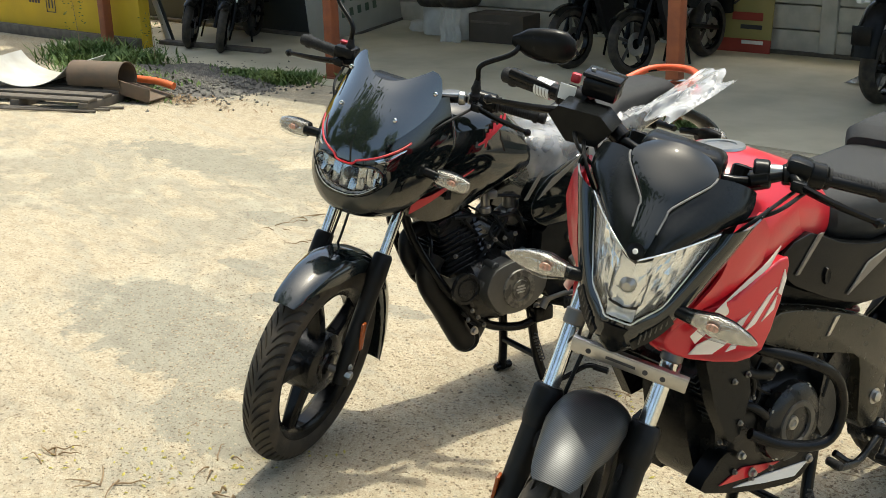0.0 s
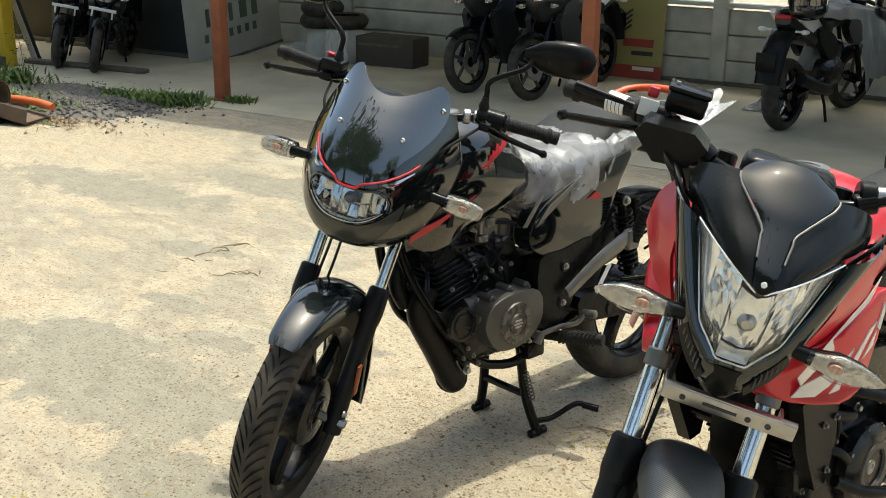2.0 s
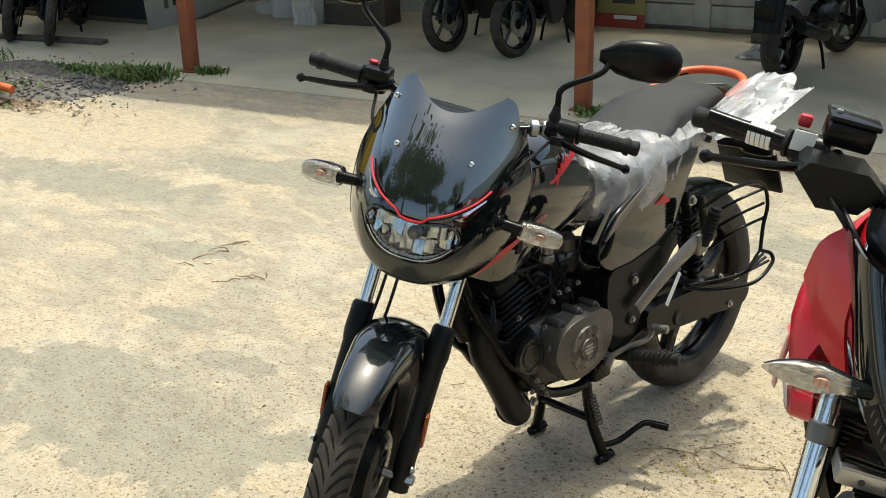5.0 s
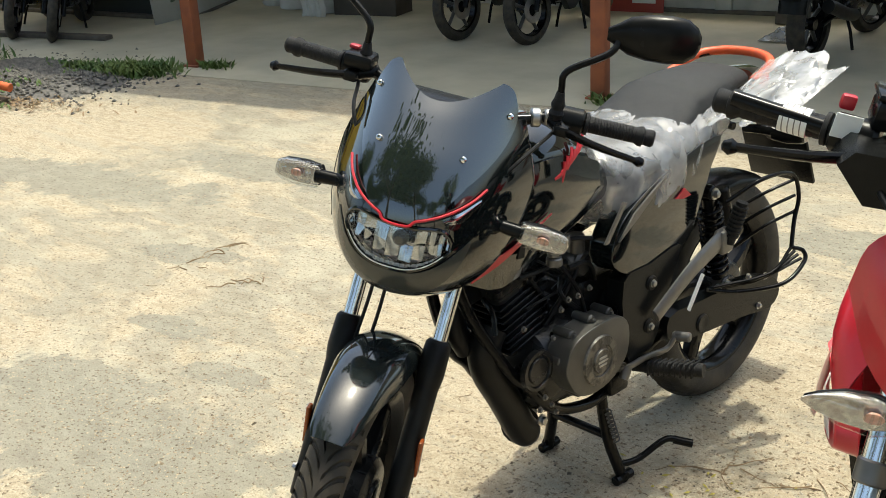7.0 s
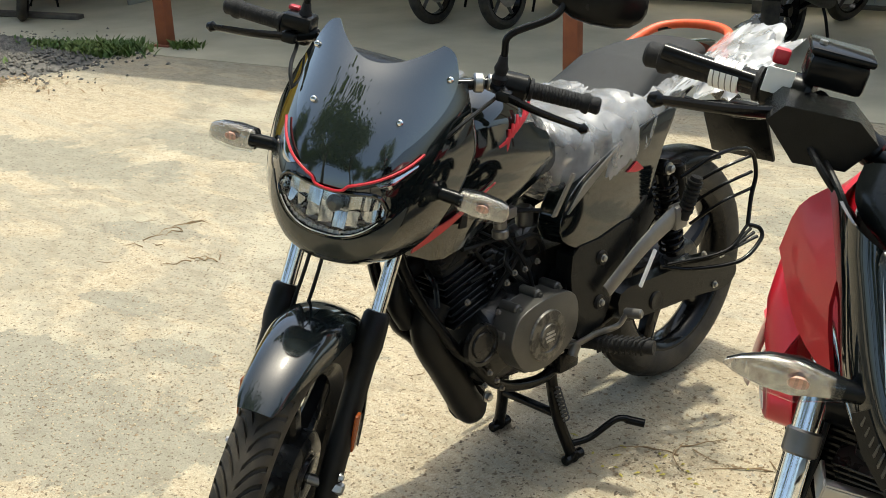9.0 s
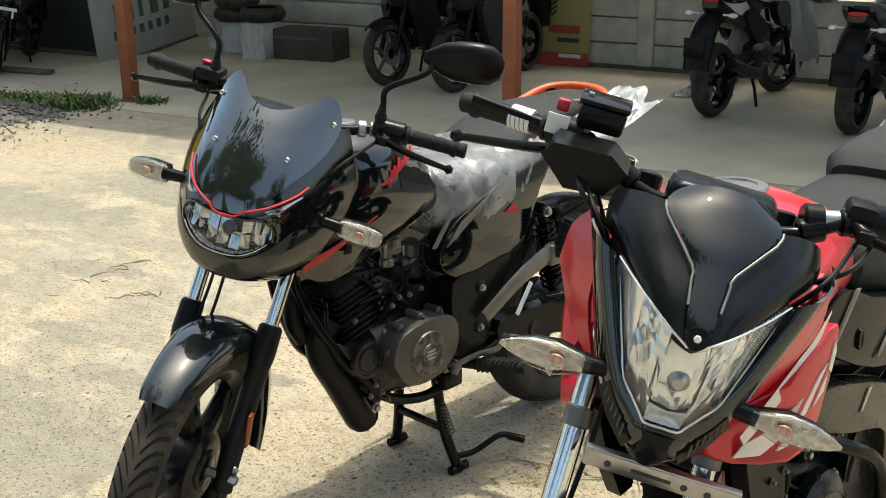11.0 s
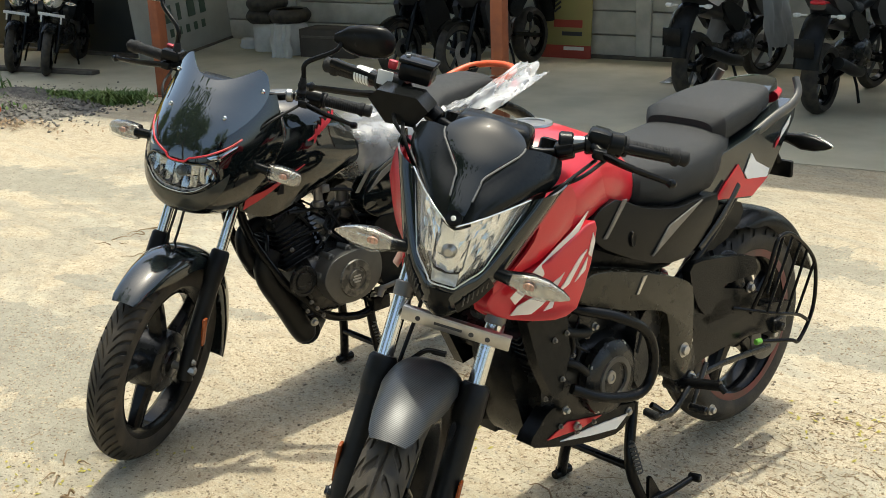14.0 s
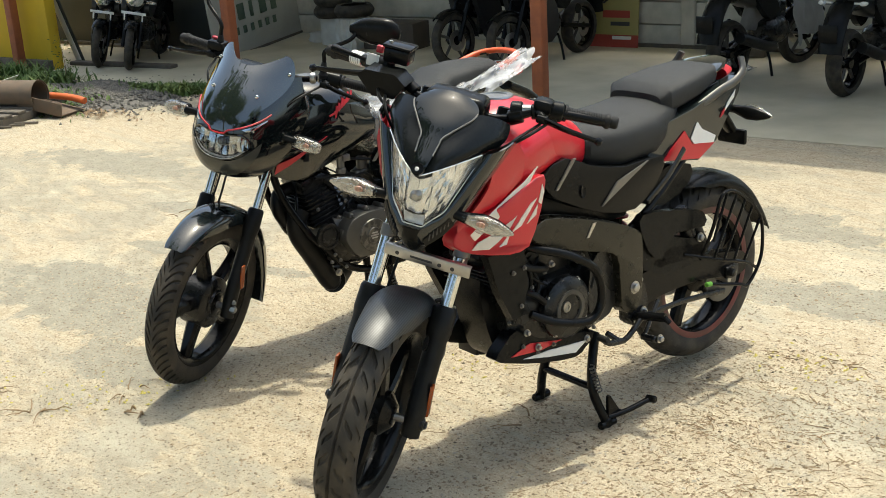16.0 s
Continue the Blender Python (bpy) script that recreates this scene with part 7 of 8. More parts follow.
def far_motorcycle(label, m, scale, paint, accent, steer, style):
    p = thing("motorcycle", label, "motorcycle", "motorcycles in the shed", m @ Matrix.Diagonal((scale, scale, scale, 1)))
    T2 = steering(steer)
    far_wheel(p, T2 @ pose(0, 0, 0.298), 0.10)
    far_wheel(p, pose(0, 1.34, 0.298), 0.145)
    for s in (-1, 1):
        part("fork_leg", moved(join(disc((s * 0.095, 0, 0.29), (s * 0.095, fork_y(0.6), 0.6), 0.026, 12), disc((s * 0.095, fork_y(0.6), 0.6), (s * 0.095, fork_y(0.98), 0.98), 0.02, 12)), T2), "frame_black", p)
        part("swingarm", tube([(s * 0.10, 0.85, 0.38), (s * 0.11, 1.38, 0.30)], 0.024, 10, 0), "frame_black", p)
        part("side_panel", slab([(0.70, 0.62), (0.78, 0.74), (1.05, 0.84), (1.12, 0.78), (0.98, 0.64), (0.85, 0.55)], s * 0.09, s * 0.15, 0.012, 2, 2), "plastic_black", p)
        part("tank_shroud", slab([(0.24, 0.72), (0.28, 0.86), (0.48, 0.90), (0.60, 0.80), (0.45, 0.66), (0.32, 0.64)], s * 0.11, s * 0.18, 0.016, 2, 2), paint, p)
        part("tail_panel", slab([(1.0, 0.80), (1.10, 0.90), (1.48, 1.0), (1.40, 0.90), (1.18, 0.80)], s * 0.08, s * 0.125, 0.012, 2, 2), accent, p)
        indicator(p, T2 @ pose(s * 0.13, 0.13, 0.86), s, "leaf")
        ri = pose(s * 0.10, 1.46, 0.83)
        part("rear_indicator", moved(join(tube([(0, 0, 0), (s * 0.07, 0, 0)], 0.009, 8, 0), loft([((s * 0.085, -0.015, 0), 0.03, 0.016), ((s * 0.085, 0.015, 0), 0.034, 0.02), ((s * 0.085, 0.032, 0), 0.02, 0.012)], 14)), ri), "label_white", p, "pale clear-lens rear indicator")
        part("grip", moved(disc((s * 0.26, 0.37, 1.05), (s * 0.38, 0.40, 1.045), 0.018, 14, 0.003), T2), "grip_rubber", p)
        part("lever", moved(tube([(s * 0.22, 0.32, 1.05), (s * 0.30, 0.305, 1.04), (s * 0.38, 0.32, 1.01)], 0.007, 8, 4), T2), "frame_black", p)
    part("handlebar", moved(tube([(-0.28, 0.375, 1.05), (-0.1, 0.32, 1.02), (0.1, 0.32, 1.02), (0.28, 0.375, 1.05)], 0.012, 10, 4), T2), "frame_black", p)
    part("front_mudguard", moved(grid_skin(lambda u, v: Vector((0.075 * math.sin(radians(-85 + 170 * v)), -(0.338 - 0.05 * (1 - math.cos(radians(-85 + 170 * v)))) * math.cos(radians(50 + 130 * u)), (0.338 - 0.05 * (1 - math.cos(radians(-85 + 170 * v)))) * math.sin(radians(50 + 130 * u)))), 20, 10, 0.003), T2 @ pose(0, 0, 0.298)), "plastic_black", p)
    part("fuel_tank", loft([((0, 0.33, 0.90), 0.07, 0.06), ((0, 0.42, 0.91), 0.145, 0.11), ((0, 0.55, 0.90), 0.155, 0.11), ((0, 0.68, 0.86), 0.12, 0.08), ((0, 0.75, 0.83), 0.08, 0.04)], 28), paint, p)
    part("seat", loft([((0, 0.70, 0.84), 0.09, 0.03), ((0, 0.82, 0.83), 0.14, 0.055), ((0, 0.98, 0.85), 0.14, 0.06), ((0, 1.05, 0.93), 0.12, 0.05), ((0, 1.30, 0.97), 0.10, 0.04), ((0, 1.40, 0.98), 0.06, 0.015)], 24, power=3), "seat_grey", p)
    part("engine", join(loft([((0, 0.40, 0.40), 0.10, 0.09), ((0, 0.55, 0.42), 0.14, 0.14), ((0, 0.75, 0.42), 0.135, 0.13), ((0, 0.86, 0.43), 0.09, 0.08)], 20, power=3), box(0, 0.55, 0.60, 0.18, 0.18, 0.16, 0.02)), "engine_black", p)
    part("silencer", tube([(-0.12, 0.75, 0.28), (-0.15, 1.0, 0.33), (-0.17, 1.3, 0.42), (-0.17, 1.42, 0.45)], 0.05, 14, 4), "matt_black", p)
    part("rear_mudguard", tube([(0, 1.30, 0.80), (0, 1.46, 0.80), (0, 1.57, 0.70), (0, 1.655, 0.54), (0, 1.68, 0.42)], 0.06, 14, 5, r2=0.062, flat=1.75), "plastic_black", p)
    part("tail_underside", loft([((0, 0.80, 0.72), 0.12, 0.10), ((0, 1.10, 0.78), 0.13, 0.10), ((0, 1.38, 0.86), 0.11, 0.08), ((0, 1.50, 0.92), 0.07, 0.04)], 20, power=3), "far_black", p)
    part("plate_holder", box(0, 1.735, 0.60, 0.17, 0.012, 0.15, 0.004), "plastic_black", p)
    part("tail_lamp", loft([((0, 1.44, 0.93), 0.08, 0.025), ((0, 1.50, 0.94), 0.07, 0.02), ((0, 1.515, 0.94), 0.03, 0.008)], 16), "red_trim", p, "red tail lamp")
    part("chain_guard", lathe([(0.13, 0), (0.13, 0.055), (0.14, 0.052), (0.14, 0)], 24, pose(0, 1.12, 0.52)), "plastic_black", p)
    if style == "faired":
        sh = part("front_cowl", moved(sheet([row_at(1.12, 0.20, 0.09, 0.26), row_at(1.02, 0.03, 0.15, 0.24), row_at(0.92, -0.03, 0.19, 0.26), row_at(0.82, 0.0, 0.16, 0.26), row_at(0.72, 0.10, 0.09, 0.22)], 0.005), Matrix.Identity(4)), "far_black", p, "dark sports fairing")
        for s in (-1, 1):
            part("lamp_eye", sheet([[Vector((s * 0.03, -0.038, 0.93)), Vector((s * 0.08, 0.0, 0.945)), Vector((s * 0.14, 0.09, 0.97))], [Vector((s * 0.035, -0.035, 0.915)), Vector((s * 0.085, 0.003, 0.925)), Vector((s * 0.145, 0.095, 0.955))]], 0.004), "reflector", sh, "slim bright lamp")
            part("belly_fairing", slab([(0.18, 0.72), (0.30, 0.80), (0.55, 0.72), (0.66, 0.50), (0.60, 0.30), (0.42, 0.25), (0.30, 0.45)], s * 0.13, s * 0.19, 0.016, 2, 2), "far_black", p)
        part("emblem", lathe([(0, 0), (0, 0.018), (0.006, 0.014), (0.006, 0)], 16, along((0, -0.04, 0.985), (0, -1, 1.1))), "label_white", sh, "small pale emblem")
    else:
        sh = part("headlamp_shell", moved(sheet([row_at(1.06, 0.20, 0.09, 0.25), row_at(1.0, 0.10, 0.13, 0.22), row_at(0.90, 0.04, 0.14, 0.2), row_at(0.80, 0.06, 0.10, 0.17), row_at(0.74, 0.11, 0.05, 0.15)], 0.005), T2), "far_black", p)
        part("headlamp", moved(sheet([row_at(0.96, 0.045, 0.09, 0.10), row_at(0.90, 0.02, 0.115, 0.10), row_at(0.83, 0.035, 0.09, 0.09), row_at(0.80, 0.05, 0.05, 0.07)], 0.004), T2), "reflector", sh, "bright clear headlamp")
        br = part("plate_bracket", moved(join(box(0, 0.07, 0.71, 0.30, 0.006, 0.035, 0.003), box(0.11, 0.07, 0.66, 0.02, 0.006, 0.09, 0.003), box(-0.11, 0.07, 0.66, 0.02, 0.006, 0.09, 0.003)), T2), "label_white", p, "white number-plate bracket")
        for s in (-1, 1):
            mirror(p, T2, (s * 0.2, 0.34, 1.07), (s * 0.22, 0.33, 1.16), (s * 0.34, 0.31, 1.24), s)
    part("centre_stand", join(tube([(-0.15, 0.80, 0.012), (-0.08, 0.80, 0.28), (0.08, 0.80, 0.28), (0.15, 0.80, 0.012)], 0.013, 10, 2)), "frame_black", p)
    return p


S = 0.77
far_motorcycle("black motorcycle with a bright headlamp parked by the dark sheet", in_shed(-5.90, 4.66, 0.0, 32) @ pose(0, 0, 0, 0, 7, 0), 0.74, "far_black", "far_black", 12, "naked")
far_motorcycle("black motorcycle with a bare white plate bracket, front turned", in_shed(-6.36, 4.68, 0.0, 30) @ pose(0, 0, 0, 0, 7, 0), 0.74, "far_black", "far_black", 8, "naked")
far_motorcycle("dark faired sports motorcycle parked inside the shed", in_shed(-2.84, 5.60, 0.0, -3), 0.80, "far_blue", "far_black", -12, "faired")
far_motorcycle("black faired sports motorcycle with white cheek stickers", in_shed(-2.28, 5.58, 0.0, -4), 0.80, "far_black", "white_paint", -12, "faired")
far_motorcycle("motorcycle seen tail first, white and red tail panels", in_shed(-0.20, 6.60, 0.0, 170), 0.80, "far_black", "white_paint", -18, "naked")
far_motorcycle("motorcycle seen tail first, black tail with grey stripes", in_shed(0.65, 6.42, 0.0, 172), S, "far_black", "far_black", -14, "naked")
far_motorcycle("dark motorcycle parked at the end of the row", in_shed(1.35, 6.48, 0.0, 172), S, "far_blue", "far_black", -10, "naked")


def helmet(m, label):
    h = thing("helmet", label, "helmet", "helmets", m)
    bm = bmesh.new()
    bmesh.ops.create_uvsphere(bm, u_segments=28, v_segments=18, radius=0.13)
    for v in bm.verts:
        v.co.x *= 0.92
        if v.co.z < -0.05:
            v.co.z = -0.05 + (v.co.z + 0.05) * 0.6
        if v.co.y > 0 and v.co.z < 0.02:
            v.co.y *= 1.12
    part("shell", bm, "gloss_black", h)
    part("visor", grid_skin(lambda u, v: Vector((0.124 * math.sin(radians(-75 + 150 * u)), 0.138 * math.cos(radians(-75 + 150 * u)), -0.035 + 0.085 * v)), 20, 6, 0.003), "smoke_screen", h)
    part("sticker", grid_skin(lambda u, v: Vector((0.128 * math.sin(radians(100 + 50 * u)), 0.136 * math.cos(radians(100 + 50 * u)), 0.0 + 0.03 * v + 0.02 * u)), 12, 3, 0.002), "swing_grey", h, "pale swirl sticker")
    return h


helmet(in_shed(-0.27, 5.47, 0.83, 200), "black helmet with a pale swirl, resting on a pillion seat")
helmet(in_shed(0.22, 5.70, 0.83, 150), "glossy black helmet resting on a pillion seat")


def cover(m, w, d, h, label, seed):
    """A limp cloth thrown over a tank."""
    def fn(u, v):
        x, y = (u - 0.5) * w, (v - 0.5) * d
        drop = max(0, abs(x) - w * 0.20) * 1.7 + max(0, abs(y) - d * 0.36) * 1.0
        n = noise.noise(Vector((x * 9 + seed, y * 9, 0))) * 0.03 + noise.noise(Vector((x * 24, y * 24 + seed, 2))) * 0.01
        xx = math.copysign(min(abs(x), w * 0.20 + max(0, abs(x) - w * 0.20) * 0.25), x)
        return Vector((xx + n, y + n, h - drop + n))
    c = obj("dust_cover", grid_skin(fn, 36, 30, 0.003), "grey_cover", None, angle=80)
    c.matrix_basis = m
    return tagged(c, label, "cover", "dust covers")


cover(in_shed(-0.10, 5.85, 0.0, 172), 0.86, 0.42, 0.80, "grey plastic dust cover draped over a tank", 1)


def sack(m, w, h, label, seed):
    bm = bmesh.new()
    rings = []
    for z, k in ((0, 0.86), (0.04, 1.0), (0.3, 1.05), (0.6, 1.0), (0.9, 0.94), (1.0, 0.8)):
        ring = []
        for j in range(28):
            a = 2 * math.pi * j / 28
            n = 1 + 0.10 * noise.noise(Vector((math.cos(a) * 2 + seed, math.sin(a) * 2, z * 3)))
            ring.append(bm.verts.new((w * 0.5 * k * n * math.cos(a), w * 0.42 * k * n * math.sin(a), h * z)))
        rings.append(ring)
    for p, q in zip(rings, rings[1:]):
        for j in range(28):
            bm.faces.new((p[j], p[(j + 1) % 28], q[(j + 1) % 28], q[j]))
    bm.faces.new(rings[0][::-1])
    bm.faces.new(rings[-1])
    o = obj("sack", bm, "sack")
    o.matrix_basis = m
    return tagged(o, label, "sack", "sacks by the wall")


sack(in_shed(-4.93, 6.52), 0.30, 0.27, "white plastic sack standing by the wall", 2)
sack(in_shed(-4.56, 6.40), 0.36, 0.30, "white plastic sack under an old tyre", 5)
sack(in_shed(-5.22, 6.62), 0.24, 0.10, "slumped white plastic bag on the floor", 8)
for u, v, z, lab in ((-4.93, 6.52, 0.335, "old black tyre lying on a sack"), (-4.56, 6.40, 0.365, "worn black tyre lying on a sack"), (-4.90, 6.50, 0.455, "black tyre stacked on another tyre")):
    ty = obj("tyre", moved(low_tyre(0.20, 0.12, 0.13), pose(0, 0, 0, 0, 90, 0)), "rubber")
    ty.matrix_basis = in_shed(u, v, z)
    tagged(ty, lab, "tyre", "loose tyres")
cl = obj("draped_cloth", grid_skin(lambda u, v: Vector((-0.11 + 0.22 * u + 0.012 * math.sin(9 * v), -0.01 * math.sin(18 * u) - 0.012 * math.sin(31 * u), 0.30 * v)), 40, 10, 0.004), "sack")
cl.matrix_basis = in_shed(-4.50, 6.16, 0.005)
tagged(cl, "pale plastic sheet hanging down to the floor", "sheet")
cb = thing("carton", "dark brown carton lying on the shed floor", "carton", "", in_shed(-4.10, 6.45, 0.0, 4))
part("body", box(0, 0, 0.13, 0.58, 0.30, 0.26, 0.01), "carton", cb)
part("flap", box(-0.05, -0.155, 0.19, 0.42, 0.012, 0.02, 0.003), "weathered_wood", cb)
cr = obj("litter_bag", grid_skin(lambda u, v: Vector((-0.2 + 0.4 * u, -0.1 + 0.2 * v, 0.012 + 0.07 * math.sin(math.pi * u) * math.sin(math.pi * v) * (1 + noise.noise(Vector((u * 6, v * 6, 1))))) ), 26, 18, 0.002), "wrap", None, angle=80)
cr.matrix_basis = in_shed(-0.62, 6.15, 0.006)
tagged(cr, "crumpled clear plastic bag on the shed floor", "plastic bag")
tm = obj("timber_offcut", box(0, 0, 0.045, 0.34, 0.10, 0.08, 0.006), "weathered_wood")
tm.matrix_basis = in_shed(-0.70, 6.75, 0.006, 3)
tagged(tm, "dusty timber offcut at the foot of the wall", "timber")

# leaning board with faint mirrored letters, long side into the shed
bd = thing("sign_board", "pale sign board leaning, dark green lettering faded", "sign board", "", SH @ pose(-5.60, 6.12, 0.0, 0, -6, 90))
part("panel", box(0, 0, 0.36, 1.28, 0.02, 0.70, 0.004), "board_back", bd)
M["letter_green"] = material("letter_green", (0.05, 0.085, 0.055), 0.6, second=(0.08, 0.11, 0.08), scale=20, amount=0.5)
for k, (x, w) in enumerate(((-0.36, 0.05), (-0.20, 0.10), (-0.05, 0.05), (0.12, 0.10), (0.28, 0.08))):
    part("bar", box(x, -0.0125, 0.42, w, 0.004, 0.16, 0.003, 1), "letter_green", bd)
for k in range(7):
    part("bar", box(-0.40 + 0.11 * k, -0.0125, 0.24, 0.05, 0.004, 0.075, 0.003, 1), "letter_green", bd)
part("foot_rail", box(0, 0, 0.012, 1.28, 0.05, 0.024, 0.004), "weathered_wood", bd)

# upright sign against the wall
sn = thing("sign_board", "yellow-green advertising board with a red foot, leaning on the wall", "sign board", "", SH @ pose(-2.04, 6.98, 0.0, -5, 0, 0))
part("panel", box(0, 0, 0.40, 0.50, 0.012, 0.66, 0.003), "sign_green", sn)
part("foot_band", box(0, 0, 0.06, 0.50, 0.013, 0.115, 0.003), "sign_red", sn)
for k in range(4):
    for s in (-1, 1):
        part("chevron", moved(box(0, 0, 0, 0.075, 0.004, 0.018, 0.001, 1), pose(-0.10 + s * 0.028, -0.0085, 0.42 + 0.042 * k, 0, s * -38, 0)), "ink", sn)
for x, w in ((0.03, 0.27),):
    part("bar", box(x, -0.0085, 0.30, w, 0.004, 0.065, 0.003, 1), "sign_red", sn)
for x, w in ((0.07, 0.19),):
    part("bar", box(x, -0.0085, 0.215, w, 0.004, 0.035, 0.002, 1), "ink", sn)
for x, w in ((0.09, 0.19),):
    part("bar", box(x, -0.0085, 0.09, w, 0.004, 0.03, 0.002, 1), "label_white", sn)

# dark sheets behind the left-hand pair, one with a pale edge
ds = thing("leaning_sheet", "dark weathered sheet leaning behind the parked motorcycles", "metal sheet", "", in_shed(-6.78, 5.78))
part("panel", moved(box(0, 0, 0.75, 1.9, 0.02, 1.5, 0.004), pose(0, 0, 0, -8)), "dark_sheet", ds)
part("sill", box(0, -0.04, 0.02, 1.9, 0.08, 0.03, 0.004), "weathered_wood", ds)
d2 = thing("leaning_sheet", "dark weathered sheet beside the yellow wall", "metal sheet", "", in_shed(-8.62, 5.84))
part("panel", moved(box(0, 0, 0.85, 1.72, 0.02, 1.7, 0.004), pose(0, 0, 0, -8)), "dark_sheet", d2)
part("sill", box(0, -0.04, 0.02, 1.72, 0.08, 0.03, 0.004), "weathered_wood", d2)
ed = thing("leaning_plank", "pale weathered board leaning against a dark sheet", "board", "", in_shed(-6.76, 4.78))
part("board", moved(box(0, 0, 0.55, 0.075, 0.03, 1.2, 0.006), pose(0, 0, 0, 0, -24, 0)), "whitewash", ed)
part("dark_edge", moved(box(0.045, 0.004, 0.55, 0.02, 0.026, 1.2, 0.003), pose(0, 0, 0, 0, -24, 0)), "dark_sheet", ed)
pl = obj("timber_plank", box(0, 0, 0.02, 1.3, 0.10, 0.035, 0.006), "weathered_wood")
pl.matrix_basis = in_shed(-6.15, 4.78, 0.004, 6)
tagged(pl, "grey timber plank lying on the shed floor", "timber")

# ---- heap of gravel with weeds ----
def heap_z(u, v):
    a, b = (u + 5.15) / 0.95, (v - 3.55) / 0.55
    return max(0.0, 0.10 * (1 - a * a - b * b)) * (0.75 + 0.5 * noise.noise(Vector((u * 3, v * 3, 0))))


rng = random.Random(21)
vs, fs = [], []


def chip(vs, fs, c, r, rng, flat=0.7):
    """A small angular stone."""
    n0 = len(vs)
    for q in ((1, 0, 0), (-1, 0, 0), (0, 1, 0), (0, -1, 0), (0, 0, 1), (0, 0, -1)):
        k = r * rng.uniform(0.6, 1.3)
        vs.append((c[0] + q[0] * k, c[1] + q[1] * k, c[2] + q[2] * k * flat))
    for t in ((0, 2, 4), (2, 1, 4), (1, 3, 4), (3, 0, 4), (2, 0, 5), (1, 2, 5), (3, 1, 5), (0, 3, 5)):
        fs.append(tuple(n0 + i for i in t))


def mesh_from(name, vs, fs, mat, label, kind="stuff", category="", smooth=False):
    me = bpy.data.meshes.new(name)
    me.from_pydata(vs, [], fs)
    me.materials.append(M[mat])
    ob = new(name, me)
    return tagged(ob, label, category, kind=kind)


def shed_pt(u, v, z=0.0):
    return SH @ Vector((u, v, z))


tagged(obj("gravel_heap", moved(grid_skin(lambda a, b: Vector((-6.2 + 2.1 * a, 2.9 + 1.3 * b, heap_z(-6.2 + 2.1 * a, 2.9 + 1.3 * b) - 0.004)), 50, 34), SH), "gravel"), "low heap of dark gravel at the yard's edge", "gravel", kind="stuff")
for k in range(4200):
    u, v = rng.gauss(-5.15, 0.42), rng.gauss(3.6, 0.26)
    z = heap_z(u, v)
    p = shed_pt(u, v, z + 0.004)
    chip(vs, fs, p, rng.uniform(0.008, 0.02), rng)
mesh_from("gravel", vs, fs, "gravel", "loose dark gravel stones")

# weeds: blades and small leaves in tufts
vs, fs = [], []


def blade(vs, fs, p, h, lean, w, rng):
    a = rng.uniform(0, 2 * math.pi)
    d = Vector((math.cos(a), math.sin(a), 0))
    s = Vector((-d.y, d.x, 0)) * w
    q = p + d * lean * 0.4 + Vector((0, 0, h * 0.6))
    t = p + d * lean + Vector((0, 0, h))
    n0 = len(vs)
    vs.extend([tuple(p - s), tuple(p + s), tuple(q + s * 1.3), tuple(q - s * 1.3), tuple(t)])
    fs.extend([(n0, n0 + 1, n0 + 2, n0 + 3), (n0 + 3, n0 + 2, n0 + 4)])


tufts = [(-6.25, 3.75, 0.40, 0.13, 1500), (-6.75, 3.85, 0.3, 0.17, 1100), (-4.42, 4.02, 0.20, 0.07, 1300), (-4.75, 3.95, 0.22, 0.045, 600), (-5.25, 3.08, 0.40, 0.04, 1500), (-5.7, 3.15, 0.32, 0.06, 1000), (-1.12, 4.2, 0.10, 0.07, 130), (-3.98, 4.28, 0.09, 0.07, 110), (-5.9, 3.3, 0.25, 0.08, 300)]
for u0, v0, rad, h, n in tufts:
    for k in range(n):
        u, v = rng.gauss(u0, rad * 0.6), rng.gauss(v0, rad * 0.45)
        p = shed_pt(u, v, heap_z(u, v))
        blade(vs, fs, p, rng.uniform(0.3, 1.0) * h, rng.uniform(0.3, 1.1) * h, rng.uniform(0.003, 0.009), rng)
mesh_from("weeds", vs, fs, "weed", "low green weeds growing through the gravel")
vs, fs = [], []
for k in range(900):
    u, v = rng.gauss(-4.85, 0.42), rng.gauss(3.08, 0.10)
    p = shed_pt(u, v, 0.004)
    blade(vs, fs, p, rng.uniform(0.004, 0.02), rng.uniform(0.03, 0.09), rng.uniform(0.002, 0.005), rng)
mesh_from("straw", vs, fs, "dry_stem", "dry straw along the edge of the weeds")


def sapling(m, h, label, seed):
    r2 = random.Random(seed)
    t = thing("weed_plant", label, "plant", "weeds by the wall", m)
    part("stem", tube([(0, 0, 0), (0.015, 0.01, h * 0.4), (-0.01, 0.0, h)], 0.004, 8, 5, r2=0.0015), "dry_stem", t)
    vs, fs = [], []
    for k in range(70):
        z = h * r2.uniform(0.25, 1.0)
        a = r2.uniform(0, 6.28)
        p = Vector((math.cos(a) * r2.uniform(0, 0.09), math.sin(a) * r2.uniform(0, 0.09), z))
        d = Vector((math.cos(a), math.sin(a), r2.uniform(-0.5, 0.5))).normalized() * r2.uniform(0.018, 0.035)
        s = d.orthogonal().normalized() * 0.006
        n0 = len(vs)
        vs.extend([tuple(p), tuple(p + d * 0.5 + s), tuple(p + d), tuple(p + d * 0.5 - s)])
        fs.append((n0, n0 + 1, n0 + 2, n0 + 3))
    o = mesh_from("foliage", vs, fs, "weed", "")
    o.parent = t
    return t


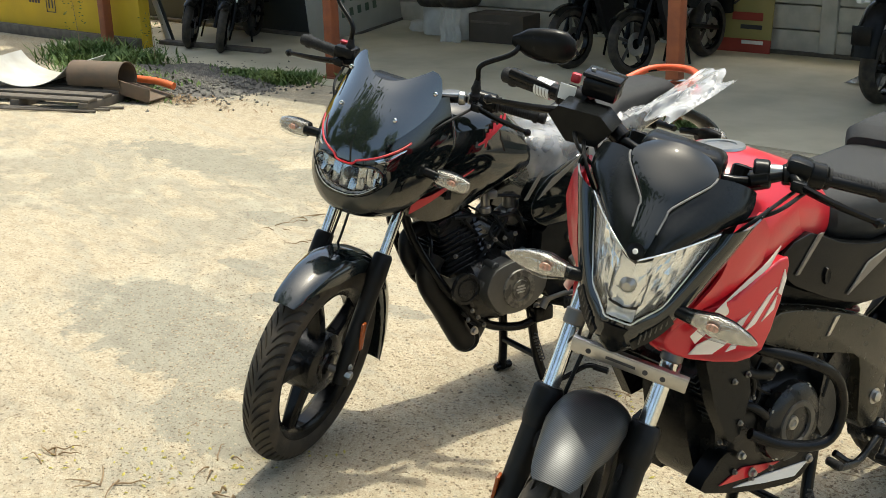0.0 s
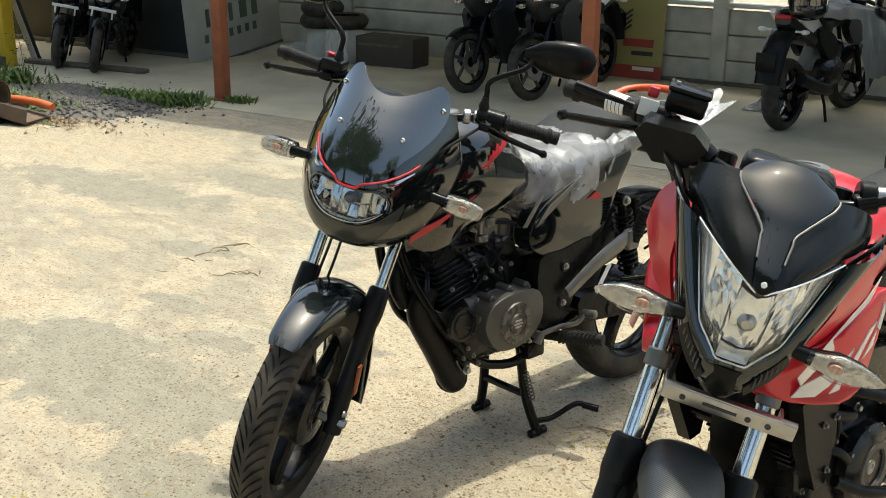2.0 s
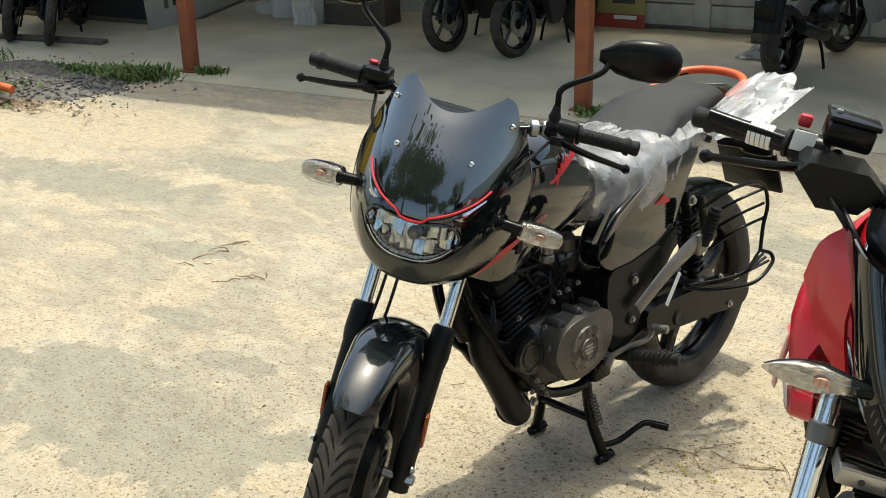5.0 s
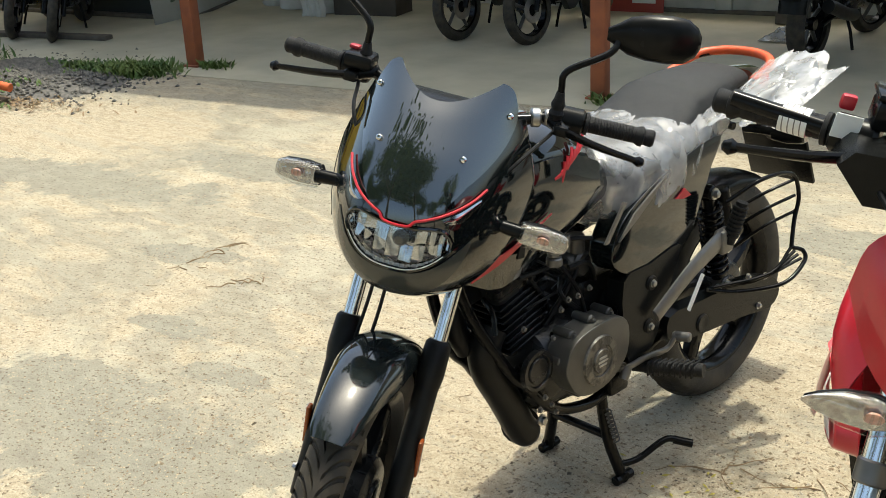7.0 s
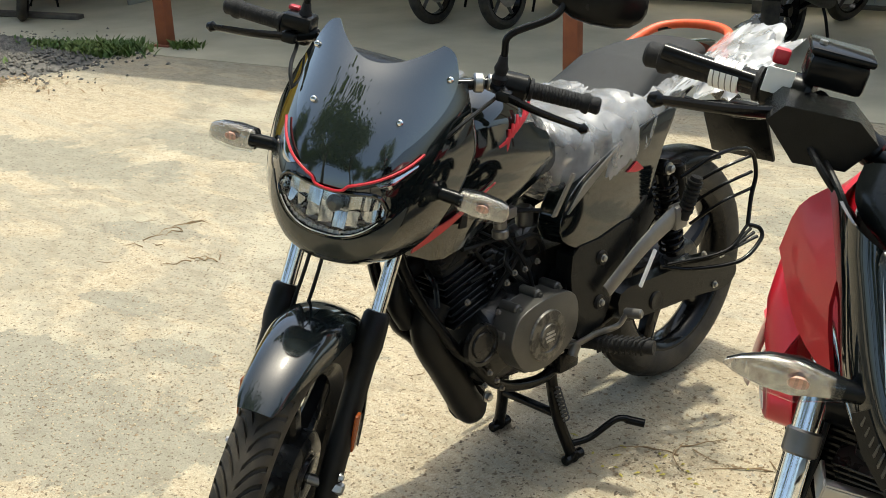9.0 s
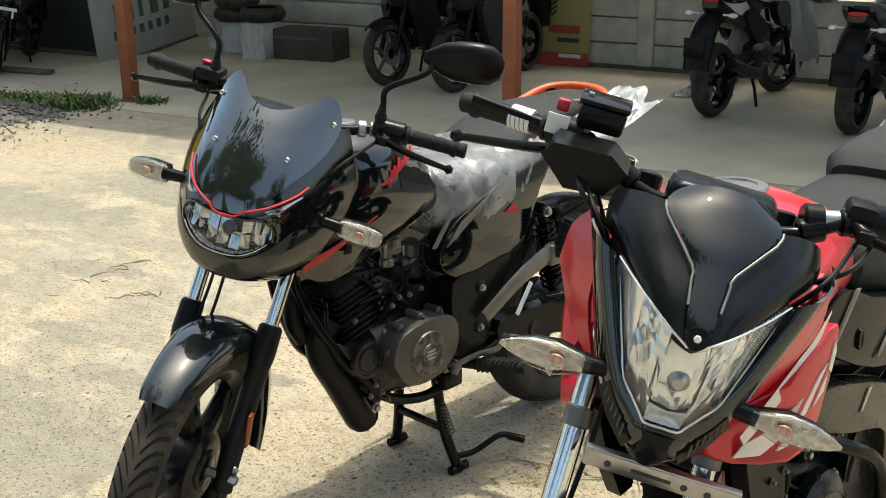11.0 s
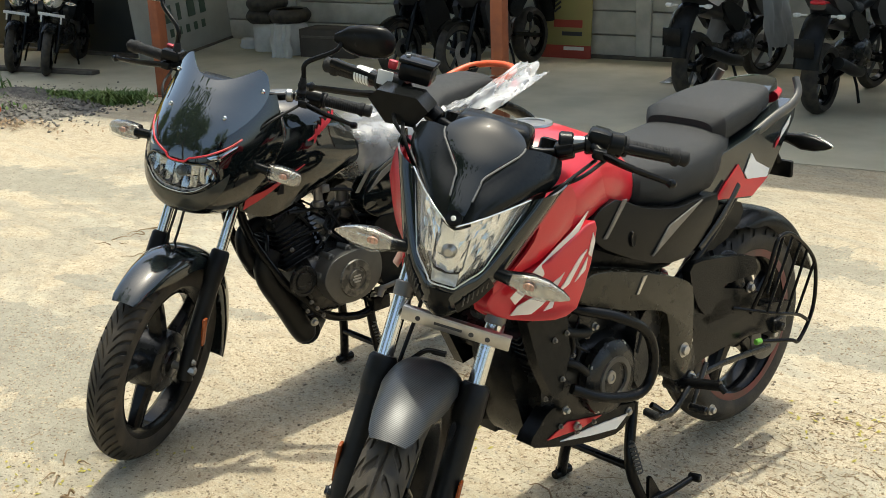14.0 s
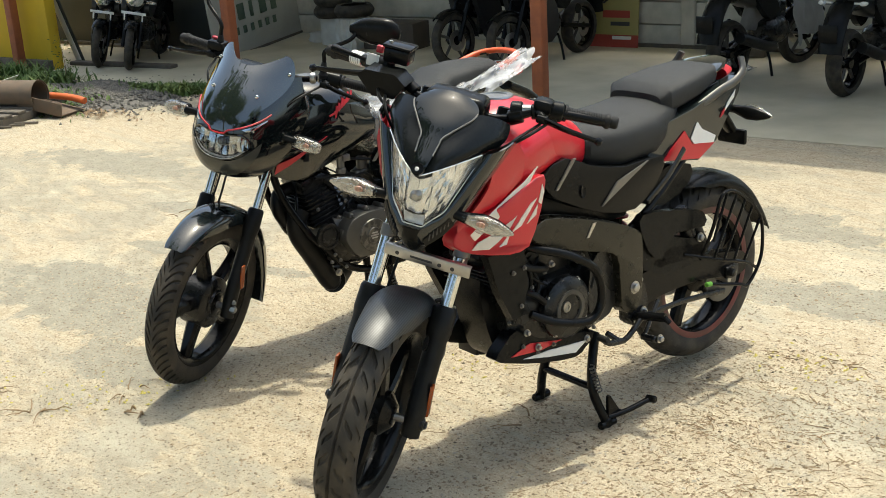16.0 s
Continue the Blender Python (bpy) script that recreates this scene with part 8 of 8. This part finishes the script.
sapling(in_shed(-5.98, 3.98, 0), 0.42, "thin weed with small leaves growing by the gravel", 3)
sapling(in_shed(-6.65, 3.7, 0), 0.55, "tall weed growing before the yellow wall", 4)

# ---- scrap beside the gravel ----
pa = thing("scrap_pallet", "weathered timber pallet lying on the yard", "pallet", "", in_shed(-5.42, 2.62, 0.0, 18))
for k in range(5):
    part("plank", box(0, -0.34 + 0.17 * k, 0.075, 1.25, 0.10, 0.02, 0.004), "weathered_wood", pa)
for x in (-0.58, 0.0, 0.58):
    part("bearer", box(x, 0, 0.032, 0.08, 0.80, 0.064, 0.004), "weathered_wood", pa)
cs = obj("curved_sheet", grid_skin(lambda u, v: Vector((0.36 * math.cos(radians(200 + 130 * u)), -0.28 + 0.56 * v + 0.12 * u, 0.36 + 0.28 * math.sin(radians(200 + 130 * u)))), 28, 8, 0.004), "sheet_metal")
cs.matrix_basis = in_shed(-5.58, 2.66, 0.09 - 0.075, 25)
tagged(cs, "curved pale sheet-metal scrap lying on a pallet", "sheet metal")
# cut drum on the pallet
dr = thing("tin_drum", "cut brown tin drum lying on its side", "drum", "", in_shed(-5.05, 2.80, -0.02, 18) @ Matrix.Diagonal((1.0, 0.85, 0.85, 1)))
part("shell", grid_skin(lambda u, v: Vector((-0.22 + 0.44 * v, 0.13 * math.cos(radians(-30 + 240 * u)), 0.215 + 0.13 * math.sin(radians(-30 + 240 * u)) - 0.0)), 28, 4, 0.005), "brown_tin", dr)
part("rim", grid_skin(lambda u, v: Vector((0.22 + 0.012 * v, 0.136 * math.cos(radians(-30 + 240 * u)), 0.215 + 0.136 * math.sin(radians(-30 + 240 * u)))), 28, 1, 0.006), "brown_tin", dr)
pp = obj("plastic_pipe", tube([(-0.30, 0.02, 0.125), (-0.1, 0.0, 0.13), (0.12, -0.01, 0.12), (0.26, -0.02, 0.095)], 0.026, 14, 6), "orange_pipe")
pp.matrix_basis = in_shed(-4.82, 3.02, 0.0, 15)
tagged(pp, "faded orange plastic pipe resting on scrap", "pipe")
tr = thing("scrap_tray", "brown metal tray tipped on the pallet's end", "tray", "", in_shed(-4.80, 2.92, 0.0, 12))
part("base", moved(box(0, 0, 0.06, 0.42, 0.26, 0.012, 0.003), pose(0, 0, 0, 0, 10, 0)), "brown_tin", tr)
part("side", moved(box(0, -0.13, 0.10, 0.42, 0.012, 0.10, 0.003), pose(0, 0, 0, 0, 10, 0)), "brown_tin", tr)
for k in range(3):
    rd = obj("rod", tube([(-0.55, 0, 0.012), (0, 0.02 * k, 0.014), (0.55, 0.03, 0.012)], 0.009, 8, 4), "weathered_wood")
    rd.matrix_basis = in_shed(-5.15 + 0.05 * k, 2.22 + 0.06 * k, 0.0, 22 + 4 * k)
    tagged(rd, "thin dark rod lying on the yard", "rod", "rods by the pallet")


# ---- litter on the yard ----
rng = random.Random(77)


def grit_field(name, count, seed, mat, label, centre, spread, sizes, flat):
    """Loose grains strewn over the sand: low pyramids, each with its own size, turn and tone."""
    r = np.random.default_rng(seed)
    xy = np.stack([r.normal(centre[0], spread[0], count), r.normal(centre[1], spread[1], count)], 1) if spread[2] else np.stack([r.uniform(centre[0] - spread[0], centre[0] + spread[0], count), r.uniform(centre[1] - spread[1], centre[1] + spread[1], count)], 1)
    keep = np.sin(xy[:, 0] * 5.1 + 1.7 * np.sin(xy[:, 1] * 3.3)) + np.sin(xy[:, 1] * 6.7 + 2.1 * np.sin(xy[:, 0] * 2.9)) + r.normal(0, 0.8, count) > -0.7
    xy = xy[keep]
    n = len(xy)
    rad = sizes[0] + (sizes[1] - sizes[0]) * r.random(n) ** 3
    ang = r.uniform(0, 6.28, n)
    V = np.zeros((n, 5, 3))
    for k in range(4):
        rr = rad * r.uniform(0.65, 1.3, n)
        V[:, k, 0], V[:, k, 1], V[:, k, 2] = xy[:, 0] + rr * np.cos(ang + k * 1.571), xy[:, 1] + rr * np.sin(ang + k * 1.571), -0.0005
    V[:, 4, 0], V[:, 4, 1], V[:, 4, 2] = xy[:, 0] + rad * r.uniform(-0.4, 0.4, n), xy[:, 1] + rad * r.uniform(-0.4, 0.4, n), rad * flat * r.uniform(0.6, 1.3, n)
    tri = np.array([[0, 1, 4], [1, 2, 4], [2, 3, 4], [3, 0, 4]])
    F = (np.arange(n)[:, None, None] * 5 + tri[None]).reshape(-1, 3)
    return mesh_from(name, V.reshape(-1, 3).tolist(), F.tolist(), mat, label)


def grain_material(name, stops):
    m = bpy.data.materials.new(name)
    m.use_nodes = True
    nodes, links = m.node_tree.nodes, m.node_tree.links
    nodes["Principled BSDF"].inputs["Roughness"].default_value = 0.9
    g = nodes.new("ShaderNodeNewGeometry")
    cr = nodes.new("ShaderNodeValToRGB")
    cr.color_ramp.interpolation = "CONSTANT"
    for k, (pos, c) in enumerate(stops):
        e = cr.color_ramp.elements[k] if k < 2 else cr.color_ramp.elements.new(pos)
        e.position, e.color = pos, (*c, 1)
    links.new(g.outputs["Random Per Island"], cr.inputs["Fac"])
    links.new(cr.outputs["Color"], nodes["Principled BSDF"].inputs["Base Color"])
    return m


M["grain"] = grain_material("grain", [(0.0, (0.46, 0.385, 0.27)), (0.2, (0.44, 0.355, 0.24)), (0.38, (0.28, 0.21, 0.135)), (0.68, (0.20, 0.155, 0.10)), (0.84, (0.36, 0.325, 0.26)), (0.95, (0.12, 0.095, 0.065))])
grit_field("grit", 120000, 1, "grain", "loose sandy grit over the worn concrete", (-0.2, 0.7), (3.0, 2.2, 0), (0.0012, 0.0055), 0.45)
grit_field("pebbles", 26000, 2, "grain", "coarser grit and small stones on the yard", (1.2, 0.75), (0.75, 0.7, 1), (0.002, 0.009), 0.6)
grit_field("grit", 16000, 3, "grain", "sandy grit gathered round the wheels", (-0.7, 0.1), (0.6, 0.5, 1), (0.0016, 0.006), 0.5)


def twig_mesh(rng, n, length, r):
    out = []
    for k in range(n):
        a = rng.uniform(0, 6.28)
        L = length * rng.uniform(0.4, 1.0)
        p = Vector((rng.uniform(-0.04, 0.04), rng.uniform(-0.04, 0.04), r))
        bend = rng.uniform(-0.9, 0.9)
        pts = [p]
        for i in range(4):
            a += bend * 0.35
            p = p + Vector((math.cos(a), math.sin(a), 0)) * L / 4
            pts.append(Vector((p.x, p.y, r + rng.uniform(0, r * 4) * (1 if i < 3 else 0.3))))
        out.append(tube(pts, r, 5, 3, r2=r * 0.4))
    return out


for x, y, n, L, r in ((-2.03, 1.08, 5, 0.12, 0.0028), (-2.0, 0.86, 3, 0.10, 0.0025), (-1.68, 0.92, 5, 0.13, 0.0028), (0.25, 0.92, 6, 0.14, 0.002), (-0.49, -0.67, 5, 0.10, 0.003), (-0.25, -0.59, 5, 0.13, 0.003), (-0.14, -0.30, 4, 0.10, 0.0028), (1.46, 1.45, 5, 0.09, 0.0022), (1.42, 0.82, 5, 0.08, 0.002),
                      (1.0, 0.47, 2, 0.10, 0.003), (1.26, 1.38, 4, 0.07, 0.002), (1.7, 1.0, 4, 0.09, 0.002), (1.75, 0.55, 3, 0.08, 0.002), (0.45, 1.0, 4, 0.18, 0.0018), (0.03, -0.36, 4, 0.06, 0.004), (1.55, 1.2, 4, 0.07, 0.0018)):
    tw = thing("dry_twigs", "small tangle of dry brown twigs on the sand", "twigs", "twigs on the yard", Matrix.Translation((x, y, 0.0)))
    for t in twig_mesh(rng, n, L, r):
        part("twig", t, "dry_stem", tw)
vs, fs = [], []
for k in range(2600):
    x, y = (rng.gauss(1.6, 0.5), rng.gauss(0.85, 0.48)) if k < 2300 else (rng.uniform(-2.2, 1.5), rng.uniform(-0.8, 1.6))
    L, a = rng.uniform(0.008, 0.09) * rng.uniform(0.3, 1.0) ** 1.5, rng.uniform(0, 6.28)
    p = Vector((x, y, 0.002))
    prev = None
    for i in range(4):
        a += rng.uniform(-0.8, 0.8)
        w = rng.uniform(0.0003, 0.0010)
        s = Vector((-math.sin(a), math.cos(a), 0)) * w
        n0 = len(vs)
        vs.extend([tuple(p - s), tuple(p + s), tuple(p + Vector((0, 0, w * 1.8)))])
        if prev is not None:
            fs.extend([(prev, n0, n0 + 2, prev + 2), (prev + 1, prev + 2, n0 + 2, n0 + 1)])
        prev = n0
        p = p + Vector((math.cos(a), math.sin(a), 0)) * L / 3
mesh_from("straw_litter", vs, fs, "dry_stem", "bits of dry straw and stem on the sand")
vs, fs = [], []
for k in range(150):
    cx, cy = rng.choice(((0.28, 0.80), (-0.14, -0.30), (1.3, 1.35), (1.45, 1.42), (-0.45, -0.6), (0.6, 0.62), (-0.2, -0.45), (-0.1, -0.05)))
    p = Vector((rng.gauss(cx, 0.10), rng.gauss(cy, 0.07), 0.003))
    a = rng.uniform(0, 6.28)
    d, s = Vector((math.cos(a), math.sin(a), 0.15)) * rng.uniform(0.006, 0.012), Vector((-math.sin(a), math.cos(a), 0.1)) * rng.uniform(0.003, 0.005)
    n0 = len(vs)
    vs.extend([tuple(p - d), tuple(p + s), tuple(p + d), tuple(p - s), tuple(p + Vector((0, 0, 0.004)))])
    fs.extend([(n0, n0 + 1, n0 + 4), (n0 + 1, n0 + 2, n0 + 4), (n0 + 2, n0 + 3, n0 + 4), (n0 + 3, n0, n0 + 4)])
mesh_from("fallen_leaves", vs, fs, "yellow_leaf", "small yellow leaves fallen on the sand")


# ---- trees that show in the screens' reflections and above the wall ----
def tree(m, h, seed, label):
    r2 = random.Random(seed)
    t = thing("tree", label, "tree", "trees round the yard", m)
    trunk = tube([(0, 0, 0), (0.06, 0.03, h * 0.2), (-0.04, 0.05, h * 0.42), (0.02, 0, h * 0.62)], 0.16, 12, 5, r2=0.07)
    tips = []
    limbs = []
    for k in range(8):
        a = 2 * math.pi * k / 8 + r2.uniform(-0.3, 0.3)
        z0 = h * r2.uniform(0.32, 0.58)
        e = Vector((math.cos(a) * h * r2.uniform(0.16, 0.30), math.sin(a) * h * r2.uniform(0.16, 0.30), z0 + h * r2.uniform(0.12, 0.32)))
        limbs.append(tube([(0, 0, z0), e * 0.5 + Vector((0, 0, z0 * 0.45)), e], 0.06, 8, 4, r2=0.02))
        tips.append(e)
    part("trunk", join(trunk, *limbs), "bark", t)
    vs, fs = [], []
    for e in tips + [Vector((0, 0, h * 0.8)), Vector((0, 0, h * 0.92))]:
        for k in range(700):
            p = e + Vector((r2.gauss(0, 1), r2.gauss(0, 1), r2.gauss(0, 0.75))) * h * 0.070
            d = Vector((r2.gauss(0, 1), r2.gauss(0, 1), r2.gauss(0, 0.6))).normalized() * r2.uniform(0.018, 0.034) * h
            s = d.orthogonal().normalized() * 0.0085 * h
            n0 = len(vs)
            vs.extend([tuple(p), tuple(p + d * 0.5 + s), tuple(p + d), tuple(p + d * 0.5 - s)])
            fs.append((n0, n0 + 1, n0 + 2, n0 + 3))
    c = mesh_from("crown", vs, fs, "leaf", "")
    c.parent = t
    return t


tree(pose(0.9, -5.6, 0), 12.0, 1, "broad leafy tree standing beyond the yard")
tree(pose(4.2, -6.4, 0), 12.0, 2, "tall leafy tree standing beyond the yard")
# unseen row, added so that the black gloss mirrors dark leaves, not sky
for k, (x, y, h) in enumerate(((-6.5, -8.5, 8.0), (-3.2, -10.5, 9.0), (7.5, -9.5, 9.5), (-10.5, -4.5, 8.0), (12.5, -1.0, 8.0))):
    tree(pose(x, y, 0), h, 20 + k, "leafy tree out of view, added to darken the gloss reflections")
tree(pose(10.0, -5.0, 0), 6.0, 3, "leafy tree at the edge of the yard")
tree(in_shed(1.5, 11.0), 5.0, 4, "leafy tree behind the shed wall")
tree(in_shed(4.0, 10.5), 4.5, 5, "small leafy tree behind the shed wall")
tree(in_shed(-2.0, 12.0), 5.0, 6, "green tree growing behind the shed")
